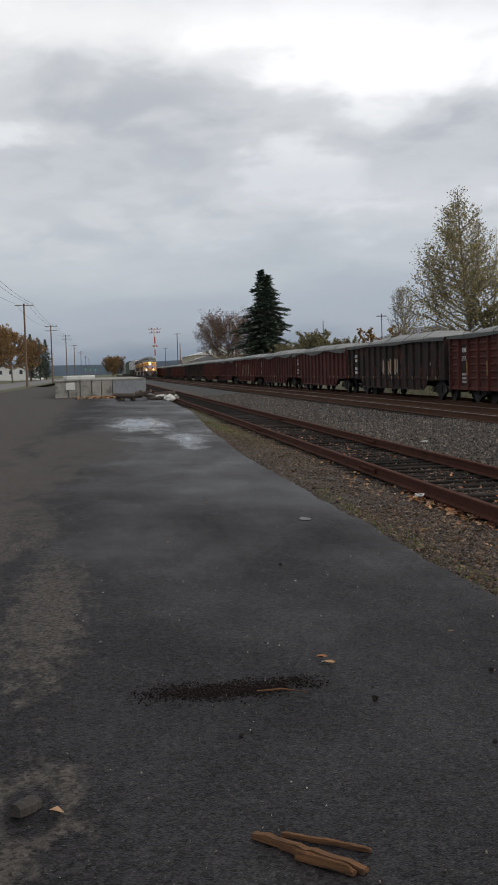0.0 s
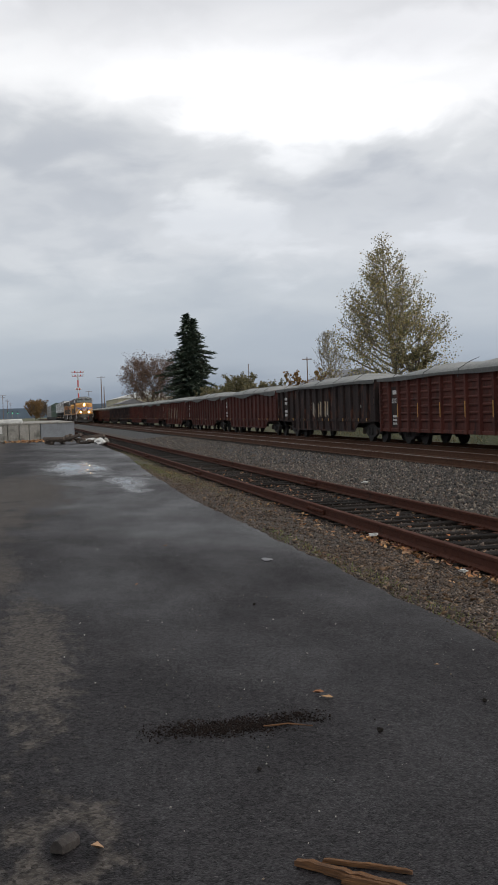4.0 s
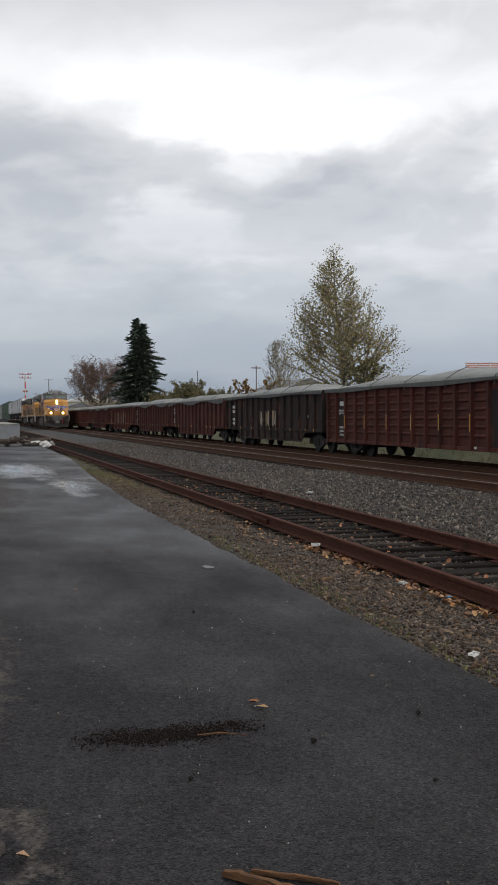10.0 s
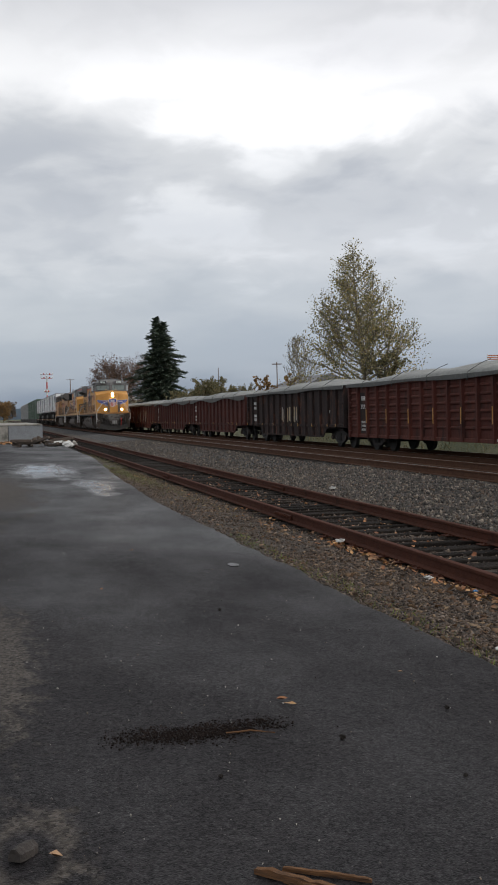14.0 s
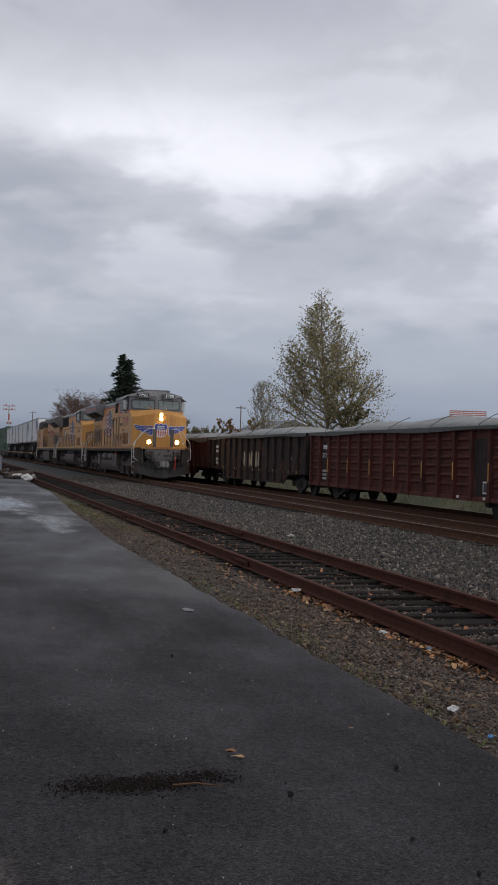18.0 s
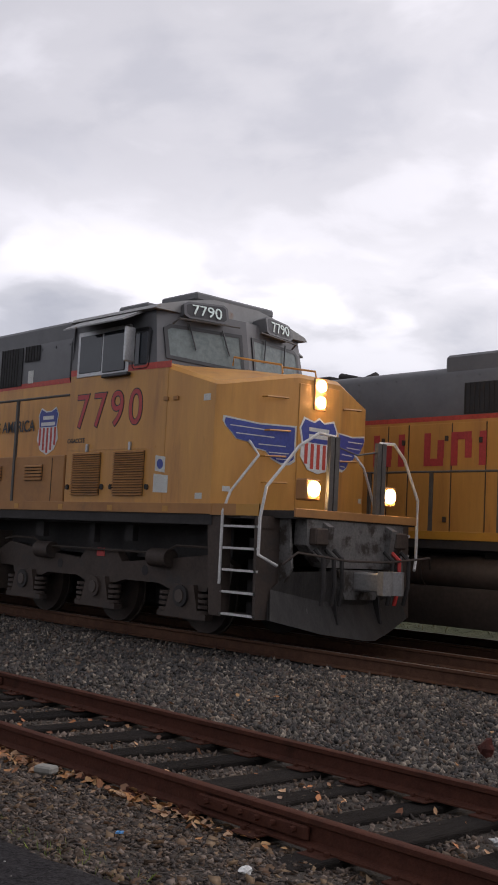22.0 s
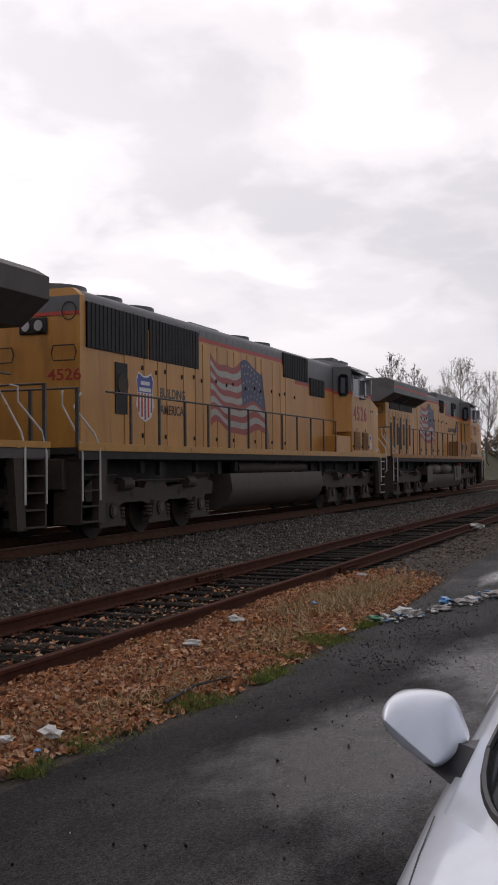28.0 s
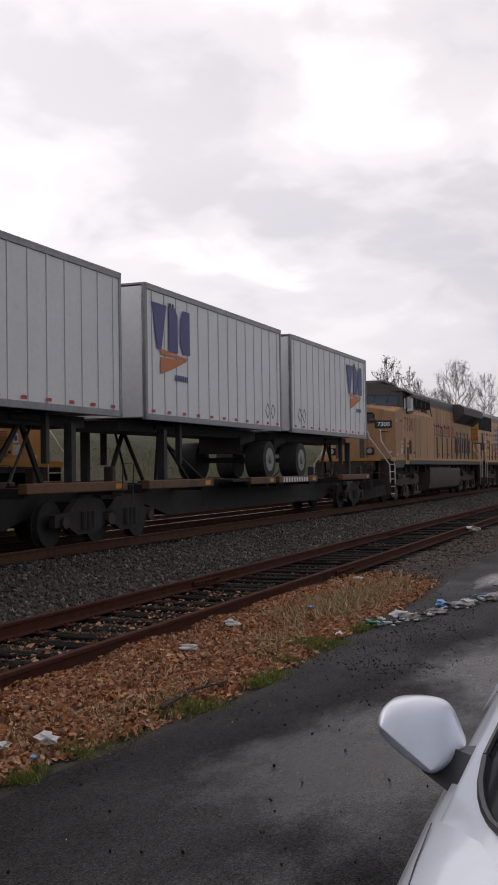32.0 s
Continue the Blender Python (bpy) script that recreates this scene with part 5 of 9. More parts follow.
    if old:
        # number plate and round-cornered window lie on the slanting panel
        sl = Vector((B[0] - C[0], B[1] - 0.06 - C[1], 0)).normalized()
        slant = Matrix((sl, (0, 0, 1), (sl.y, -sl.x, 0))).transposed().to_4x4()
        def on_panel(u, z):
            return Matrix.Translation((B[0] + fx * u, B[1] - 0.06 + (C[1] - B[1] + 0.06) * u, z)) @ slant
        pl = part("nose_plate", M().box(-0.34, 0.34, -0.15, 0.15, -0.01, 0.05, 0.015), "ink", root)
        pl.matrix_basis = on_panel(0.36, 3.06)
        lettering(number, 0.21, "board_text", pl, Matrix.Translation((0, -0.07, 0.052)), "plate_number", 0.001, "CENTER", 0.006, 1.15)
        part("plate_step", M().box(-0.2, 0.2, -0.28, -0.22, 0.0, 0.07, 0.01), Y, pl)
        nw = part("nose_window", M().box(-0.19, 0.19, -0.2, 0.2, -0.01, 0.03, 0.09), "under_dark", root)
        nw.matrix_basis = on_panel(0.85, 3.32)
        part("pane", M().box(-0.14, 0.14, -0.15, 0.15, 0.02, 0.034, 0.005), "cab_glass", nw)
        for s in (-1, 1):
            part("step_rail", M().tube([(0.7, s * 0.42, 2.78), (0.7, s * 0.62, 2.8), (0.7, s * 0.72, 2.72), (0.68, s * 0.74, 2.55), (0.62, s * 1.42, 1.62), (0.6, s * 1.5, 1.5), (0.6, s * 1.52, 0.8)], 0.024), "handrail", root, "white-painted step rail")
            part("step_rail", M().tube([(-0.02, s * 0.98, 2.85), (0.02, s * 1.02, 2.84), (0.02, s * 1.05, 2.4), (-0.03, s * 1.5, 1.66), (-0.05, s * 1.55, 1.5), (-0.05, s * 1.55, 0.75)], 0.024), "handrail", root, "white-painted step rail")
            dr = part("cab_side_door", M().box(-3.3, -2.8, min(s * 1.5, s * 1.52), max(s * 1.5, s * 1.52), 1.93, 2.48, 0.01), "under_dark", root)
            for q in range(6):
                part("door_slat", M().box(-3.27, -2.83, min(s * 1.52, s * 1.528), max(s * 1.52, s * 1.528), 1.97 + q * 0.08, 1.99 + q * 0.08), "grille", dr)
            lk = part("locker", M().box(-2.66, -2.05, min(s * 1.5, s * 1.56), max(s * 1.5, s * 1.56), 1.5, 2.56, 0.015), Y, root, "dusty yellow locker below the cab window")
            part("locker_grille", M().box(-2.55, -2.2, min(s * 1.56, s * 1.57), max(s * 1.56, s * 1.57), 1.66, 2.2, 0.004), "under", lk)
            for q in (-2.5, -2.25):
                part("lift_eye", M().cyl((q, s * 1.56, 2.34), (q, s * 1.58, 2.34), 0.035, n=12), "under_dark", lk)
            part("cab_base", M().box(-1.95, -0.5, min(s * 1.4, s * 1.505), max(s * 1.4, s * 1.505), 1.36, 1.63, 0.02), GREY, root)
            for q in range(4):
                part("roof_bracket", M().prism([(-5.4 - q * 0.95, 3.98), (-5.5 - q * 0.95, 4.38), (-5.55 - q * 0.95, 4.38), (-5.62 - q * 0.95, 3.98)], "y", min(s * 1.06, s * 1.3), max(s * 1.06, s * 1.3)), "under_dark", root)
            wide = M().prism([(s * 0.9, 1.62), (s * 1.49, 1.62), (s * 1.49, 3.6), (s * 1.06, 3.86), (s * 0.9, 3.86)], "x", -8.25, -3.97)
            wb = part("wide_body", wide, Y, root, "full-width dusty side panels behind the cab")
            for x0, x1, z0, z1 in ((-5.06, -4.12, 1.75, 3.45), (-6.6, -5.12, 1.75, 3.45), (-8.15, -6.66, 1.75, 3.45)):
                part("side_panel", M().box(x0, x1, min(s * 1.49, s * 1.505), max(s * 1.49, s * 1.505), z0, z1, 0.005), Y, wb)
            for x0, x1, z0, z1 in ((-5.75, -5.17, 3.92, 4.42), (-6.5, -5.87, 3.92, 4.42), (-7.4, -6.62, 3.92, 4.4), (-8.9, -7.8, 3.8, 4.3)):
                ho = part("hood_opening", M().box(x0, x1, min(s * 1.0, s * 1.06), max(s * 1.0, s * 1.06), z0, z1, 0.01), "grille", root)
                for q in range(3):
                    part("opening_bar", M().box(x0, x1, min(s * 1.06, s * 1.075), max(s * 1.06, s * 1.075), z0 + 0.1 + q * 0.13, z0 + 0.115 + q * 0.13), "under", ho)
            part("upper_handrail", M().tube([(-4.0, s * 1.31, 4.34), (-8.2, s * 1.31, 4.3), (-8.75, s * 1.35, 3.35), (-9.3, s * 1.4, 3.27), (-10.3, s * 1.47, 3.26), (-10.36, s * 1.47, 3.1), (-10.36, s * 1.47, 1.62)], 0.022), "handrail_dark", root)
    # grab irons over the nose
    for y, z in ((-0.75, 3.25), (-0.7, 2.8), (-0.75, 2.45), (-0.72, 2.1), (0.75, 3.25), (0.7, 2.5)):
        u = (B[1] - abs(y)) / (B[1] - C[1])
        xx = B[0] + (C[0] - B[0]) * u + 0.06
        part("grab_iron", M().tube([(xx - 0.07, y - 0.2, z), (xx + 0.02, y - 0.2, z), (xx + 0.05, y + 0.16, z + 0.02), (xx - 0.04, y + 0.16, z + 0.02)], 0.014, 5), Y, root)
    # upper cab: grey, raked front, light roof
    yt = 1.44
    up = M()
    up.loft([[(-3.97, -1.5, cz), (-1.80, -1.5, cz), (-1.46, 0, cz), (-1.80, 1.5, cz), (-3.97, 1.5, cz)], [(-3.97, -yt, 4.5), (-1.96, -yt, 4.5), (-1.62, 0, 4.5), (-1.96, yt, 4.5), (-3.97, yt, 4.5)]])
    part("upper_cab", up, GREY, root, smooth=20)
    rf = M()
    prof = [(-1.56, 4.44), (-1.5, 4.5), (-1.0, 4.69), (-0.45, 4.8), (0.45, 4.8), (1.0, 4.69), (1.5, 4.5), (1.56, 4.44)] if not old else [(-1.5, 4.4), (-1.44, 4.48), (-1.2, 4.6), (-0.7, 4.72), (-0.3, 4.77), (0.3, 4.77), (0.7, 4.72), (1.2, 4.6), (1.44, 4.48), (1.5, 4.4)]
    rf.prism(prof, "x", -4.0, -1.84)
    part("cab_roof", rf, "roof_light" if not old else GREY, root, "weathered grey cab roof")
    for xa, xb in ((-3.8, -3.05), (-2.7, -1.85)):
        part("roof_unit", M().box(xa, xb, -0.8, 0.8, 4.74, 4.87, 0.03), "loco_grey", root)
    part("roof_antenna", M().cyl((-2.9, 0.2, 4.78), (-2.9, 0.2, 4.93), 0.09, n=14), "loco_grey", root)
    # windscreens lie on the raked front
    def front(y, t, d=0.0):
        return (-1.46 - 0.34 * abs(y) / 1.5 - 0.16 * t + d * 0.95, y * (1.5 + (yt - 1.5) * t) / 1.5 + d * 0.2 * (1 if y > 0 else -1), cz + 0.76 * t + d * 0.2)
    for s in (-1, 1):
        fr = M()
        out = [(0.1, 0.05), (1.36, 0.09), (1.4, 0.6), (1.3, 0.68), (0.1, 0.72)]
        o2 = [(0.15, 0.11), (1.3, 0.15), (1.34, 0.57), (1.27, 0.62), (0.15, 0.66)]
        fr.add([front(s * y, t, 0.02) for y, t in out] + [front(s * y, t, 0.02) for y, t in o2] + [front(s * y, t, -0.01) for y, t in out], [(i, (i + 1) % 5, 5 + (i + 1) % 5, 5 + i) for i in range(5)] + [(i, (i + 1) % 5, 10 + (i + 1) % 5, 10 + i) for i in range(5)])
        w = part("windscreen_frame", fr, "black_plastic", root, smooth=0)
        part("windscreen", M().add([front(s * y, t, 0.012) for y, t in o2], [(0, 1, 2, 3, 4)]), "windscreen" if not old else "windscreen_sky_blue", w, smooth=0)
        for q in (0.35, 0.9):
            part("wiper", M().tube([front(s * (q + 0.1), 0.72, 0.05), front(s * q, 0.3, 0.04)], 0.012, 5), "black_plastic", w)
        if old:      # this one wears its number on the nose alone
            continue
        edge = [(0.38, 0.86), (0.44, 0.82), (1.04, 0.8), (1.12, 0.86), (1.12, 1.1), (1.05, 1.17), (0.45, 1.21), (0.38, 1.15)]
        nbo = part("number_board", M().loft([[front(s * y, t, -0.25) for y, t in edge], [front(s * y, t, 0.14) for y, t in edge]]), "loco_grey", root, smooth=20)
        face = [(0.42, 0.9), (0.47, 0.86), (1.02, 0.84), (1.08, 0.89), (1.08, 1.08), (1.02, 1.13), (0.47, 1.17), (0.42, 1.13)]
        part("board_face", M().add([front(s * y, t, 0.145) for y, t in face], [tuple(range(8))]), "ink", nbo, smooth=0)
        part("windscreen_rail", M().tube([front(s * 0.2, 0.8, 0.14), front(s * 1.2, 0.76, 0.14), front(s * 1.25, 0.7, 0.02)], 0.014, 5), "handrail_dark", root)
        run = Vector((-0.227 * s, 1, 0)).normalized()
        rise_v = Vector((-0.2, -0.04 * s, 0.98)).normalized()
        out_v = run.cross(rise_v).normalized()
        tm = Matrix.Translation(front(s * 0.75, 0.885, 0.162)) @ Matrix((run, out_v.cross(run), out_v)).transposed().to_4x4()
        lettering(number, 0.25, "board_text", nbo, tm, "board_number", 0.001, "CENTER", 0.002, 1.0)
    # side windows, doors and louvres of the cab
    for s in (-1, 1):
        y = s * 1.5
        def flat(x0, x1, z0, z1, d, mat, nm, par=root, c=0.006, s=s):
            # glazing follows the slight lean of the upper cab
            yy = s * (1.5 - 0.06 * max(0, (z0 + z1) / 2 - cz) / 0.76)
            return part(nm, M().box(x0, x1, min(yy - s * 0.02, yy + s * d), max(yy - s * 0.02, yy + s * d), z0, z1, c), mat, par)
        wf = flat(-3.8, -2.47, 3.64, 4.28, 0.03, "alu" if not old else "under", "side_window")
        flat(-3.74, -3.15, 3.7, 4.22, 0.036, "cab_glass", "pane", wf)
        flat(-3.1, -2.55, 3.67, 4.22, 0.05, "cab_glass", "pane", wf)
        qf = flat(-2.38, -1.98, 3.66, 4.2, 0.02, "black_plastic", "quarter_window", c=0.05)
        flat(-2.34, -2.02, 3.7, 4.16, 0.026, "cab_glass", "pane", qf, 0.03)
        aw = M().prism([(s * 1.44, 4.48), (s * 1.84, 4.28), (s * 1.84, 4.26), (s * 1.44, 4.43)], "x", -3.75, -2.2)
        part("window_awning", aw, "roof_light" if not old else GREY, root, "metal sunshade over the cab window")
        mir = M().box(-2.3, -2.26, min(s * 1.56, s * 1.74), max(s * 1.56, s * 1.74), 3.75, 4.2, 0.01)
        part("cab_mirror", mir, "alu", root)
        part("arm_rest", M().box(-3.05, -2.4, min(s * 1.5, s * 1.58), max(s * 1.5, s * 1.58), 3.58, 3.63, 0.01), "black_plastic", root)
        if not old:
            louvre(root, -3.75, -3.02, 1.87, 2.47, y, s, 18, "yellow_grimy", "cab_louvre")
            louvre(root, -2.67, -1.95, 1.87, 2.47, y, s, 18, "yellow_grimy", "cab_louvre")
        part("panel_frame", M().box(-3.92, -1.72, min(y, y + s * 0.008), max(y, y + s * 0.008), 2.52, 2.55), Y, root)
        for x in (-3.38, -2.3):
            part("latch", M().box(x - 0.025, x + 0.025, min(y, y + s * 0.035), max(y, y + s * 0.035), 2.48, 2.6, 0.006), "alu", root)
        for x in (-3.86, -2.95, -2.72, -1.86):
            part("lift_eye", M().cyl((x, y, 1.98), (x, y + s * 0.03, 1.98), 0.036, n=12), "under_dark", root)
        part("stripe" if not old else "sill_strip", M().box(-3.97, -1.46, min(y, y + s * 0.004), max(y, y + s * 0.004), cz - 0.06, cz + 0.03), "stripe_red" if not old else Y, root)
        for x0, x1, z0, z1 in ((-1.7, -1.48, 2.2, 2.42), (-1.72, -1.4, 1.92, 2.16), (-0.72, -0.58, 3.16, 3.25), (-0.8, -0.66, 1.84, 1.92)):
            part("sticker", M().box(x0, x1, min(y, y + s * 0.004), max(y, y + s * 0.004), z0, z1), "decal_white", root)
        part("sticker_disc", M().cyl((-1.59, y, 2.31), (-1.59, y + s * 0.006, 2.31), 0.07, n=16), "blue", root)
        for x in (-1.52, -1.3):
            part("cab_hook", M().box(x - 0.05, x + 0.05, min(y, y + s * 0.03), max(y, y + s * 0.03), 3.2, 3.26, 0.008), "yellow_grimy", root)
    for s in (-1, 1) if not old else ():
        cc = [(-4.02, s * 1.0), (-4.4, s * 1.0), (-3.98, s * 1.49), (-3.96, s * 1.49)]
        part("cab_corner", M().prism(cc, "z", 2.46, cz), Y, root)
        up = part("cab_corner_top", M().prism(cc, "z", cz, 4.5), GREY, root)
        part("corner_stripe", M().prism([(-4.02, s * 1.0), (-4.406, s * 1.0), (-3.984, s * 1.494), (-3.96, s * 1.49)], "z", cz - 0.05, cz + 0.03), "stripe_red", root)
        cw = part("corner_window", M().box(-0.16, 0.16, -0.36, 0.36, -0.01, 0.02, 0.08), "black_plastic", root)
        rn = Vector((0.42, s * 0.49, 0)).normalized()
        nn = Vector((-0.49, s * 0.42, 0)).normalized()
        cw.matrix_basis = Matrix.Translation((-4.18, s * 1.26, 3.9)) @ Matrix((rn, nn.cross(rn), nn)).transposed().to_4x4()
        part("pane", M().box(-0.12, 0.12, -0.3, 0.3, 0.015, 0.026, 0.05), "cab_glass", cw)
    part("cab_rear_window", M().box(-3.99, -3.965, -1.4, -1.05, 3.5, 4.25, 0.03), "cab_glass", root)
    # road number and class, on the marked flank only
    y = side * 1.5
    x0 = -3.76 if side < 0 else -1.98
    sz, num_z = (0.8, 2.86) if old else (0.74, 2.86) if lit else (0.66, 2.86)
    for mat, bold, d in (("ink", 0.016, 0.002), ("number_red" if not old else "worn_number", 0.0 if not old else 0.006, 0.005)):
        if old and mat == "ink":
            continue
        t = side_text(number, sz, mat, root, x0, y + side * d, num_z, side, "road_number", bold, 0.92 if old else 0.95 if lit else 1.05, 1.28)
    if lit:
        side_text("C45ACCTE", 0.095, "ink", root, -3.95, y + side * 0.003, 2.63, side, "class_lettering", 0.002)
    # roof line and hood
    hw = 1.02 if ge else 0.98
    ht = (4.5 if lit else 4.68) if ge else 4.62
    zs = 3.76 if ge else 3.8
    rise = 0.42 if lit else 0.46 if mural else 0.0     # the stripe steps up behind the zigzag
    secs = [(-8.3, -3.97), (-14.9, -8.3), (E + 1.2, -14.9)]
    low = zs
    for a, b in secs:
        zs = (low if not old else 4.42) if b > -8 else low + rise + 0.46 * old
        part("hood", M().box(a, b, -hw, hw, 1.6, zs), Y, root)
        top = M().prism([(-hw, zs), (-hw, ht - 0.17), (-hw + 0.05, ht - 0.08), (-hw + 0.15, ht - 0.02), (-hw + 0.28, ht), (hw - 0.28, ht), (hw - 0.15, ht - 0.02), (hw - 0.05, ht - 0.08), (hw, ht - 0.17), (hw, zs)], "x", a, b)
        part("hood_roof", top, GREY, root)
        for s in (-1, 1):
            y = s * hw
            part("stripe", M().box(a, b, min(y, y + s * 0.004), max(y, y + s * 0.004), zs - 0.05, zs + 0.03), "stripe_red" if not old else "stripe_worn", root)
    for s in (-1, 1):
        y = s * hw
        # access doors with seams, hinges and latches
        k, x = 0, -8.36
        while x > (-14.8 if ge else -19.0):
            w = (0.86, 0.42, 0.64)[k % 3]
            d = part("access_door", M().box(x - w + 0.02, x, min(y, y + s * 0.018), max(y, y + s * 0.018), 1.72, zs - 0.1, 0.005), Y, root)
            for z in (1.95, 3.35) if k % 2 else (3.3,):
                part("door_latch", M().box(x - 0.1, x - 0.05, min(y, y + s * 0.05), max(y, y + s * 0.05), z, z + 0.09), "under", d)
            part("door_seam", M().box(x + 0.002, x + 0.018, min(y, y + s * 0.004), max(y, y + s * 0.004), 1.72, zs - 0.1), "under", d)
            x -= w + 0.02
            k += 1
        rv = M()
        for q in range(40):
            x = E + 1.5 + q * 0.42
            rv.box(x, x + 0.02, min(y, y + s * 0.012), max(y, y + s * 0.012), ht - 0.22, ht - 0.2)
            rv.box(x, x + 0.02, min(y, y + s * 0.012), max(y, y + s * 0.012), zs + 0.08, zs + 0.1)
        tagged(part("rivets", rv, "loco_grey", root), kind="stuff")
        if ge:
            for x0, x1, z0, z1 in ((-6.95, -6.25, 3.76, 4.36), (-6.15, -5.7, 4.12, 4.36), (-10.1, -8.95, 3.8, 4.34)) if not old else ():
                fr = part("intake_grille", M().box(x0, x1, min(y, y + s * 0.02), max(y, y + s * 0.02), z0, z1, 0.004), "grille", root)
                for q in range(int((x1 - x0) / 0.09)):
                    part("grille_bar", M().box(x0 + q * 0.09, x0 + q * 0.09 + 0.02, min(y, y + s * 0.03), max(y, y + s * 0.03), z0, z1), "under_dark", fr)
            part("hood_sticker", M().box(-6.05, -5.88, min(y, y + s * 0.004), max(y, y + s * 0.004), 3.78, 3.98), "decal_white", root)
            # full-width boxes under the hood behind the cab
            bx = wb if old else part("equipment_box", M().box(-7.7, -4.05, min(s * 0.9, s * 1.47), max(s * 0.9, s * 1.47), 1.7, 2.46, 0.015), "yellow_grimy" if not old else Y, root, "rust-stained orange equipment box")
            for x0, x1 in ((-6.45, -5.93), (-5.18, -4.66)) if not old else ():
                louvre(bx, x0, x1, 2.08, 2.32, s * 1.47, s, 5, "yellow_grimy", "box_louvre")
            for x in (-7.4, -5.55, -4.4) if not old else ():
                part("box_seam", M().box(x, x + 0.012, min(s * 1.47, s * 1.476), max(s * 1.47, s * 1.476), 1.78, 2.42), "under", bx)
            # radiator section
            for x0, x1 in ((E + 1.6, -18.75), (-18.6, -16.2)) if not old else ():
                part("radiator_screen", M().box(x0, x1, min(y, y + s * 0.03), max(y, y + s * 0.03), 3.52, 3.98, 0.006), "grille", root)
            for q in range(7 if not old else 9):
                x = E + 1.5 + q * 0.56
                gf = part("radiator_door", M().box(x, x + 0.5, min(y, y + s * 0.02), max(y, y + s * 0.02), 1.82, 3.42, 0.006), Y, root)
                part("radiator_grille", M().box(x + 0.12, x + 0.4, min(y, y + s * 0.028), max(y, y + s * 0.028), 1.96 if q % 2 else 2.12, 3.24 if q % 2 else 2.98), "grille", gf)
                part("door_latch", M().box(x + 0.22, x + 0.3, min(y, y + s * 0.035), max(y, y + s * 0.035), 3.1 if q % 2 == 0 else 1.86, 3.17 if q % 2 == 0 else 1.92), "under", gf)
        else:
            for x0, x1, z0, z1 in ((E + 1.22, -18.05, 3.6, 4.38), (-18.0, -15.4, 3.6, 4.38), (-9.4, -7.1, 3.86, 4.5), (-6.9, -5.4, 3.5, 4.0)):
                fr = part("radiator_grille", M().box(x0, x1, min(y, y + s * 0.03), max(y, y + s * 0.03), z0, z1, 0.006), "grille", root)
                for q in range(int((x1 - x0) / 0.16)):
                    part("grille_bar", M().box(x0 + q * 0.16, x0 + q * 0.16 + 0.025, min(y, y + s * 0.042), max(y, y + s * 0.036), z0, z1), "grille", fr)
            louvre(root, -5.0, -4.2, 1.75, 2.3, y, s, 8, Y, "cab_side_louvre")
            part("equipment_box", M().box(-5.6, -4.02, min(s * 0.9, s * 1.46), max(s * 0.9, s * 1.46), 1.6, 2.3, 0.015), Y, root)
            od = part("open_door", M().box(-19.49, -18.8, min(y, y + s * 0.02), max(y, y + s * 0.02), 2.4, 3.42), "grille", root, "dark open hood doorway")
            part("doorway_fan", M().cyl((-19.2, y, 3.0), (-19.2, y + s * 0.04, 3.0), 0.22, n=16), "under", od)
            part("door_leaf", M().box(-19.0, -18.8, min(y, y + s * 0.03), max(y, y + s * 0.03), 2.4, 3.42), Y, od)
        # handrails
        if ge:
            rail_run(root, [(-4.0, s * 1.47, 3.4), (-8.0, s * 1.47, 3.42), (-8.45, s * 1.47, 2.78), (-20.75, s * 1.47, 2.76)] if not old else [(-8.0, s * 1.47, 2.86), (-12.0, s * 1.47, 2.84), (E + 1.1, s * 1.47, 2.82)], "handrail_dark", [(x, s * 1.47, 3.41) for x in (-5.55, -6.6, -7.8)] if not old else [(-8.3, s * 1.47, 2.86)], 1.62)
            for x in np.arange(-9.1, E + 1.05, -1.27):
                part("stanchion", M().box(x - 0.028, x + 0.028, s * 1.47 - 0.02, s * 1.47 + 0.02, 1.62, 2.77), "handrail_dark", root)
        else:
            rail_run(root, [(-5.7, s * 1.47, 2.74), (-20.75, s * 1.47, 2.74)], "handrail_dark", [(x, s * 1.47, 2.74) for x in np.arange(-5.8, -20.8, -1.27)], 1.62)
    if ge:
        wing = M().prism([(-1.0, 3.74), (-1.58, 4.02), (-1.58, 4.42), (-1.3, 4.58), (1.3, 4.58), (1.58, 4.42), (1.58, 4.02), (1.0, 3.74)] if not old else [(-1.05, 3.7), (-1.58, 4.1), (-1.58, 4.46), (-1.3, 4.62), (1.3, 4.62), (1.58, 4.46), (1.58, 4.1), (1.05, 3.7)], "x", E + 0.1, -15.6 if not old else -16.1)
        if stacks:
            wing = M().prism([(-1.15, 4.12), (-1.58, 4.16), (-1.58, 4.58), (-1.4, 4.74), (1.4, 4.74), (1.58, 4.58), (1.58, 4.16), (1.15, 4.12)], "x", E + 0.3, -15.6)
        wo = part("radiator_wing", wing, GREY, root)
        for s in (-1, 1):
            if stacks:
                part("wing_stripe", M().box(E + 0.7, -15.6, min(s * 1.0, s * 1.2), max(s * 1.0, s * 1.2), 3.98, 4.13), "stripe_red", wo)
                continue
            part("wing_stripe", M().box(E + 0.1, -15.6, min(s * 1.58, s * 1.584), max(s * 1.58, s * 1.584), 4.12 if old else 4.19, 4.16 if old else 4.26), "stripe_red" if not old else GREY, wo)
            rd, dip = M(), 0.12 if old else 0.0
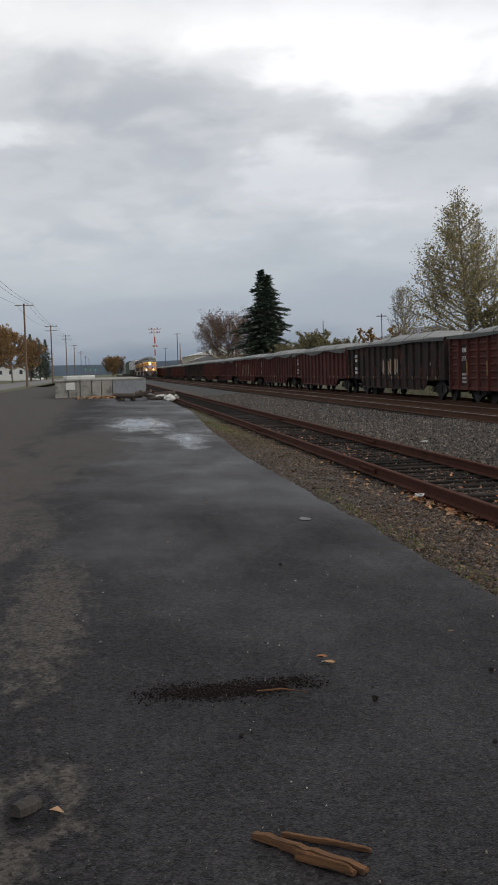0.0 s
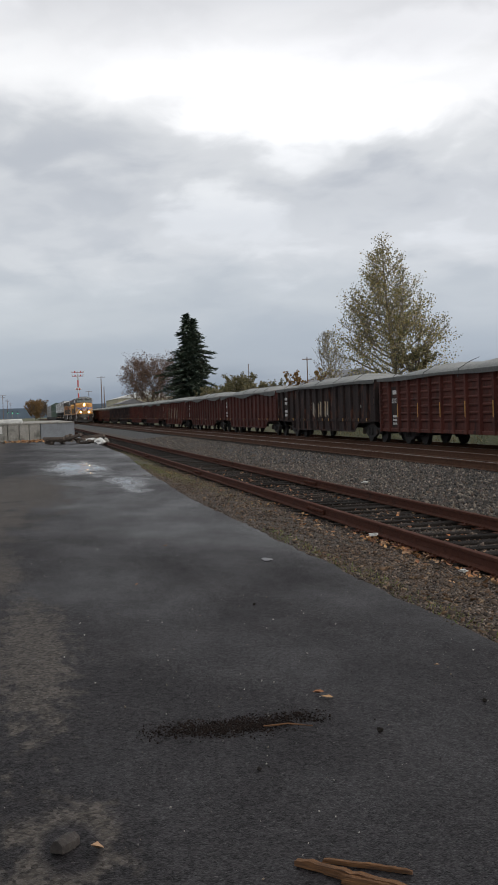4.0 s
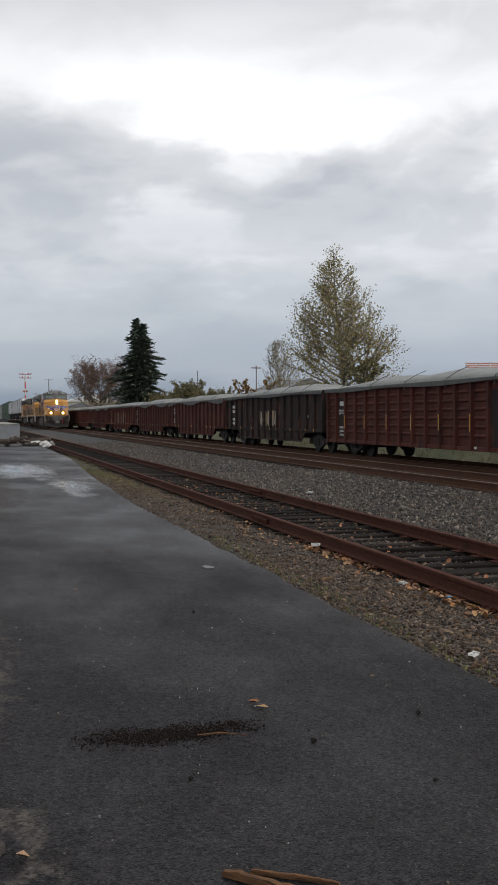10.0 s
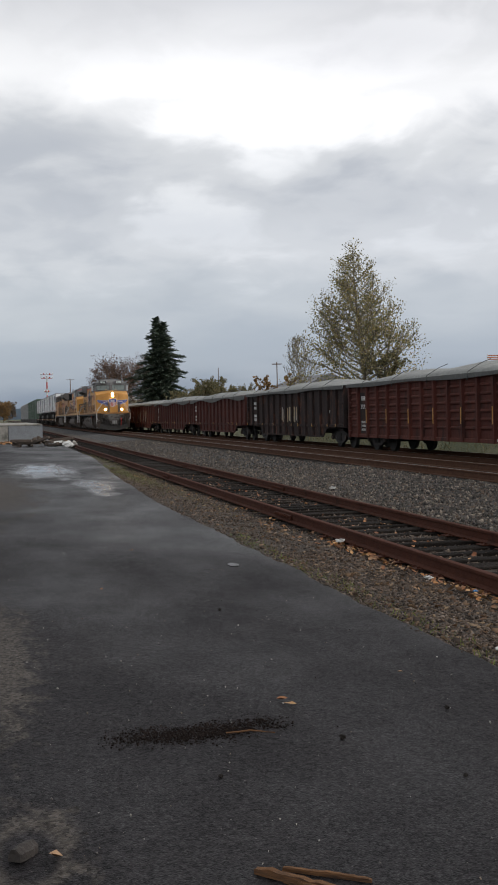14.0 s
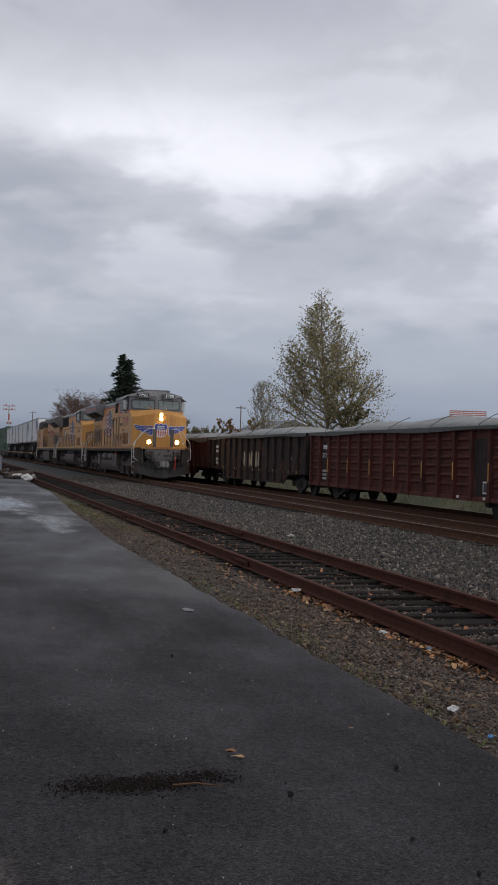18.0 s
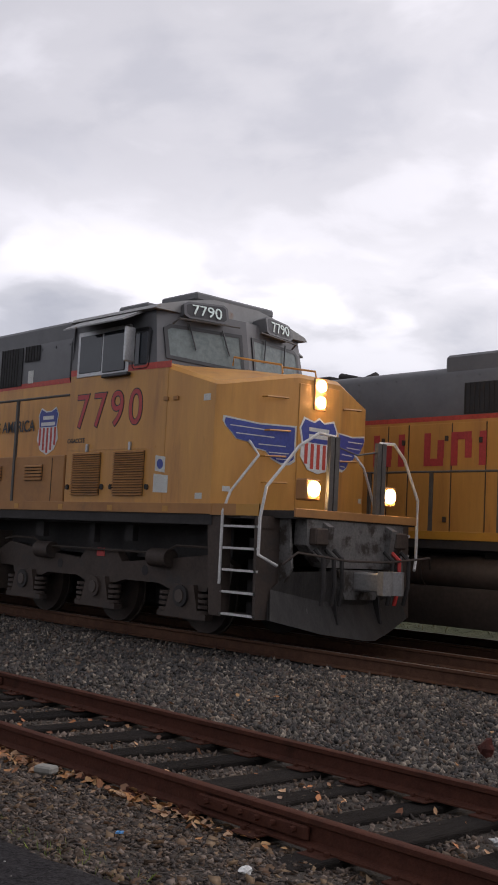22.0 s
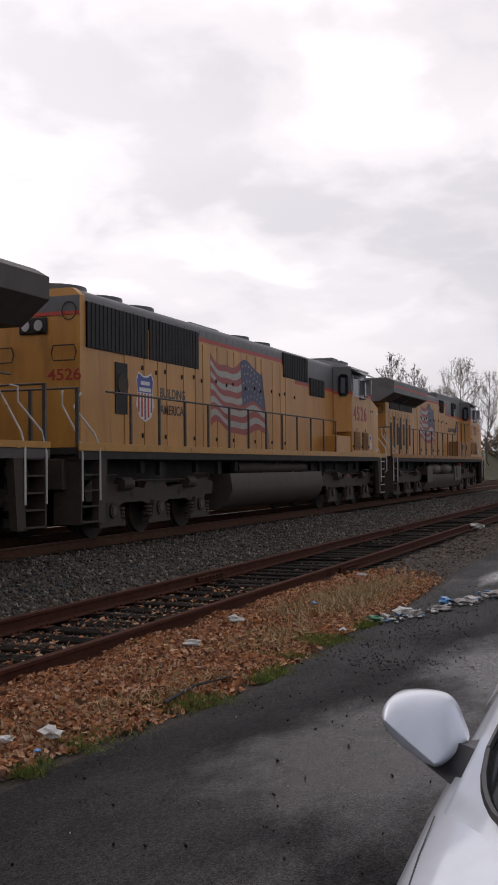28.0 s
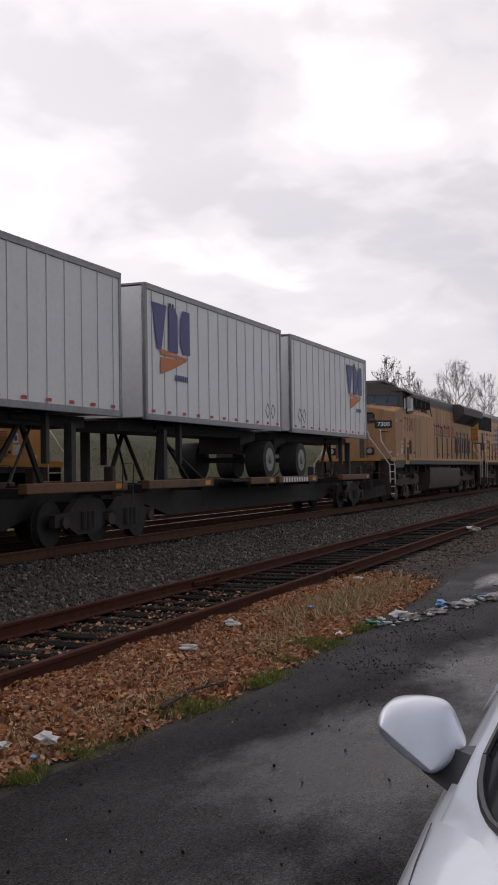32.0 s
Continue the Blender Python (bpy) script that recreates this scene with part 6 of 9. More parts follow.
            for x0, x1 in ((E + 1.6, -19.2 if old else -18.6), (-19.0 if old else -18.4, -16.3 if old else -15.9)):
                rd.add([(x0, s * 1.12, (3.8 if not old else 3.9) - dip), (x1, s * 1.12, (3.8 if not old else 3.9) - dip), (x1, s * 1.54, (4.0 if not old else 4.19) - dip * 0.85), (x0, s * 1.54, (4.0 if not old else 4.19) - dip * 0.85)], [(0, 1, 2, 3)])
                rd.v = [(a, b + s * 0.006, c - 0.008) for a, b, c in rd.v]
            part("radiator_core", rd, "grille", wo, smooth=0)
        part("exhaust_box", M().box(-10.55, -4.02, -hw + 0.03, hw - 0.03, ht - 0.2, ht + (0.19 if stacks else 0.24 if lit else 0.08), 0.05) if not old else M().box(-14.9, -13.9, -0.4, 0.4, ht, ht + 0.16, 0.02), GREY, root)
        if stacks:
            part("exhaust_stack", M().box(-14.8, -13.6, -0.45, 0.45, ht - 0.02, ht + 0.16, 0.02), "under_dark", root)
        hx = 0.0 if not old else 0.9
        hn = M()
        for k in (-0.16, 0.0, 0.16):
            hn.cyl((hx - 13.2, k, ht + 0.14), (hx - 13.55 - 0.1 * abs(k), k, ht + 0.16), 0.035, 0.1, 12)
        hn.cyl((hx - 13.1, 0, ht), (hx - 13.1, 0, ht + 0.14), 0.03)
        hn.cyl((hx - 13.2, 0.05, ht + 0.14), (hx - 12.9, 0.05, ht + 0.16), 0.04, 0.1, 12)
        part("air_horn", hn, "under_dark", root)
    else:
        for x in (-9.5, -11.2, -20.1, -18.6, -17.1):
            fan = part("roof_fan", M().cyl((x, 0, ht - 0.02), (x, 0, ht + 0.14), 0.62, n=24), "loco_grey", root)
            part("fan_guard", M().cyl((x, 0, ht + 0.14), (x, 0, ht + 0.16), 0.52, n=20), "grille", fan)
        part("exhaust_box", M().box(-14.6, -12.8, -0.45, 0.45, ht, ht + 0.14, 0.02), "loco_grey", root)
    # markings on the hood
    y = side * (hw + 0.02)
    if lit:
        side_text("BUILDING AMERICA", 0.272, "ink", root, -7.98, y, 2.95, side, "slogan", 0.004, 0.93)
        shield(root, -5.3, y - side * 0.016, 2.95, 0.62, side)
        flag(root, -14.6, -11.65, 2.38, 3.92, y, side)
        part("hood_zigzag", M().prism([(-8.66, 3.72), (-8.66, 3.8), (-8.42, 4.1), (-8.7, 4.1), (-8.7, 4.19), (-8.26, 4.19), (-8.54, 3.8), (-8.26, 3.8)], "y", y + side * 0.002, y + side * 0.006), "stripe_red", root)
    elif mural:
        m2 = -1 if side < 0 else 1
        for tx, zz in (("BUILDING", 2.84), ("AMERICA", 2.48)):
            side_text(tx, 0.29, "ink", root, -17.48, y, zz, side, "slogan", 0.004)
        shield(root, -18.2, y, 2.82, 0.8, side)
        flag(root, -14.7, -11.2, 2.25, 3.9, y, side)
    else:
        # two worn words on the hood, each sign as a pair of plain strokes
        for x1, x0, n in ((-9.3, -12.0, 5), (-12.64, -15.9, 7)):
            w = (x1 - x0) / n
            for k in range(n):
                xa, yy = x0 + k * w, y + side * 0.004
                wr = "worn_red" if old else "number_red"
                mk = part("worn_marking", M().box(xa + 0.05, xa + 0.18, min(y, yy), max(y, yy), 2.92, 3.5), wr, root)
                if k % 3 != 1:
                    part("marking_stroke", M().box(xa + 0.17, xa + w - 0.1, min(y, yy), max(y, yy), 3.37 if k % 2 else 2.92, 3.5 if k % 2 else 3.05), wr, mk)
                    part("marking_stroke", M().box(xa + w - 0.22, xa + w - 0.09, min(y, yy), max(y, yy), 3.05, 3.37), wr, mk)
    # rear end
    part("hood_end", M().prism([(-hw, 1.6), (-hw, ht - 0.14), (-hw + 0.16, ht), (hw - 0.16, ht), (hw, ht - 0.14), (hw, 1.6)], "x", E + 1.0, E + 1.2), Y, root)
    part("hood_end_band", M().box(E + 0.985, E + 1.0, -hw, hw, 4.2, ht - 0.15), GREY, root)
    part("hood_end_stripe", M().box(E + 0.98, E + 1.0, -hw, hw, 4.14, 4.2), "stripe_red" if not old else "stripe_worn", root)
    for s in (-1, 1):
        part("end_grab_iron", M().tube([(E + 0.93, s * 0.45, 3.62), (E + 0.93, s * 0.9, 3.62), (E + 0.93, s * 0.94, 3.5), (E + 0.93, s * 0.9, 3.34), (E + 0.93, s * 0.45, 3.34), (E + 0.93, s * 0.41, 3.48), (E + 0.93, s * 0.45, 3.62)], 0.014, 5), "under", root)
        ring = [(E + 0.95, s * 0.78 + 0.15 * math.cos(q * 0.5236), 4.2 + 0.15 * math.sin(q * 0.5236)) for q in range(13)]
        part("end_ring", M().tube(ring, 0.012, 5), "under_dark", root)
    if mural:
        lettering(number, 0.3, "number_red", root, Matrix.Translation((E + 0.994, -0.65, 2.98)) @ Euler((radians(90), 0, radians(-90)), "XYZ").to_matrix().to_4x4(), "end_number", 0.002, "CENTER", 0.004, 1.2)
    rl = part("rear_light_box", M().box(E + 0.94, E + 1.0, -0.3, 0.3, 3.85, 4.12, 0.02), "under_dark", root)
    for s in (-1, 1):
        part("rear_lamp", M().cyl((E + 0.94, s * 0.14, 3.98), (E + 0.91, s * 0.14, 3.98), 0.09, n=14), "alu", rl)
    for yy in (-1.45, -0.5, 0.5, 1.45):
        part("end_stanchion", M().box(E + 0.04, E + 0.09, yy - 0.03, yy + 0.03, 1.6, 2.75), "handrail_dark", root)
    part("end_handrail", M().tube([(E + 0.06, -1.45, 2.74), (E + 0.06, 1.45, 2.74)], 0.02), "handrail_dark", root)
    part("end_panel", M().box(E + 0.0, E + 0.25, -1.2, 1.2, 0.95, 1.5, 0.02), "under", root)
    for s in (-1, 1):
        end_steps(root, E + 0.1, 1, s, edge="under")
    coupler(root, E - 0.5, -1)
    # front platform, pilot, lamps: all of it reaches out ahead of the nose
    before = set(root.children_recursive)
    for s in (-1, 1):
        end_steps(root, -0.02, -1, s, rails=not old)
    part("front_platform", M().box(-0.42, 0.3, -1.2, 1.2, 1.62, 1.72), "under_dark", root)
    part("platform_stripe", M().box(0.3, 0.33, -1.2, 1.2, 1.64, 1.75, 0.004), "yellow_grimy" if lit else "stripe_yellow", root)
    for s in (-1, 1):
        part("platform_stripe", M().box(-0.42, 0.0, min(s * 1.5, s * 1.53), max(s * 1.5, s * 1.53), 1.63, 1.78, 0.004), "stripe_yellow", root)
    part("anticlimber", M().prism([(-0.95, 1.62), (-0.95, 1.3), (-0.6, 1.02), (0.6, 1.02), (0.95, 1.3), (0.95, 1.62)], "x", 0.08, 0.3), "pilot_grey" if lit else "under", root)
    for s in (-1, 1):
        part("pilot_bracket", M().prism([(0.3, 1.6), (0.42, 1.54), (0.36, 1.1), (0.3, 1.02)], "y", s * 0.62 - 0.05, s * 0.62 + 0.05), "pilot_grey" if lit else "under", root)
        part("hose_manifold", M().box(0.28, 0.42, min(s * 0.66, s * 0.9), max(s * 0.66, s * 0.9), 1.3, 1.52, 0.02), "under", root)
        part("pilot_cheek", M().prism([(-0.3, 1.62), (0.12, 1.62), (0.2, 1.0), (0.05, 0.75), (-0.3, 0.75)], "y", s * 1.08 - 0.02, s * 1.08 + 0.02), "pilot_grey" if lit else "under", root)
        part("plow_gusset", M().prism([(0.1, 0.95), (0.3, 0.9), (0.42, 0.3), (0.1, 0.4)], "y", s * 0.42 - 0.015, s * 0.42 + 0.015), "under_dark", root)
    part("drawgear_pocket", M().prism([(-0.45, 1.0), (-0.3, 0.62), (0.3, 0.62), (0.45, 1.0)], "x", 0.05, 0.4), "pilot_grey", root)
    plow = M()
    plow.loft([[(x - d, y * 1.3, z) for y, x, z in row] for d, row in ((0.0, [(-0.8, 0.14, 0.95), (-0.5, 0.25, 0.97), (-0.08, 0.38, 0.98), (0.08, 0.38, 0.98), (0.5, 0.25, 0.97), (0.8, 0.14, 0.95)]), (0.0, [(-0.97, 0.0, 0.72), (-0.5, 0.2, 0.6), (-0.08, 0.36, 0.55), (0.08, 0.36, 0.55), (0.5, 0.2, 0.6), (0.97, 0.0, 0.72)]), (0.0, [(-1.03, 0.1, 0.34), (-0.5, 0.36, 0.18), (-0.07, 0.6, 0.11), (0.07, 0.6, 0.11), (0.5, 0.36, 0.18), (1.03, 0.1, 0.34)]), (0.05, [(-1.03, 0.1, 0.34), (-0.5, 0.36, 0.18), (-0.07, 0.6, 0.11), (0.07, 0.6, 0.11), (0.5, 0.36, 0.18), (1.03, 0.1, 0.34)]), (0.05, [(-0.97, 0.0, 0.72), (-0.5, 0.2, 0.6), (-0.08, 0.36, 0.55), (0.08, 0.36, 0.55), (0.5, 0.2, 0.6), (0.97, 0.0, 0.72)]))], False, False)
    part("pilot_plow", plow, "plow_steel", root, "scraped dark steel plough", smooth=20)
    coupler(root, 1.0, 1, mat="steel_grey")
    for k, yy in enumerate((-0.85, -0.65, -0.5, 0.5, 0.65, 0.85)):
        part("brake_hose", M().tube([(0.36, yy, 1.25), (0.5, yy, 1.15), (0.52, yy * 0.97, 0.8), (0.46, yy * 0.95, 0.55)], 0.03, 7), "under_dark" if k != 4 or not lit else "red_hose", root)
    part("uncoupling_lever", M().tube([(0.4, -1.45, 1.05), (0.5, -1.3, 1.2), (0.52, -0.4, 1.12), (0.52, 0.4, 1.12), (0.5, 1.3, 1.2), (0.4, 1.45, 1.05)], 0.016), "under", root)
    for s in (-1, 1):
        bx = part("ditch_light_box", M().box(0.0, 0.2, s * 0.76 - 0.14, s * 0.76 + 0.14, 1.87, 2.15, 0.02), "under" if not lit else "yellow_grimy", root)
        part("ditch_light", M().cyl((0.2, s * 0.76, 2.02), (0.225, s * 0.76, 2.02), 0.095, n=20), "ditch_light" if lit else "alu", bx)
        for yy in (0.42, 0.52):
            part("gate_post", M().box(0.22, 0.28, s * yy - 0.04, s * yy + 0.04, 1.58, 2.72), "handrail_dark", root)
        if old:
            continue
        part("front_grab_rail", M().tube([(0.25, s * 0.45, 2.72), (0.25, s * 0.75, 2.74), (0.2, s * 1.05, 2.55), (0.1, s * 1.5, 2.0), (0.06, s * 1.55, 1.6), (0.06, s * 1.55, 1.15), (0.2, s * 1.35, 1.02)], 0.022), "handrail", root, "white-painted grab rail")
    part("gate_chain", M().tube([(0.25, -0.42, 2.6), (0.25, 0, 2.52), (0.25, 0.42, 2.6)], 0.012), "handrail_dark", root)
    for ob in set(root.children_recursive) - before:
        for v in ob.data.vertices:
            v.co.x += 0.48
    part("nose_deck", M().box(-0.45, 0.1, -1.48, 1.48, 1.6, 1.7), "under_dark", root)
    for s in (-1, 1):
        part("nose_sill", M().box(-0.45, 0.48, min(s * 1.49, s * 1.52), max(s * 1.49, s * 1.52), 1.63, 1.78), "stripe_yellow" if not lit else "yellow_grimy", root)
    for s in (-1, 1):
        gi = M().tube([(-1.3, s * 0.5, 3.82), (-1.28, s * 0.5, 3.93), (-0.45, s * 0.34, 3.79), (-0.42, s * 0.34, 3.68)], 0.014, 5)
        part("nose_top_rail", gi, Y, root, "thin bent grab rail over the nose")
    hb = part("headlight_box", M().box(-0.02, 0.012, -0.125, 0.125, 3.16, 3.61, 0.01), "under_dark" if not lit else "yellow_grimy", root)
    for z in (3.5, 3.27):
        part("headlight", M().cyl((0.02, 0, z), (0.035, 0, z), 0.08, n=20), "headlight" if lit else "alu", hb)
    # tanks and trucks
    if ge and not old:
        tk = M().prism([(-1.38, 0.62), (-1.2, 0.3), (1.2, 0.3), (1.38, 0.62), (1.38, 0.92), (-1.38, 0.92)], "x", -14.95, -6.3)
        part("fuel_tank", tk, "tank", root)
        for x0, x1 in ((-14.95, -13.85), (-8.4, -6.5)):
            part("tank_end_box", M().prism([(-1.42, 0.6), (-1.42, 1.3), (1.42, 1.3), (1.42, 0.6)], "x", x0, x1), "tank", root)
        for s in (-1, 1):
            for x0, x1 in ((-13.6, -11.4), (-11.0, -8.7)):
                rs = M().loft([[(x, s * 1.12 + r * math.cos(a), 1.15 + r * math.sin(a)) for a in [2 * math.pi * q / 20 for q in range(20)]] for x, r in ((x0, 0.12), (x0 + 0.08, 0.22), (x0 + 0.2, 0.265), (x1 - 0.2, 0.265), (x1 - 0.08, 0.22), (x1, 0.12))])
                ro = part("air_reservoir", rs, "tank", root)
                for x in (x0 + 0.4, x1 - 0.4):
                    part("tank_strap", M().cyl((x - 0.03, s * 1.12, 1.15), (x + 0.03, s * 1.12, 1.15), 0.275, n=20), "under", ro)
            part("fuel_gauge", M().box(-7.85, -7.72, min(s * 1.42, s * 1.44), max(s * 1.42, s * 1.44), 0.75, 1.22), "under_dark", root)
            part("filler_cap", M().cyl((-6.85, s * 1.36, 1.36), (-6.85, s * 1.44, 1.36), 0.09, n=14), "red_hose", root)
    else:
        prof = [(-1.42, 0.75), (-1.32, 0.42), (-1.0, 0.3), (1.0, 0.3), (1.32, 0.42), (1.42, 0.75), (1.42, 1.33), (-1.42, 1.33)] if old else [(-1.3, 0.5), (-1.0, 0.3), (1.0, 0.3), (1.3, 0.5), (1.42, 0.8), (1.36, 1.18), (-1.36, 1.18), (-1.42, 0.8)]
        part("fuel_tank", M().prism(prof, "x", -14.4 if not old else -15.5, -7.0 if not old else -7.6), "tank", root)
        for s in (-1, 1):
            part("air_reservoir", M().cyl((-13.6, s * 1.15, 1.32), (-8.2, s * 1.15, 1.32), 0.14, n=16), "under", root)
    loco_truck(root, -3.35, (-5.4, -3.35, -1.28))
    loco_truck(root, E + 3.8, (E + 1.75, E + 3.8, E + 5.9))
    raise_roof(root, roof)
    if lit:            # flanks of cab and hood stand a little taller than the nose
        for ob in root.children_recursive:
            tr = ob.matrix_basis.translation
            if tr.length > 0.01:
                if tr.z > 2.4 and tr.x < -1.9 and ob.parent == root:
                    ob.matrix_basis = Matrix.Translation((0, 0, 0.055)) @ ob.matrix_basis
            elif ob.data.users == 1 and (ob.parent == root or ob.parent.matrix_basis.translation.length < 0.01):
                for v in ob.data.vertices:
                    v.co.z += 0.055 * min(1.0, max(0.0, (v.co.z - 1.8) / 0.4)) * min(1.0, max(0.0, (-1.5 - v.co.x) / 0.4)) * min(1.0, max(0.0, (4.7 - v.co.z) / 0.1))
    if squat != 1.0:   # a lower-built body over the same frame
        for ob in root.children_recursive:
            if ob.matrix_basis.translation.z > 1.62:
                ob.matrix_basis = Matrix.Translation((0, 0, (ob.matrix_basis.translation.z - 1.62) * (squat - 1))) @ ob.matrix_basis
            elif ob.matrix_basis.translation.z == 0 and ob.data.users == 1:
                for v in ob.data.vertices:
                    v.co.z += max(0.0, v.co.z - 1.62) * (squat - 1)
    return root


# ---- freight cars ----
def freight_truck(root, xc):
    for x in (xc - 0.88, xc + 0.88):
        m = M().cyl((x, -1.05, 0.42), (x, 1.05, 0.42), 0.08, n=8)
        ax = part("axle", m, "under_dark", root)
        for s in (-1, 1):
            w = M().cyl((x, s * 0.69, 0.42), (x, s * 0.80, 0.42), 0.42, n=22)
            w.cyl((x, s * 0.665, 0.42), (x, s * 0.69, 0.42), 0.45, n=22)
            part("wheel", w, "under_dark", ax)
    for s in (-1, 1):
        y0, y1 = s * 0.95, s * 1.07
        pts = [(xc - 1.15, 0.58), (xc - 0.7, 0.62), (xc - 0.3, 0.86), (xc + 0.3, 0.86), (xc + 0.7, 0.62), (xc + 1.15, 0.58), (xc + 1.15, 0.36), (xc + 0.7, 0.36), (xc + 0.35, 0.2), (xc - 0.35, 0.2), (xc - 0.7, 0.36), (xc - 1.15, 0.36)]
        sf = part("side_frame", M().prism(pts, "y", min(y0, y1), max(y0, y1)), "under_dark", root)
        for k in (-0.17, 0.0, 0.17):
            part("spring", M().cyl((xc + k, s * 1.08, 0.3), (xc + k, s * 1.08, 0.62), 0.07, n=10), "under_dark", sf)
        for k in (-0.88, 0.88):
            part("bearing_cap", M().cyl((xc + k, s * 1.06, 0.44), (xc + k, s * 1.14, 0.44), 0.11, n=12), "under", sf)
    part("bolster", M().box(xc - 0.2, xc + 0.2, -1.0, 1.0, 0.55, 0.8), "under_dark", root)


def gondola(style, seed):
    """A covered scrap gondola, local x along it from its middle, z from the rail top."""
    mat = {"ribbed": "gon_red", "posts": "gon_dark", "plain": "gon_brown", "rust": "gon_red"}[style]
    lab = {"ribbed": "rust-red gondola car with pressed side panels under a grey tarp", "posts": "blackened gondola car with side posts under a grey tarp", "plain": "dark brown gondola car with side posts under a sagging tarp", "rust": "rust-brown gondola car with side posts under a grey tarp"}[style]
    root = empty("gondola_car", lab, "freight car", group="standing gondola cars")
    L, H0, H1 = 8.45, 0.42, 2.53
    part("floor", M().box(-L, L, -1.4, 1.4, 0.95, 1.05), "under_dark", root)
    part("centre_sill", M().box(-L - 0.2, L + 0.2, -0.3, 0.3, 0.6, 0.95), "under_dark", root)
    r = random.Random(seed)
    for s in (-1, 1):
        y = s * 1.42
        a, b = min(y, y + s * 0.03), max(y, y + s * 0.03)
        # fish-belly lower edge
        side_poly = [(-L, 0.85), (-L + 2.6, 0.8), (-L + 3.2, H0), (L - 3.2, H0), (L - 2.6, 0.8), (L, 0.85), (L, H1), (-L, H1)] if style != "ribbed" else [(-L, 0.5), (L, 0.5), (L, H1), (-L, H1)]
        part("side_sheet", M().prism(side_poly, "y", a, b), mat, root)
        part("top_chord", M().box(-L, L, min(y - s * 0.02, y + s * 0.12), max(y - s * 0.02, y + s * 0.12), H1 - 0.12, H1 + 0.02, 0.015), mat, root)
        part("side_sill", M().box(-L, L, min(y, y + s * 0.08), max(y, y + s * 0.08), (0.5 if style == "ribbed" else 0.86), (0.62 if style == "ribbed" else 0.98), 0.01), mat, root)
        n = 16 if style == "ribbed" else 15
        w = 2 * L / n
        lo = 0.5
        for k in range(n + 1):
            x = -L + k * w
            x = min(max(x, -L + 0.07), L - 0.07)
            z0 = lo if style == "ribbed" else (0.5 if abs(x) < L - 3 else 0.86)
            part("side_post", M().prism([(x - 0.11, y), (x - 0.07, y + s * 0.13), (x + 0.07, y + s * 0.13), (x + 0.11, y)], "z", z0, H1 - 0.1), mat, root)
            if style == "ribbed" and 0 < k < n and k % 2 == 0:
                part("reflector", M().box(x - 0.025, x + 0.025, min(y + s * 0.13, y + s * 0.136), max(y + s * 0.13, y + s * 0.136), 1.05, 1.55), "reflector", root, "yellow reflective strip")
            if style == "ribbed" and k < n and k not in (1, n - 3):
                for q in range(6):
                    z = 0.86 + q * 0.252
                    part("pressed_rib", M().prism([(y + s * 0.02, z), (y + s * 0.085, z + 0.05), (y + s * 0.085, z + 0.09), (y + s * 0.02, z + 0.13)], "x", x + 0.17, x + w - 0.17), mat, root)
            if style != "ribbed" and r.random() < 0.45:
                part("reflector", M().box(x - 0.03, x + 0.03, min(y + s * 0.13, y + s * 0.136), max(y + s * 0.13, y + s * 0.136), 0.88, 1.0), "reflector", root)
        # car markings as blocks, and placards
        x0 = -L + w + 0.24 if style == "ribbed" else -L + 1.5 * w - 0.42
        yy = y + s * 0.034 if style == "ribbed" else y + s * 0.135
        if s < 0:
            if style == "ribbed":
                part("marking_panel", M().box(x0 - 0.12, x0 + 0.72, min(y, y + s * 0.034), max(y, y + s * 0.034), 0.66, 2.2), "gon_dark", root)
                bars_text(root, "white_paint", x0 + 0.05, x0 + 0.6, yy, 1.9, 2.06, 4, s, "car_marking", 0.25)
                side_text("37173", 0.24, "white_paint", root, x0 - 0.06, yy, 1.58, s, "car_number", 0.003)
                for q in range(3):
                    bars_text(root, "white_paint", x0 + 0.02, x0 + 0.6, yy, 0.76 + q * 0.14, 0.84 + q * 0.14, 5, s, "car_marking", 0.4)
                xr = L - 2.9 * w
                part("patch_panel", M().box(xr - 0.1, xr + w - 0.1, min(y, y + s * 0.06), max(y, y + s * 0.06), 0.66, 2.2), "gon_dark", root)
                fr = part("placard", M().box(xr + 0.55, xr + 0.9, min(y + s * 0.06, y + s * 0.068), max(y + s * 0.06, y + s * 0.068), 0.72, 1.05), "white_paint", root)
                part("placard_face", M().box(xr + 0.59, xr + 0.86, min(y + s * 0.068, y + s * 0.072), max(y + s * 0.068, y + s * 0.072), 0.76, 1.01), "ink", fr)
                xd = xr + 1.75
                dp = part("diamond_placard", M().prism([(xd, 0.72), (xd + 0.16, 0.93), (xd, 1.14), (xd - 0.16, 0.93)], "y", min(y, y + s * 0.135), max(y, y + s * 0.135)), "decal_white", root, "white diamond placard")
                part("placard_face", M().prism([(xd, 0.78), (xd + 0.11, 0.93), (xd, 1.08), (xd - 0.11, 0.93)], "y", min(y + s * 0.13, y + s * 0.14), max(y + s * 0.13, y + s * 0.14)), "grey_box", dp)
                for q in (-0.4, 0.25, 0.6):
                    part("small_label", M().box(xr + q * 2.4, xr + q * 2.4 + 0.13, min(y + s * 0.06, y + s * 0.09), max(y + s * 0.06, y + s * 0.09), 0.56, 0.63), "white_paint", root)
            else:
                for q, nn in ((1.95, 3), (1.72, 4), (1.3, 3), (1.1, 2)):
                    bars_text(root, "white_paint", x0, x0 + 0.55, y + s * 0.034, q, q + 0.14, nn, s, "car_marking", 0.25)
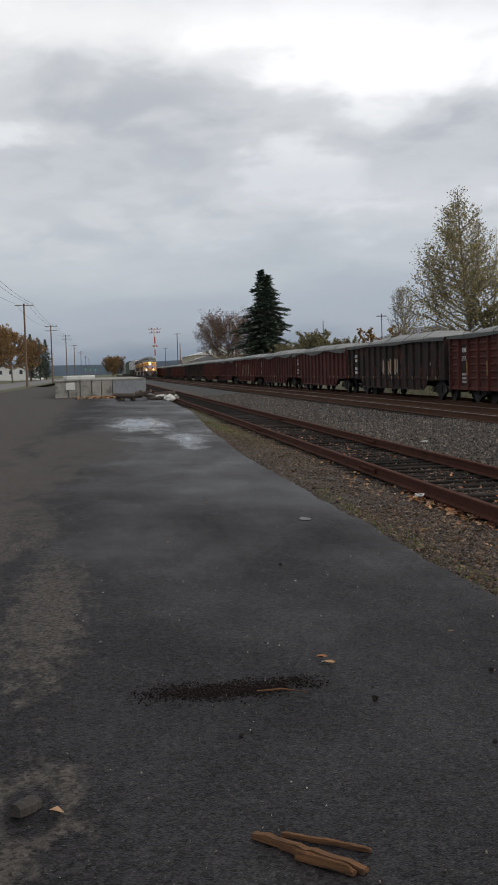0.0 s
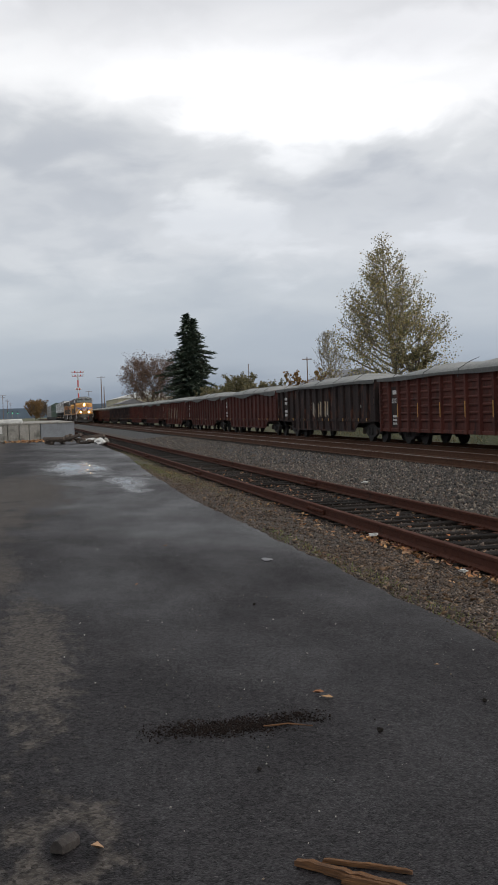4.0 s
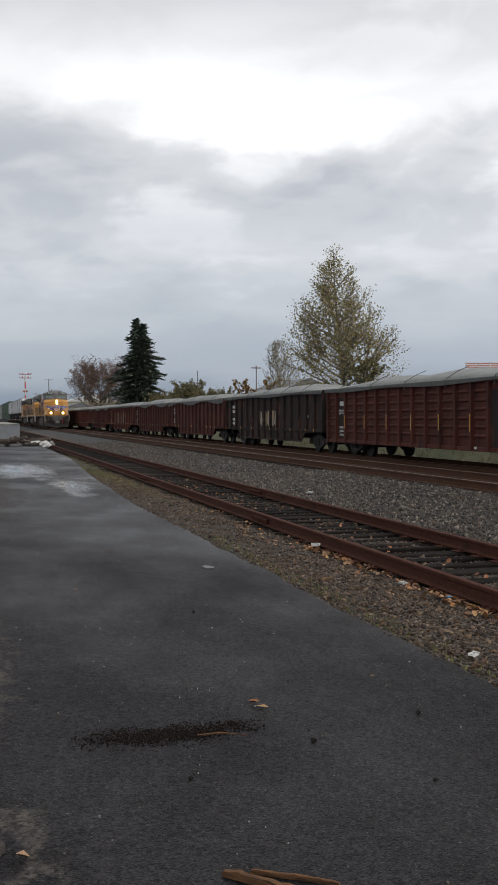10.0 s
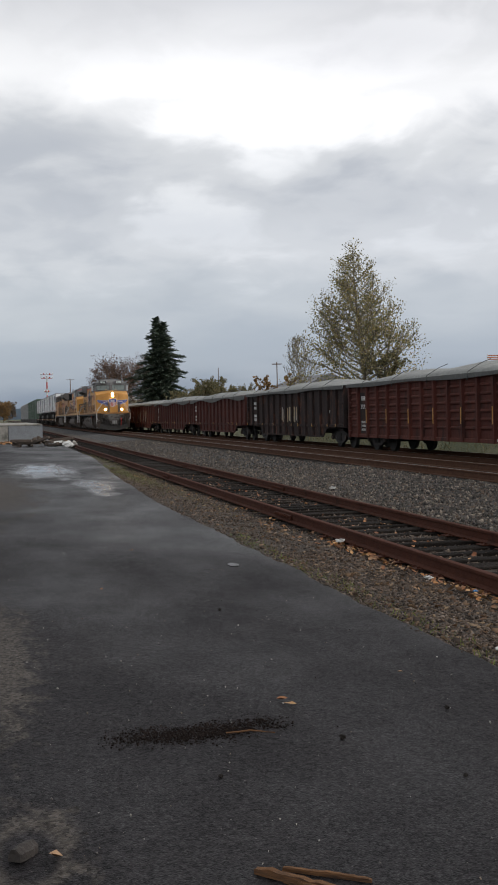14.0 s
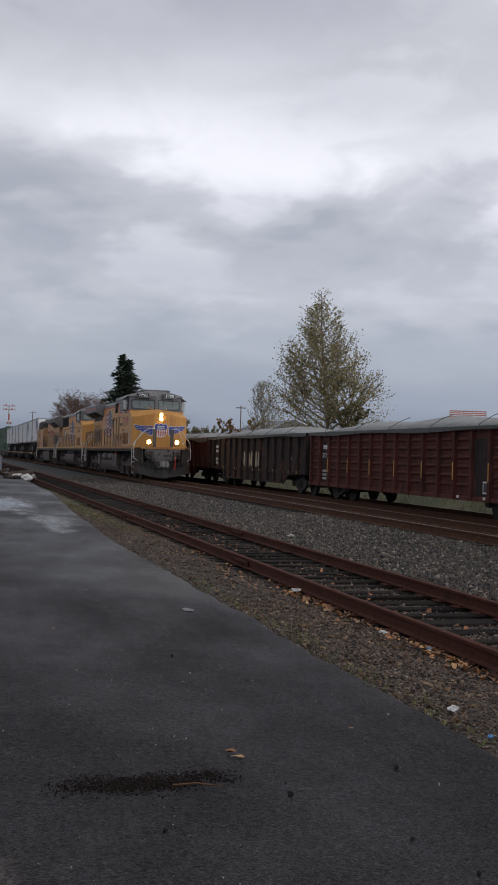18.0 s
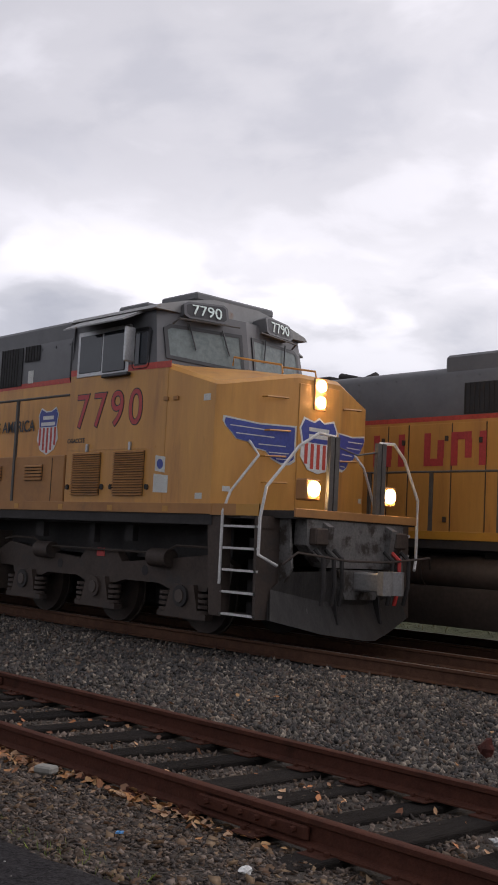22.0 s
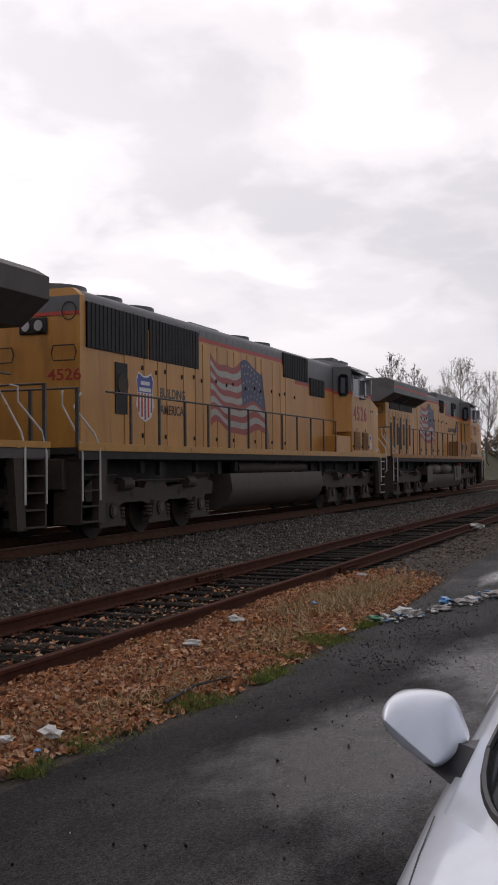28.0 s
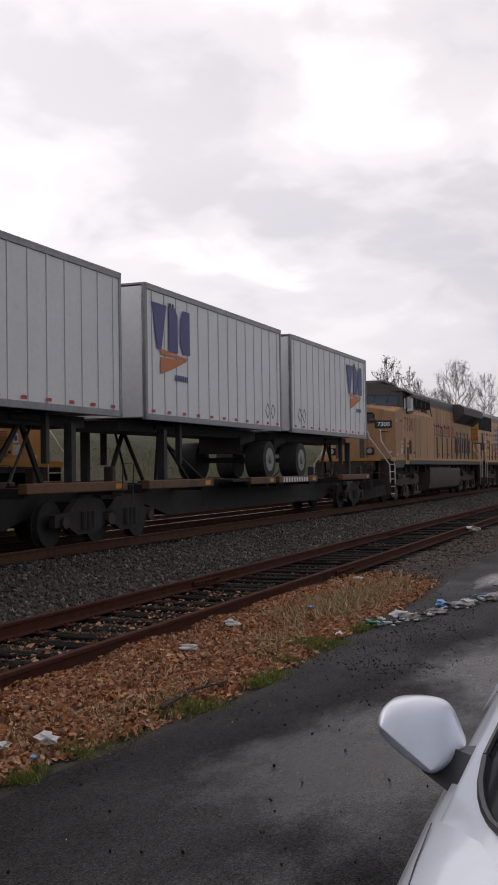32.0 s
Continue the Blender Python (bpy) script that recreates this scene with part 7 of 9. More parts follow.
                if style == "posts":
                    xd = L - 2.2
                    part("diamond_placard", M().prism([(xd, 1.38), (xd + 0.09, 1.5), (xd, 1.62), (xd - 0.09, 1.5)], "y", min(y, y + s * 0.05), max(y, y + s * 0.05)), "decal_white", root)
                    for q in range(9):
                        gx = -1.9 + q * 0.42
                        g = M().prism([(gx, 1.1 + 0.1 * (q % 3)), (gx + 0.3, 1.05), (gx + 0.34, 1.75 - 0.1 * (q % 2)), (gx + 0.12, 1.8), (gx + 0.08, 1.5)], "y", min(y, y + s * 0.034), max(y, y + s * 0.034))
                        part("spray_paint", g, "graffiti", root, "faded spray paint")
                if style == "rust":
                    for q in range(10):
                        gx = -4.5 + q * 0.85
                        g = M().prism([(gx, 0.95), (gx + 0.65, 0.9), (gx + 0.7, 1.95 - 0.15 * (q % 2)), (gx + 0.25, 2.05), (gx + 0.1, 1.5)], "y", min(y, y + s * 0.034), max(y, y + s * 0.034))
                        part("spray_paint", g, "graffiti", root, "faded spray paint")
    for s in (-1, 1):
        x = s * L
        part("end_sheet", M().box(min(x, x - s * 0.05), max(x, x - s * 0.05), -1.42, 1.42, 0.85, H1), mat, root)
        for z in (1.2, 1.6, 2.0):
            part("end_rib", M().box(min(x, x + s * 0.08), max(x, x + s * 0.08), -1.4, 1.4, z, z + 0.12, 0.02), mat, root)
        for q in range(6):
            part("ladder_rung", M().tube([(x - s * 0.1, -1.52, 0.75 + q * 0.27), (x - s * 0.1, -1.58, 0.75 + q * 0.27), (x - s * 0.5, -1.58, 0.75 + q * 0.27), (x - s * 0.5, -1.52, 0.75 + q * 0.27)], 0.012, 5), mat, root)
        coupler(root, x + s * 0.42, s, 0.86, "under_dark")
        freight_truck(root, s * (L - 2.0))
    # tarp over the load
    xs = [-L - 0.06 + k * (2 * L + 0.12) / 32 for k in range(33)]
    ys = [-1.6, -1.57, -1.2, -0.6, 0, 0.6, 1.2, 1.57, 1.6]
    sag = 0.12 if style in ("plain",) else 0.04
    rows = []
    for i, x in enumerate(xs):
        row = []
        end = min(1.0, 4.2 * min(i, 32 - i) / 32)
        for j, y in enumerate(ys):
            if j in (0, 8):
                z = H1 - 0.02 - sag * 0.8 * (1.2 + math.sin(x * 0.8 + seed)) - 0.04 * noise.noise((x, y, seed))
            else:
                hump = (0.34 + 0.12 * noise.noise((x * 0.35, y * 0.4, seed * 1.7))) * (1 - (abs(y) / 1.7) ** 2) * end
                z = H1 + 0.04 + hump + 0.03 * noise.noise((x * 1.6, y * 1.6, seed)) - (sag * 0.5 if j in (1, 7) else 0)
            row.append((x, y, z))
        rows.append(row)
    tp = part("tarp", M().loft(rows, False, False), "tarp", root, "grey-green tarp stretched over the load", smooth=60)
    for s in (-1, 1):
        hem = M().loft([[(x, s * 1.605, H1 - 0.07 - sag * 0.8 * (1.2 + math.sin(x * 0.8 + seed))), (x, s * 1.612, H1 + 0.03 - 0.5 * sag)] for x in xs], False, False)
        part("tarp_hem", hem, "tarp_edge", tp)
    for k in range(5):
        x = -L + 1.9 + k * 3.1
        part("tarp_strap", M().tube([(x, -1.62, H1 - 0.2), (x + 0.03, -1.6, H1 + 0.06), (x + 0.06, -1.2, H1 + 0.3), (x + 0.08, -0.9, H1 + 0.42)], 0.011, 5), "black_plastic", tp)
    return root


def trailer(style, flip):
    """A short highway van trailer; local x from its middle, z from the rail top, as it sits on the rail car."""
    root = empty("van_trailer", "white ribbed highway trailer riding on a rail car" if style != "plain" else "plain white ribbed highway trailer riding on a rail car", "trailer", group="trailers on the train")
    d = -1 if flip else 1                       # d = 1: kingpin end forward
    L, W, Z0, Z1 = 4.265, 1.29, 2.4, 5.2
    part("body", M().box(-L + 0.06, L - 0.06, -W + 0.02, W - 0.02, Z0 + 0.1, Z1 - 0.08), "trailer_white", root)
    part("roof", M().box(-L, L, -W, W, Z1 - 0.02, Z1 + 0.02), "trailer_rail", root)
    for s in (-1, 1):
        y = s * W
        part("top_rail", M().box(-L, L, min(y, y - s * 0.04), max(y, y - s * 0.04), Z1 - 0.11, Z1, 0.01), "trailer_rail", root)
        part("bottom_rail", M().box(-L, L, min(y, y - s * 0.05), max(y, y - s * 0.05), Z0, Z0 + 0.13, 0.01), "trailer_rail", root)
        rb = M()
        for k in range(14):
            x = -L + 0.32 + k * 0.605
            rb.box(x, x + 0.045, min(y - s * 0.02, y - s * 0.002), max(y - s * 0.02, y - s * 0.002), Z0 + 0.13, Z1 - 0.11)
        part("panel_joint", rb, "trailer_white", root)
        # thin grey strips paint the shadow line along both edges of each joint
        sn = M()
        for k in range(14):
            x = -L + 0.32 + k * 0.605
            for q in (-0.008, 0.053):
                sn.box(x + q, x + q + 0.007, min(y - s * 0.02, y - s * 0.012), max(y - s * 0.02, y - s * 0.012), Z0 + 0.13, Z1 - 0.11)
        part("joint_gap", sn, "joint_shade_grey", root)
        tape = M()
        for k in range(11):
            x = -L + 0.25 + k * 0.78
            tape.box(x, x + 0.17, min(y, y + s * 0.003), max(y, y + s * 0.003), Z0 + 0.16, Z0 + 0.22)
        part("reflective_tape", tape, "stripe_red", root)
        for x in (-L, L):
            part("corner_post", M().box(min(x, x - math.copysign(0.1, x)), max(x, x - math.copysign(0.1, x)), min(y, y - s * 0.1), max(y, y - s * 0.1), Z0, Z1, 0.012), "trailer_rail", root)
        if style != "plain":
            cx = d * (L - 1.45)
            yy = y + s * 0.002
            # brand block as plain shapes: dark blue strokes over an orange arrow
            for k in range(3):
                x = cx - 0.72 + k * 0.5
                lg = M().prism([(x - 0.02, 3.98), (x + 0.14, 3.98), (x + 0.36, 4.72), (x - 0.24, 4.72)] if k == 0 else [(x - 0.05, 3.98), (x + 0.33, 3.98), (x + 0.33, 4.6), (x + 0.22, 4.72), (x - 0.05, 4.72)] if k == 1 else [(x + 0.36, 3.98), (x + 0.06, 3.98), (x - 0.06, 4.16), (x - 0.06, 4.54), (x + 0.06, 4.72), (x + 0.36, 4.72)], "y", min(yy, yy + s * 0.004), max(yy, yy + s * 0.004))
                lg.v = [(cx + (a - cx) * 1.22, b, 4.25 + (c - 4.25) * 1.3) for a, b, c in lg.v]
                part("painted_block", lg, "navy", root, "dark blue painted block")
            ar = M()
            for pts in ([(cx - 0.75, 3.92), (cx + 0.62, 3.82), (cx + 0.62, 3.78), (cx - 0.75, 3.8)], [(cx - 0.75, 3.74), (cx + 0.62, 3.76), (cx - 0.2, 3.52), (cx - 0.75, 3.38)]):
                ar.prism(pts, "y", min(yy, yy + s * 0.004), max(yy, yy + s * 0.004))
            part("painted_arrow", ar, "orange", root, "orange painted arrow")
            bars_text(root, "navy", cx - 0.02, cx + 0.68, yy, 3.3, 3.42, 7, s, "painted_marking", 0.25)
            bars_text(root, "ink", cx - 0.3, cx - 0.02, yy, 4.86, 4.94, 2, s, "small_marking")
            pl = M()
            for q in (0, 0.42):
                xx = -d * (L - 0.75) + d * q
                for a, b2 in (((xx, 2.72), (xx + 0.17, 2.92)), ((xx + 0.17, 2.92), (xx, 3.12)), ((xx, 3.12), (xx - 0.17, 2.92)), ((xx - 0.17, 2.92), (xx, 2.72))):
                    pl.tube([(a[0], yy, a[1]), (b2[0], yy, b2[1])], 0.008, 4)
            part("placard_holder", pl, "trailer_rail", root)
        part("landing_leg", M().box(d * 1.95 - 0.06, d * 1.95 + 0.06, s * 0.95 - 0.06, s * 0.95 + 0.06, 1.5, 2.4, 0.01), "trailer_dark", root)
        for off in (0.0,):
            wx = -d * (L - 0.95)
            w = M().cyl((wx, s * 0.72, 1.62), (wx, s * 1.24, 1.62), 0.50, n=26)
            wo = part("wheel", w, "tyre", root)
            part("rim", M().cyl((wx, s * 1.235, 1.62), (wx, s * 1.25, 1.62), 0.31, n=24), "rim", wo)
            part("hub", M().cyl((wx, s * 1.25, 1.62), (wx, s * 1.30, 1.62), 0.12, 0.1, 16), "steel_grey", wo)
            part("hub", M().cyl((wx, s * 1.245, 1.62), (wx, s * 1.28, 1.62), 0.10, n=14), "trailer_dark", wo)
    part("frame_rail", M().box(-L + 0.2, L - 0.2, -0.55, 0.55, 2.2, 2.42), "trailer_dark", root)
    part("axle", M().cyl((-d * (L - 0.95), -1.0, 1.62), (-d * (L - 0.95), 1.0, 1.62), 0.07), "trailer_dark", root)
    part("suspension", M().box(-d * (L - 0.95) - 0.5, -d * (L - 0.95) + 0.5, -0.6, 0.6, 1.8, 2.25), "trailer_dark", root)
    for x, nm in ((-d * L, "rear_door"), (d * L, "front_wall")):
        s = 1 if x > 0 else -1
        part(nm, M().box(min(x, x - s * 0.05), max(x, x - s * 0.05), -W + 0.05, W - 0.05, Z0 + 0.05, Z1 - 0.05, 0.01), "trailer_white", root)
        if nm == "rear_door":
            for y in (-0.8, -0.3, 0.3, 0.8):
                part("lock_rod", M().cyl((x + s * 0.02, y, Z0 + 0.1), (x + s * 0.02, y, Z1 - 0.1), 0.018, n=6), "trailer_rail", root)
    return root


def spine_car(last):
    """One platform of a spine car: a low centre beam, side arms, hitch stands and a shared truck at each end."""
    root = empty("spine_car", "orange-brown skeleton rail car with hitch stands for trailers", "rail car", group="spine cars of the train")
    L = 9.3
    beam = M().prism([(-L, 0.78), (-L + 2.0, 0.62), (-L + 3.2, 0.34), (L - 3.2, 0.34), (L - 2.0, 0.62), (L, 0.78), (L, 1.06), (-L, 1.06)], "y", -0.42, 0.42)
    part("centre_beam", beam, "under_dark", root)
    for x0, x1 in ((-9.0, -5.6), (-3.1, -1.2), (-0.9, 2.6), (5.4, 9.0)):
        for s in (-1, 1):
            part("side_arm", M().box(x0, x1, min(s * 1.18, s * 1.36), max(s * 1.18, s * 1.36), 0.98, 1.16, 0.015), "car_frame", root)
            for x in (x0 + 0.25, x1 - 0.25):
                part("cross_arm", M().box(x - 0.1, x + 0.1, min(s * 0.4, s * 1.2), max(s * 0.4, s * 1.2), 0.9, 1.08), "under_dark", root)
            part("reflector", M().box(x1 - 0.5, x1 - 0.2, min(s * 1.36, s * 1.366), max(s * 1.36, s * 1.366), 1.02, 1.12), "reflector", root)
    for s in (-1, 1):
        part("wheel_ramp", M().box(-4.2, 3.6, min(s * 0.62, s * 1.3), max(s * 0.62, s * 1.3), 1.06, 1.11), "under_dark", root)
        bars_text(root, "white_paint", -0.6, 1.7, s * 1.362, 1.0, 1.13, 10, s, "car_marking", 0.35)
    for xc, d in ((6.6, 1), (-6.6, -1)):
        m = M()
        for s in (-1, 1):
            m.tube([(xc + d * 0.5, s * 0.6, 1.1), (xc, s * 0.45, 2.3)], 0.06, 6)
            m.tube([(xc - d * 1.3, s * 0.6, 1.1), (xc, s * 0.45, 2.25)], 0.05, 6)
            m.tube([(xc - d * 1.2, s * 1.0, 1.15), (xc + d * 0.3, s * 0.5, 2.2)], 0.03, 6)
            m.box(xc + d * 0.9 - 0.08, xc + d * 0.9 + 0.08, s * 0.95 - 0.08, s * 0.95 + 0.08, 1.1, 2.25)
        m.box(xc - 0.5, xc + 0.5, -0.6, 0.6, 2.26, 2.38, 0.02)
        part("hitch_stand", m, "trailer_dark", root)
    freight_truck(root, -L - 0.05)
    if last:
        freight_truck(root, L - 1.4)
    for x, d in ((L + 0.1, 1), (-L - 0.1, -1)):
        coupler(root, x + d * 0.3, d, 0.86, "under_dark")
    for s in (-1, 1):
        part("end_grab", M().tube([(L - 0.15, s * 1.38, 0.7), (L - 0.15, s * 1.42, 1.5), (L - 0.6, s * 1.42, 1.5), (L - 0.6, s * 1.38, 0.7)], 0.015, 5), "under", root)
        part("pole_lamp_box", M().box(L - 0.25, L - 0.1, s * 0.9 - 0.1, s * 0.9 + 0.1, 1.1, 1.45, 0.02), "under", root)
    return root


def container(mat, label):
    root = empty("container_stack", label, "container", group="containers on the train")
    for z0 in (0.55, 3.2):
        part("container_box", M().box(-6.1, 6.1, -1.22, 1.22, z0, z0 + 2.6, 0.03), mat, root)
        cr = M()
        for s in (-1, 1):
            for k in range(30):
                x = -5.95 + k * 0.4
                cr.box(x, x + 0.2, min(s * 1.22, s * 1.25), max(s * 1.22, s * 1.25), z0 + 0.15, z0 + 2.45)
        part("corrugation", cr, mat, root)
    part("well_frame", M().box(-6.6, 6.6, -1.35, 1.35, 0.35, 1.2, 0.03), "under_dark", root)
    for x in (-7.4, 7.4):
        freight_truck(root, x)
    return root


# the standing train
for k in range(15):
    style = ["ribbed", "posts", "plain", "plain", "rust", "plain", "rust", "posts"][k % 8] if k < 8 else ("plain", "rust", "posts")[k % 3]
    if k < 5:
        g = gondola(style, k)
        if k == 2:
            plain_car = g
        if k == 1:
            posts_car = g
        if k == 4:
            rust_car = g
    else:
        g = copy_thing({"plain": plain_car, "posts": posts_car, "rust": rust_car}[style], Matrix())
    g.matrix_basis = pose(-32.25 - 17.45 * k, FAR_Y, FAR_Z)
parked = locomotive("locomotive", "6563", "ge", "yellow", -1, "yellow and grey locomotive standing at the head of the gondolas", roof=0.0, squat=0.93, stacks=True)
parked.matrix_basis = pose(-0.25, FAR_Y, FAR_Z)
parked2 = locomotive("locomotive", "4470", "emd", "yellow", 1, "clean yellow and grey locomotive standing nose outward")
parked2.matrix_basis = pose(23.1, FAR_Y, FAR_Z, 0, 0, 0)

# the passing train, front to back
lead = locomotive("locomotive", "7790", "ge", "yellow", -1, "yellow and grey lead locomotive with lit headlights and a winged emblem", lit=True)
second = locomotive("locomotive", "4526", "emd", "yellow", -1, "yellow locomotive with a painted flag and black radiator grilles", mural=True)
third = locomotive("locomotive", "7300", "ge", "yellow_faded", 1, "faded dusty yellow locomotive running nose backwards", old=True, roof=0.04)
TRAIN = [(lead, 0.0, 0), (second, -23.5, 0), (third, -23.5 * 2 - 21.9, 180)]
front_of_cars = -72.0
for k in range(4):
    if k == 0:
        sc, ta, tb, tp1, tp2 = spine_car(True), trailer("logo", False), trailer("logo", True), trailer("plain", False), trailer("plain", True)
        pair = (ta, tb)
    else:
        sc = copy_thing(sc, Matrix())
        pair = (tp1, tp2) if k == 1 else (copy_thing(ta, Matrix()), copy_thing(tb, Matrix())) if k == 2 else (copy_thing(tp1, Matrix()), copy_thing(tp2, Matrix()))
    xc = front_of_cars - 8.96 - 18.96 * k
    TRAIN += [(sc, xc, 0), (pair[0], xc + 4.69, 0), (pair[1], xc - 4.69, 0)]
x_tail = front_of_cars - 18.96 * 4 - 9.0
stack = container("green_box", "dark green stacked containers in a well car")
TRAIN.append((stack, x_tail, 0))
for k in range(1, 4):
    TRAIN.append((copy_thing(stack, Matrix()), x_tail - 17.0 * k, 0))
pale = container("grey_box", "pale grey stacked containers in a well car")
TRAIN.append((pale, x_tail - 17.0 * 4, 0))
for k in range(5, 9):
    TRAIN.append((copy_thing(pale, Matrix()), x_tail - 17.0 * k, 0))


# ---- trees and distance ----
def limb(m, p, d, length, r, depth, rnd, tips, spread=0.6, up=0.25, kids=(3, 4), shrink=0.68, n=5):
    pts, q, dd = [Vector(p)], Vector(p), Vector(d).normalized()
    for k in range(3):
        dd = (dd + Vector((rnd.uniform(-1, 1), rnd.uniform(-1, 1), rnd.uniform(-0.6, 1) + up)) * 0.13).normalized()
        q = q + dd * length / 3
        pts.append(q.copy())
    m.tube(pts, r, n, r * 0.55)
    tips.append((pts[-1], pts[-2], pts[1]))
    if depth == 0:
        return
    for k in range(rnd.randint(*kids)):
        t = rnd.uniform(0.35, 1.0)
        base = pts[0].lerp(pts[-1], t) if t < 0.99 else pts[-1]
        side = Vector((rnd.uniform(-1, 1), rnd.uniform(-1, 1), rnd.uniform(-0.3, 0.9) + up)).normalized()
        limb(m, base, (dd * (1 - spread) + side * spread), length * shrink * rnd.uniform(0.75, 1.1), r * 0.5, depth - 1, rnd, tips, spread, up, kids, shrink, max(4, n - 1))


def broadleaf(name, label, at, height, width, seed, leaf_mat, leaves, leaf_size, bark="bark", crown_from=0.25, taper=1.0, trunk_r=0.22, depth=3, up=0.3, category="tree", stems=1, group="", boughs=26, fill=0.0):
    """A tapered trunk with limbs and a crown of small separate leaves that follow the twigs. taper: 1 a cone, 0 a dome."""
    rnd = random.Random(seed)
    root = empty(name, label, category, pose(*at), group)
    m, tips = M(), []
    for st in range(stems):
        lean = 0.0 if stems == 1 else 0.35
        dx, dy = rnd.uniform(-lean, lean), rnd.uniform(-lean, lean)
        pts = [(dx * height * t + 0.02 * height * math.sin(t * 5 + seed), dy * height * t + 0.02 * height * math.cos(t * 4), height * t * 0.97) for t in (0, 0.2, 0.4, 0.6, 0.8, 1.0)]
        m.tube([(0, 0, -0.5)] + pts, trunk_r, 9, 0.02)
        n = int(boughs / stems)
        for k in range(n):
            t = crown_from + (0.97 - crown_from) * (k + rnd.random()) / n
            i = min(4, int(t * 5))
            p = Vector(pts[i]).lerp(Vector(pts[i + 1]), t * 5 - i)
            tt = (t - crown_from) / (1 - crown_from)
            w = width / 2 * (taper * (1 - tt) ** 0.95 + (1 - taper) * math.sqrt(max(0.04, 1 - (2 * tt - 0.8) ** 2 * 0.8)))
            a = k * 2.4 + rnd.uniform(-0.4, 0.4)
            limb(m, p, (math.cos(a), math.sin(a), 0.25 + up), max(0.4, w * 0.72), trunk_r * (1 - t) * 0.45 + 0.02, depth - 1, rnd, tips, 0.55, up)
    part("trunk", m, bark, root, smooth=50)
    if leaves:
        T = np.array([[list(a), list(b), list(c)] for a, b, c in tips])
        share = np.linalg.norm(T[:, 0] - T[:, 2], axis=1) ** 1.6
        pick = rng.choice(len(T), leaves, p=share / share.sum())
        u, v = rng.random((leaves, 1)), rng.random((leaves, 1))
        P = T[pick, 0] * u + T[pick, 2] * (1 - u) + rng.normal(0, width * 0.016, (leaves, 3))
        k = int(leaves * fill)
        if k:   # outer twigs too fine to build one by one
            h, a = 1 - rng.random(k) ** 0.42, rng.uniform(0, 6.28, k)
            rad = width * 0.48 * (1 - h) ** 0.85 * np.sqrt(rng.uniform(0.05, 1.0, k)) * (1 + 0.16 * np.sin(a * 3 + h * 19) + 0.1 * np.sin(a * 5 - h * 43))
            P[:k] = np.column_stack([rad * np.cos(a), rad * np.sin(a), height * (crown_from + (1.0 - crown_from) * h) + 0.12 * rad])
        R = rng.uniform(0, 6.28, (leaves, 3))
        S = leaf_size * rng.uniform(0.6, 1.3, (leaves, 1)) * np.array([[1, 1, 1]])
        me = scattered("crown", LEAF_V, LEAF_F, P, R, S, leaf_mat)
        shared("crown", me, root, Matrix())
    return root


def conifer(name, label, at, height, width, seed, n=420, group="", twin=0.0):
    """A fir: a straight trunk and whorls of drooping boughs built of many needle clumps."""
    rnd = random.Random(seed)
    root = empty(name, label, "tree", pose(*at), group)
    part("trunk", M().tube([(0, 0, -0.5), (0.05, 0, height * 0.5), (0, 0, height)], height * 0.018, 8, 0.03), "bark", root)
    P, R, S = [], [], []
    b = M()
    for k in range(n):
        t = (k + rnd.random()) / n
        z = height * (0.06 + 0.93 * t)
        r = width / 2 * min(1.0, 1.75 * (1 - t) ** 0.85) * (0.72 + 0.28 * min(1.0, t / 0.35)) * rnd.uniform(0.5, 1.15) * (1 + 0.2 * math.sin(t * 37 + seed) + 0.17 * math.sin(k * 2.39996 * 1.0 + t * 9)) + 0.12
        a = k * 2.39996 + rnd.uniform(-0.3, 0.3)
        oy = twin * max(0.0, t - 0.55) / 0.45 * (-0.4 if k % 2 else 0.7)      # the stem forks into two tops
        z -= 0.045 * height * (twin > 0 and k % 2 == 0) * t
        if k % 2 == 0:
            r *= 1.0 - 0.35 * (twin > 0) * max(0.0, t - 0.5)
        droop = 0.12 + 0.3 * (1 - t)
        b.tube([(0, oy, z), (r * math.cos(a) * 0.5, oy + r * math.sin(a) * 0.5, z + 0.02 * r), (r * math.cos(a), oy + r * math.sin(a), z - droop * r * 0.5)], 0.035, 4, 0.01)
        c = max(5, int(r * 5.5))
        for q in range(c):
            f = 0.15 + 0.85 * (q + rnd.random()) / c
            w = (1 - f) * 0.28 * r + 0.12
            off = rnd.uniform(-w, w)
            P.append((r * f * math.cos(a) - off * math.sin(a), oy + r * f * math.sin(a) + off * math.cos(a), z - droop * r * f * f * 0.5 - rnd.uniform(0, 0.16) * height * 0.06))
            R.append((rnd.uniform(-0.5, 0.5), rnd.uniform(-0.4, 0.4), a - 1.57 + rnd.uniform(-0.7, 0.7)))
            s = rnd.uniform(0.6, 1.2) * height * 0.021
            S.append((s * 0.5, s * 1.5, s * 1.1))
    tagged(part("bough", b, "bark", root), kind="stuff")
    shared("crown", scattered("crown", LEAF_V, LEAF_F, np.array(P), np.array(R), np.array(S), "needle"), root, Matrix())
    return root


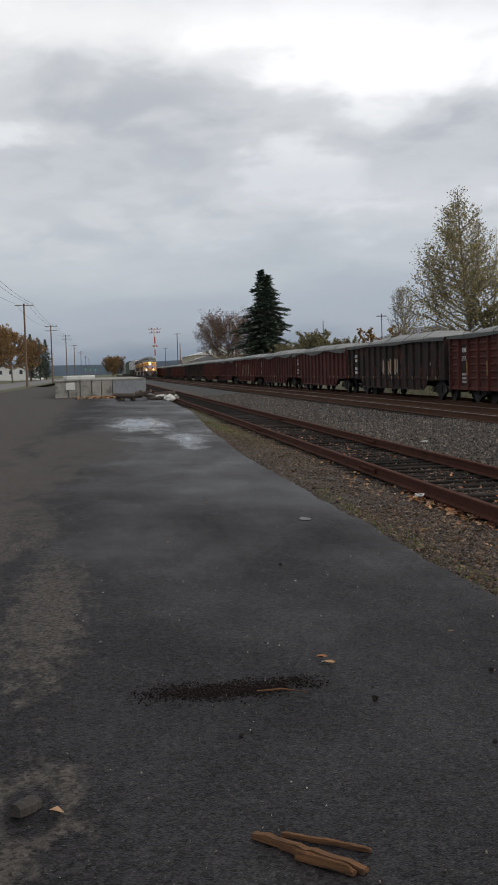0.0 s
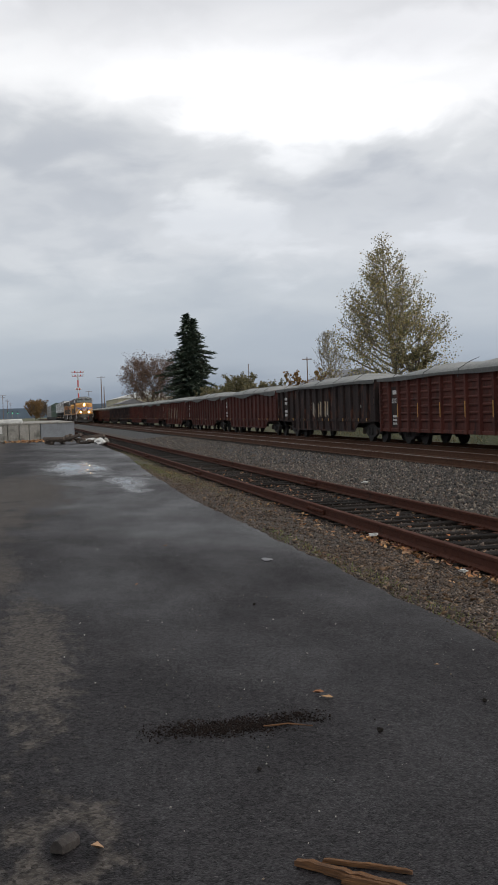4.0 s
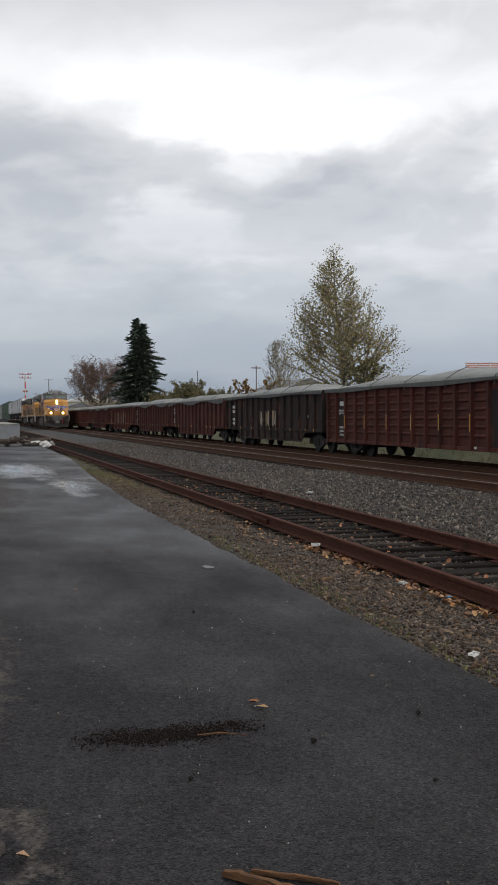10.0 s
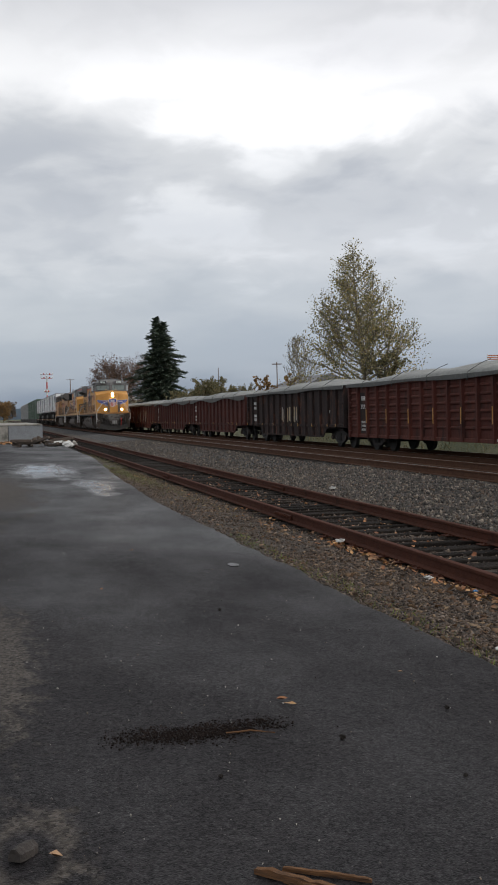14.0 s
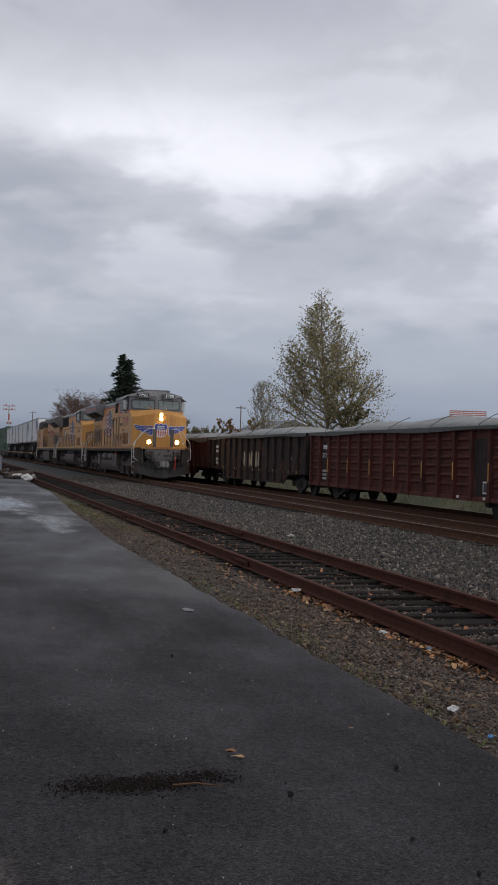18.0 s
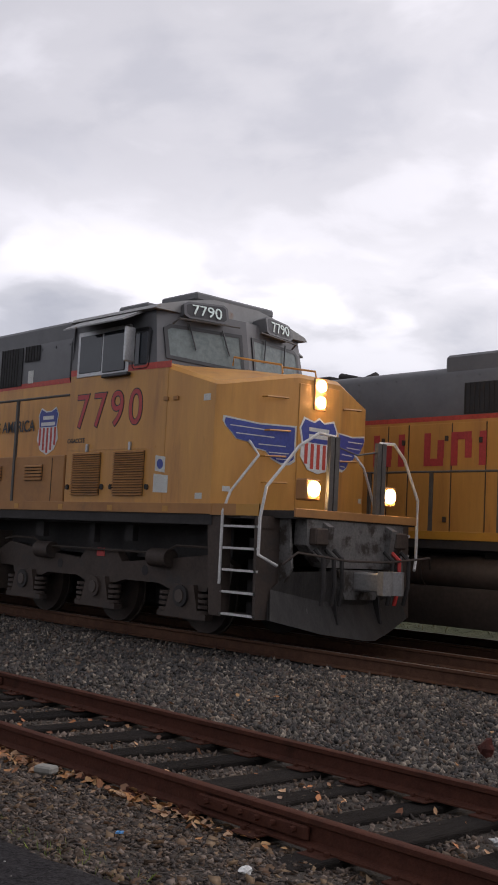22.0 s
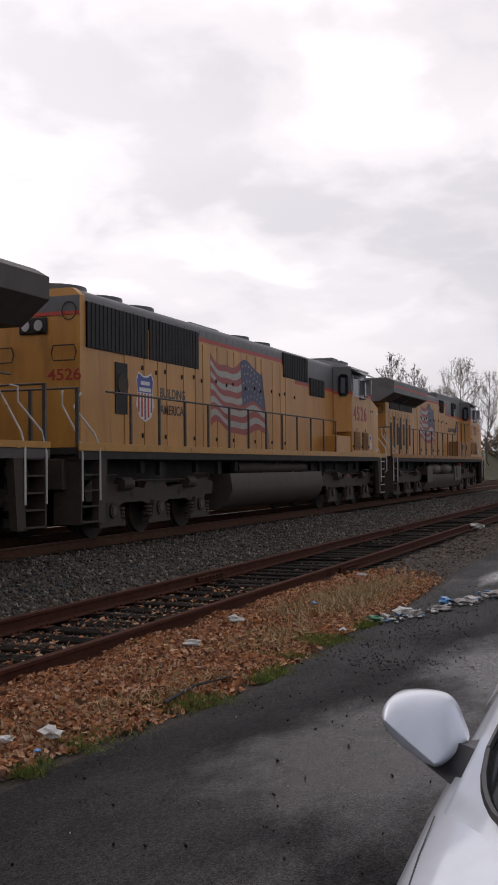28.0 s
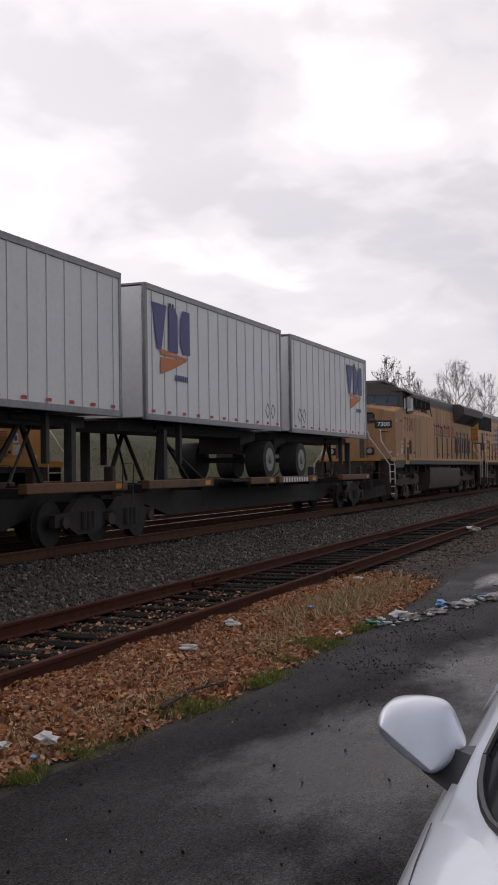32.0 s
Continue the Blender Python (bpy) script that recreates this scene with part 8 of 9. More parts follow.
broadleaf("poplar_tree", "tall narrow poplar with thinning yellow-brown leaves", (-70.6, 24.7, 2.6, 3.0), 10.8, 10.0, 4, "poplar_leaf", 18000, 0.056, "bark_pale", 0.03, 0.95, 0.15, 3, 0.2, boughs=60, fill=0.4)
broadleaf("understorey_tree", "dull green and brown bush at the poplar's foot", (-67.4, 24.8, 3.0), 2.1, 3.4, 5, "bush_leaf", 1300, 0.08, "bark", 0.05, 0.1, 0.09, 2, 0.2, stems=3)
broadleaf("slender_tree", "thin bare tree with few pale leaves", (-92.0, 26.2, 2.5), 5.6, 4.6, 6, "poplar_leaf", 420, 0.06, "bark_pale", 0.1, 0.4, 0.06, 4, 0.6, boughs=30)
conifer("fir_tree", "tall dark green fir", (-174.5, 26.4, 0.0), 17.6, 8.4, 3, 700, twin=1.1)
broadleaf("maple_tree", "broad maple with sparse russet leaves", (-278.0, 32.2, 0.0), 11.6, 19.5, 8, "russet_leaf", 15000, 0.125, "bark", 0.15, 0.0, 0.4, 4, 0.2)
for i, (x, y, h, w, s) in enumerate([(-124.0, 24.5, 5.6, 6.0, 21), (-129.5, 26.0, 4.9, 5.0, 22), (-116.0, 25.5, 4.3, 5.5, 23), (-140.0, 27.5, 4.6, 7.0, 27), (-152.0, 28.5, 4.6, 8.0, 28), (-164.0, 28.0, 4.6, 8.0, 29)]):
    broadleaf("bush", "rounded olive-brown bush behind the freight cars", (x, y, 0.0), h, w, s, "bush_leaf", 5200, 0.085, "bark", 0.08, 0.05, 0.08, 2, 0.25, "bush", 3, "bushes along the line")
broadleaf("bush", "rounded golden-brown bush behind the freight cars", (-100.0, 26.5, 0.0), 5.3, 3.6, 24, "gold_leaf", 1800, 0.12, "bark", 0.1, 0.05, 0.07, 2, 0.25, "bush", 2, "bushes along the line")
# bare trees down the line
for i, (x, y, h, w, lv, s) in enumerate([(87.0, 20.5, 10.0, 4.6, 420, 31), (98.0, 21.0, 10.0, 4.0, 260, 32), (106.0, 22.0, 9.6, 4.4, 120, 33), (119.0, 20.5, 12.6, 7.2, 900, 34), (140.0, 20.5, 13.0, 6.0, 420, 35), (160.0, 19.5, 12.0, 7.0, 500, 36), (128.0, 24.0, 10.0, 6.0, 200, 37)]):
    broadleaf("bare_tree", "tall nearly leafless tree with a few brown leaves", (x, y, 2.0 if y > 20 else 0.0), h - 1.2, w, s, "brown_leaf", lv * 2, 0.06, "bark", 0.12, 0.3, 0.1, 4, 0.42, group="bare trees down the line")
for i in range(9):
    x, y = 150 + i * 14, 11.0 + 3.2 * math.sin(i * 2.1) + (9 if i % 2 else -3.5)
    if abs(y - MAIN_Y) < 3 or abs(y - FAR_Y) < 3:
        y = 20.5
    broadleaf("thicket", "dull brown thicket of bare brush beside the track", (x, y, 0.0), 4.6 + (i % 3), 8.0, 50 + i, "brown_leaf", 1300, 0.17, "bark", 0.05, 0.1, 0.07, 2, 0.3, "bush", 4, "thickets down the line")
# across the street
for i, (x, y, h, w) in enumerate([(-250, -27.5, 14.8, 14), (-285, -27.0, 13.2, 14), (-330, -27, 13.5, 14), (-395, -26, 13.0, 13)]):
    broadleaf("street_tree", "wide street tree with golden-brown autumn leaves", (x, y, 0.0), h, w, 60 + i, "gold_leaf", 6500, 0.19, "bark", 0.2, 0.0, 0.3, 3, 0.25, group="street trees")
for i, (x, y, h) in enumerate([(-420, -27.0, 17.5), (-425, -24.0, 15.5), (-470, -24.0, 17.0)]):
    conifer("street_fir", "dark fir behind the street trees", (x, y, 0), h, 6.5, 70 + i, 160, "firs behind the street")
broadleaf("orange_tree", "small bright orange-brown tree far along the line", (-420, 3.5, 0.0), 7.5, 9.0, 75, "gold_leaf", 1800, 0.26, "bark", 0.1, 0.0, 0.15, 2, 0.2)
broadleaf("orange_tree", "dull brown tree far along the line", (-520, 6.5, 0.0), 8.5, 13.0, 76, "brown_leaf", 1800, 0.3, "bark", 0.1, 0.0, 0.15, 2, 0.2)


def utility_pole(x, y, h, arms, seed, slim=False):
    root = empty("utility_pole", "tall weathered wooden utility pole with cross-arms", "utility pole", pose(x, y, 0, 0, 0.4 * math.sin(seed), 0), "utility poles")
    part("pole", M().cyl((0, 0, -0.5), (0, 0, h), 0.07 if slim else 0.17, 0.05 if slim else 0.11, 10), "wood_pole", root)
    for k in range(arms):
        z = h - 0.25 - k * 0.9
        part("cross_arm", M().box(-0.06, 0.06, -1.25 + 0.7 * slim, 1.25 - 0.7 * slim, z - 0.05, z + 0.05, 0.01), "wood_pole", root)
        for yy in (-1.15, -0.55, 0.55, 1.15) if not slim else ():
            part("insulator", M().cyl((0, yy, z + 0.07), (0, yy, z + 0.24), 0.045, 0.03, 8), "building_white", root)
    return root


poles = [(-62.0, -10.3, 11.4), (-153.0, -10.2, 11.5), (-231.0, -10.3, 12.0), (-318.0, -10.2, 13.0), (-405.0, -10.2, 12.5), (-520.0, -10.2, 12.5), (-650.0, -10.2, 12.5), (-800.0, -10.2, 12.5)]
for i, (x, y, h) in enumerate(poles):
    utility_pole(x, y, h, 1 if i < 2 else 2, i)
for i, ((x0, y0, h0), (x1, y1, h1)) in enumerate(zip(poles, poles[1:5])):
    for k, yy in enumerate((-1.15, 0.55, 1.15)):
        pts = [(x0 + (x1 - x0) * t, y0 + yy + (y1 - y0) * t, h0 + (h1 - h0) * t - 1.6 * 4 * t * (1 - t) * 0.5) for t in np.linspace(0, 1, 9)]
        thing("power_line", M().tube(pts, 0.018, 4), "ink", "thin black power line strung between poles", "cable", "power lines")
for i, (x, y, h) in enumerate([(-335.0, 23.0, 13.4), (-345.0, 24.5, 10.5), (-420.0, 24.0, 11.0), (-114.0, 30.0, 7.1), (-160.0, 33.0, 8.5), (-70, 46, 6.4)]):
    utility_pole(x, y, h, 1 if i in (0, 2, 3) else 0, 10 + i, i > 2)

# red and white floodlight mast beyond the trains
mast = empty("light_mast", "slim red and white banded mast with racks of floodlights", "light mast", pose(-486, 23.2, 0))
for k in range(7):
    part("mast_section", M().cyl((0, 0, k * 2.9), (0, 0, (k + 1) * 2.9), 0.32, 0.3, 10), "mast_red" if k % 2 else "building_white", mast)
for z, w in ((20.6, 2.6), (19.0, 2.4), (13.0, 1.1)):
    rk = part("lamp_rack", M().box(-0.15, 0.15, -w, w, z, z + 0.2), "mast_red", mast)
    for k in range(5):
        y = -w + k * w / 2
        part("flood_lamp", M().box(0.1, 0.5, y - 0.25, y + 0.25, z + 0.2, z + 0.8, 0.05), "mast_red" if k % 2 else "building_white", rk)


def building(name, label, x0, x1, y0, y1, h, roof_h, wall, roof, n):
    root = empty(name, label, "building", pose((x0 + x1) / 2, (y0 + y1) / 2, 0))
    a, b = (x1 - x0) / 2, (y1 - y0) / 2
    part("wall", M().box(-a, a, -b, b, -0.3, h), wall, root)
    part("roof", M().prism([(-b - 0.5, h), (b + 0.5, h), (0, h + roof_h)], "x", -a - 0.5, a + 0.5), roof, root)
    for k in range(n):
        y = -b + (k + 0.5) * 2 * b / n
        w = part("window", M().box(a, a + 0.05, y - 0.8, y + 0.8, h * 0.4, h * 0.75), "building_white", root)
        part("pane", M().box(a + 0.05, a + 0.07, y - 0.7, y + 0.7, h * 0.43, h * 0.72), "dark_window", w)
        x = -a + (k + 0.5) * 2 * a / n
        w = part("window", M().box(x - 0.8, x + 0.8, -b - 0.05, -b, h * 0.4, h * 0.75), "building_white", root)
        part("pane", M().box(x - 0.7, x + 0.7, -b - 0.07, -b - 0.05, h * 0.43, h * 0.72), "dark_window", w)
    return root


building("warehouse", "long cream warehouse with a pale metal roof", -372, -322, 27.0, 44.0, 6.3, 2.2, "building_cream", "building_white", 5)
building("shed", "low tan shed with a grey roof", -318, -300, 25.0, 33.0, 4.4, 1.4, "building_cream", "roof_grey", 3)
building("house", "small pale house with a grey roof", -151, -133, 38.0, 46.0, 4.6, 1.9, "building_white", "roof_grey", 3)
building("depot", "low white depot far across the street", -560, -500, -48, -30, 6.0, 1.2, "building_white", "roof_grey", 4)
for i, (x, y, z) in enumerate([(-520, -6.0, 4.2), (-540, -8.5, 4.4), (-515, -3.6, 4.0)]):
    post = empty("traffic_signal", "distant traffic signal showing green", "traffic signal", pose(x, y, 0), "traffic signals")
    part("post", M().cyl((0, 0, -0.2), (0, 0, z + 0.6), 0.1, n=8), "steel_grey", post)
    hd = part("signal_head", M().box(0.1, 0.4, -0.25, 0.25, z - 0.5, z + 0.6, 0.03), "under_dark", post)
    part("green_lamp", M().cyl((0.4, 0, z - 0.25), (0.44, 0, z - 0.25), 0.2, n=10), "signal_green", hd)
# distant wooded ridge; its blue-grey is haze put into the colour
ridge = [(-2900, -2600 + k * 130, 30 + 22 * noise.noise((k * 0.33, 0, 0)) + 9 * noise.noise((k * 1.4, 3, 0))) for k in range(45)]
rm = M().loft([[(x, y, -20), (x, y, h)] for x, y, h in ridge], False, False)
thing("backdrop", rm, "hazed_hill", "distant wooded ridge with blue-grey haze painted into its colour", "hills", kind="structure")
# plastic barrier and earth heap on the grass rise
bar = empty("barrier_fence", "orange plastic mesh fence on the grassy rise", "fence", pose(-80.0, 40.0, 4.05, 0, 0, 78))
for k in range(4):
    part("fence_post", M().box(-1.5 + k - 0.03, -1.5 + k + 0.03, -0.03, 0.03, -0.2, 1.8), "building_white", bar)
for k in range(7):
    part("mesh_strip", M().box(-1.5, 1.5, -0.01, 0.01, 0.75 + k * 0.15, 0.84 + k * 0.15), "orange_mesh", bar)
hp = M().blob((0, 0, 0), (2.0, 1.8, 0.85), 3, 0.4, 4)
ho = thing("earth_heap", hp, "gravel_bed", "dark heap of earth on the grassy rise", "heap")
ho.matrix_basis = pose(-46.6, 30.5, 3.8)

# loading dock at the end of the lot
dock = empty("loading_dock", "old concrete loading dock with a grey sheet-metal end", "loading dock", pose(-74.0, 0, 0))
part("dock_top", M().box(-36, 0.05, -2.95, 3.15, 1.1, 1.2, 0.02), "concrete", dock)
cols_y = [-2.95, -2.05, -1.25, -0.5, 0.15, 0.9]
for a, b in zip(cols_y, cols_y[1:]):
    part("concrete_block", M().box(-0.5, 0.0 + 0.03 * math.sin(a * 9), a + 0.02, b - 0.02, -0.1, 1.1, 0.03), "concrete", dock)
part("dock_side", M().box(-36, -0.5, -2.9, 3.1, -0.1, 1.1), "concrete", dock)
part("sheet_panel", M().box(-0.5, 0.02, 0.92, 3.15, -0.05, 1.1, 0.01), "metal_sheet", dock, "grey sheet-metal panel")
part("paper_notice", M().box(0.03, 0.04, -2.2, -1.6, 0.55, 1.02), "paper", dock, "white paper notice")
slab = thing("concrete_slab", M().box(-1.2, 1.2, -0.95, 0.95, 0, 0.28, 0.05), "building_white", "pale slab lying on the loading dock", "slab")
slab.matrix_basis = pose(-75.6, -1.35, 1.2, 0, 0, 8)
r7 = random.Random(7)
for k in range(16):
    L = r7.uniform(0.7, 2.0)
    b = thing("timber", M().box(-L / 2, L / 2, -0.09, 0.09, 0, 0.15, 0.015), "wood_dark", "broken dark timber in a debris pile", "timber", "timbers in the debris pile")
    b.matrix_basis = pose(-62.0 + r7.uniform(-1.4, 1.2), 2.5 + r7.uniform(-1.4, 1.3), 0.02 + 0.13 * (k % 3), r7.uniform(-6, 6), r7.uniform(-13, 9), r7.uniform(-40, 70))
for k in range(6):
    b = thing("rubble_block", M().blob((0, 0, 0.1), (0.3, 0.22, 0.18), k, 0.6, 2), "paper" if k % 2 else "concrete", "pale rubble lump beside the siding", "rubble", "rubble in the debris pile")
    b.matrix_basis = pose(-60.5 + r7.uniform(-2.5, 2), 3.9 + r7.uniform(-0.5, 0.5), 0.0, 0, 0, r7.uniform(0, 180))


# ---- stones, leaves, litter ----
def field(n, x0, x1, y0, y1):
    return np.stack([rng.uniform(x0, x1, n), rng.uniform(y0, y1, n)], -1)


def bed_array(P):
    return np.array([bed_z(float(x), float(y)) for x, y in P])


def stones(name, label, P, lo, hi, mat, lift=0.35, flat=0.7, shape=None):
    n = len(P)
    s = (lo + (hi - lo) * rng.random((n, 1)) ** 1.6) * np.stack([rng.uniform(0.75, 1.35, n), rng.uniform(0.7, 1.1, n), rng.uniform(0.55, 0.95, n) * flat / 0.7], -1)
    pos = np.column_stack([P, bed_array(P) + s[:, 2] * lift])
    turn = rng.uniform(0, 6.28, (n, 3)) * (np.array([[0.15, 0.15, 1.0]]) if flat < 0.6 else 1.0)
    me = scattered(name, SHARD_V, SHARD_F, pos, turn, s, mat, 0, 0.42)
    return tagged(new(name, me), label, "stones", kind="stuff")


def thin(P, lo, hi):
    """Keep the clear height of the rails free."""
    keep = np.ones(len(P), bool)
    for a, b in zip(lo, hi):
        keep &= ~((P[:, 1] > a) & (P[:, 1] < b))
    return P[keep]


rails_y = [SIDING_Y - 0.7525, SIDING_Y + 0.7525, MAIN_Y - 0.7525, MAIN_Y + 0.7525]
lo_y, hi_y = [v - 0.09 for v in rails_y], [v + 0.09 for v in rails_y]
near_b = thin(np.concatenate([field(74000, -9, 11, 6.35, 9.75), field(12000, -9, 11, 9.75, 12.3)]), lo_y, hi_y)
stones("ballast_stones", "grey crushed stone ballast beside the main track", near_b, 0.013, 0.039, "stone")
mid_b = thin(np.concatenate([field(30000, -30, -9, 6.4, 9.7), field(12000, -30, -9, 9.7, 14.2), field(9000, -9, 11, 12.3, 14.2), field(7000, 11, 34, 9.7, 13.2), field(16000, 11, 34, 6.4, 9.7), field(12000, -70, -30, 6.5, 9.5), field(12000, 34, 90, 6.4, 9.6)]), lo_y, hi_y)
stones("ballast_stones", "grey crushed stone ballast further along the main track", mid_b, 0.018, 0.043, "stone")
# between the siding's rails, lying between the ties
cribs = thin(np.concatenate([field(26000, -10, 11, 4.4, 6.5), field(16000, -34, -10, 4.4, 6.5), field(8000, 11, 34, 4.4, 6.5)]), lo_y, hi_y)
cribs_s = stones("crib_stones", "small grey stones between the siding ties", cribs, 0.012, 0.032, "pebble", 0.1)
gr = np.concatenate([field(52000, -12, 5.5, 2.85, 4.3), field(22000, -34, -12, 2.8, 4.3), field(6000, 14, 34, 2.6, 4.2)])
stones("roadside_gravel", "brown-grey gravel along the asphalt edge", gr, 0.006, 0.024, "pebble", 0.3, 0.5)
ch_p = np.concatenate([field(7000, -12, 5.5, 2.95, 4.35), field(2500, -34, -12, 3.0, 4.3), field(1500, 14, 34, 2.8, 4.2)])
stones("wood_chips", "brown bark chips and leaf scraps among the gravel", ch_p, 0.012, 0.04, "chip", 0.5, 0.2)
crm = np.concatenate([field(420, -14, 2, -0.6, 2.8), field(1300, 2.5, 14, -0.5, 2.6), np.column_stack([rng.normal(9.9, 1.3, 1700), rng.normal(1.95, 0.3, 1700)]), np.column_stack([rng.normal(8.3, 0.16, 350), rng.normal(1.72, 0.27, 350)])])
n = len(crm)
cs = (0.002 + 0.009 * rng.random((n, 1)) ** 3.0) * np.where(np.arange(n) < 420, 0.6, np.where(np.arange(n) < 1720, 1.0, 0.9))[:, None] * np.array([[1.0, 1.0, 0.7]])
tagged(new("asphalt_crumbs", scattered("asphalt_crumbs", SHARD_V, SHARD_F, np.column_stack([crm, cs[:, 2] * 0.6 + 0.003]), rng.uniform(0, 6.28, (n, 3)), cs, "crumb", 0, 0.3)), "loose black asphalt crumbs on the lot", "crumbs", kind="stuff")
# pothole with loose fill
npo = 8000
ph = np.column_stack([rng.normal(-5.29, 0.072, npo), 0.93 + 0.5 * (rng.random(npo) + rng.random(npo) - 1)])
ph[:, 0] += 0.015 * np.sin(ph[:, 1] * 9) - 0.04 * (ph[:, 1] > 1.2)
cs = (0.001 + 0.006 * rng.random((npo, 1)) ** 4) * np.array([[1.2, 1.2, 0.5]])
tagged(new("pothole_rubble", scattered("pothole_rubble", SHARD_V, SHARD_F, np.column_stack([ph, cs[:, 2] * 0.3 + 0.001]), rng.uniform(0, 6.28, (npo, 3)), cs, "pothole_crumb", 0, 0.3)), "loose black-brown asphalt crumbs filling a shallow pothole", "crumbs", kind="stuff")


def leaves(name, label, P, z, size, mat, curl=0.5):
    n = len(P)
    R = np.column_stack([rng.normal(0, curl, n), rng.normal(0, curl, n), rng.uniform(0, 6.28, n)])
    S = rng.uniform(size * 0.55, size * 1.25, (n, 1)) * np.stack([rng.uniform(0.6, 1.0, n), np.ones(n), rng.uniform(0.4, 1.6, n)], -1)
    return tagged(new(name, scattered(name, LEAF_V, LEAF_F, np.column_stack([P, z]), R, S, mat)), label, "leaves", kind="stuff")


# deep drift of dry leaves between the lot and the siding
dx = rng.uniform(2.4, 15.5, 80000)
edge = np.array([lot_edge(float(x)) for x in dx])
top = np.full(len(dx), 4.32)
dy = edge + 0.1 + (top - edge - 0.1) * rng.beta(1.5, 1.1, len(dx))
w = np.interp(dx, [2.4, 3.6, 5, 12.5, 15.5], [0.15, 0.75, 1, 1, 0.05])
keep = rng.random(len(dx)) < w
P = np.column_stack([dx, dy])[keep]
heap = np.array([0.115 * max(0, 1 - abs(y - 3.55) / 0.85 if y < 3.55 else 1.0 - 0.12 * (y - 3.55)) * min(1, max(0, (x - 2.6) / 1.6)) * (0.7 + 0.6 * noise.noise((x * 1.2, y * 1.5, 0))) for x, y in P])
leaves("leaf_drift", "drift of dry orange-brown fallen leaves beside the siding", P, bed_array(P) + 0.012 + np.maximum(heap, 0) * rng.random(len(P)) ** 0.5, 0.0265, "leaf", 0.85)
mound = sheet(steps((2.6, 15.0, 0.25)), steps((2.5, 4.3, 0.15)), lambda x, y: bed_z(x, y) - 0.015 + 0.1 * max(0, 1 - abs(y - 3.55) / 0.85 if y < 3.55 else 1.0 - 0.12 * (y - 3.55)) * min(1, max(0, (x - 2.6) / 1.6)) * min(1, max(0, (14.8 - x) / 2)) * (0.7 + 0.6 * noise.noise((x * 1.2, y * 1.5, 0))))
thing("leaf_mould", mound, "gravel_bed", "matted leaf mould under the drift", "leaf litter", kind="structure", smooth=80)
# leaves blown between the rails, and strays
P = thin(np.concatenate([field(260, -9, 2, 4.45, 5.8), field(1500, 1.5, 14, 4.45, 5.85), field(260, -30, -9, 4.4, 5.8)]), lo_y, hi_y)
leaves("crib_leaves", "dry leaves caught between the siding ties", P, bed_array(P) + 0.03, 0.031, "leaf", 0.5)
P = np.concatenate([field(90, -9, 10, 6.5, 9.4), np.column_stack([rng.normal(-8.6, 0.6, 130), rng.normal(4.15, 0.08, 130)]), np.column_stack([rng.normal(-12, 0.9, 150), rng.normal(4.15, 0.08, 150)]), np.column_stack([rng.normal(-6.6, 0.35, 150), rng.normal(4.17, 0.07, 150)]), np.column_stack([rng.normal(-5.2, 0.4, 110), rng.normal(4.15, 0.08, 110)]), field(150, -30, 2, 3.6, 4.25)])
leaves("stray_leaves", "bright tan leaves lying on the gravel", P, bed_array(P) + 0.03, 0.033, "leaf_bright", 0.4)
P = np.column_stack([rng.normal(-71, 2.0, 900), rng.normal(1.4, 1.2, 900)])
P = P[P[:, 0] > -73.6]
leaves("dock_leaves", "orange leaves blown against the loading dock", P, np.full(len(P), 0.05), 0.09, "leaf_bright", 0.4)
P = np.array([[-5.72, 1.47], [-5.62, 1.49], [-3.93, 0.16], [-12.6, 1.5], [-9.9, 0.9], [-6.1, 2.3]])
leaves("lot_leaves", "a few tan leaves on the asphalt", P, np.full(len(P), 0.012), 0.03, "leaf_bright", 0.2)


def blades(name, label, P, z, h, mat, lean=0.5):
    n = len(P)
    bv = [(-0.05, 0, 0), (0.05, 0, 0), (0.03, 0.12, 0.55), (0.0, 0.4, 1.0)]
    R = np.column_stack([rng.normal(0, lean, n), rng.normal(0, lean, n), rng.uniform(0, 6.28, n)])
    S = rng.uniform(0.5, 1.3, (n, 1)) * np.array([[h * 0.6, h, h]])
    return tagged(new(name, scattered(name, bv, [(0, 1, 2), (0, 2, 3)], np.column_stack([P, z]), R, S, mat)), label, "grass", kind="stuff")


tx = rng.uniform(3.0, 14.5, 5500)
ty = np.array([lot_edge(float(x)) for x in tx]) + 0.25 + rng.beta(1.2, 1.5, len(tx)) * 1.3
clump = np.array([noise.noise((x * 1.1, y * 1.6, 7.0)) > -0.02 for x, y in zip(tx, ty)])
P = np.column_stack([tx, ty])[clump]
blades("dead_grass", "tufts of dead tan grass among the leaves", P, bed_array(P) + 0.06, 0.075, "dry_grass", 1.0)
P = np.column_stack([rng.normal(12.2, 1.0, 2600), rng.normal(3.25, 0.22, 2600)])
blades("straw_tuft", "patch of golden dead grass at the end of the leaf drift", P, bed_array(P) + 0.02, 0.13, "dry_grass", 0.55)
mx = rng.uniform(3.6, 10.5, 22000)
my = np.array([lot_edge(float(x)) for x in mx]) + rng.normal(0.16, 0.13, len(mx)) * (1 + 0.6 * np.sin(mx * 2.3))
ok = np.array([noise.noise((x * 1.9, 2.0, 0)) + 0.4 * noise.noise((x * 6.0, 1.0, 4)) + 0.35 * rng.random() > 0.3 for x in mx])
P = np.column_stack([mx, my])[ok]
blades("moss_strip", "low green moss and grass along the asphalt edge", P, np.maximum(bed_array(P), -0.03) + 0.012, 0.048, "moss", 0.6)
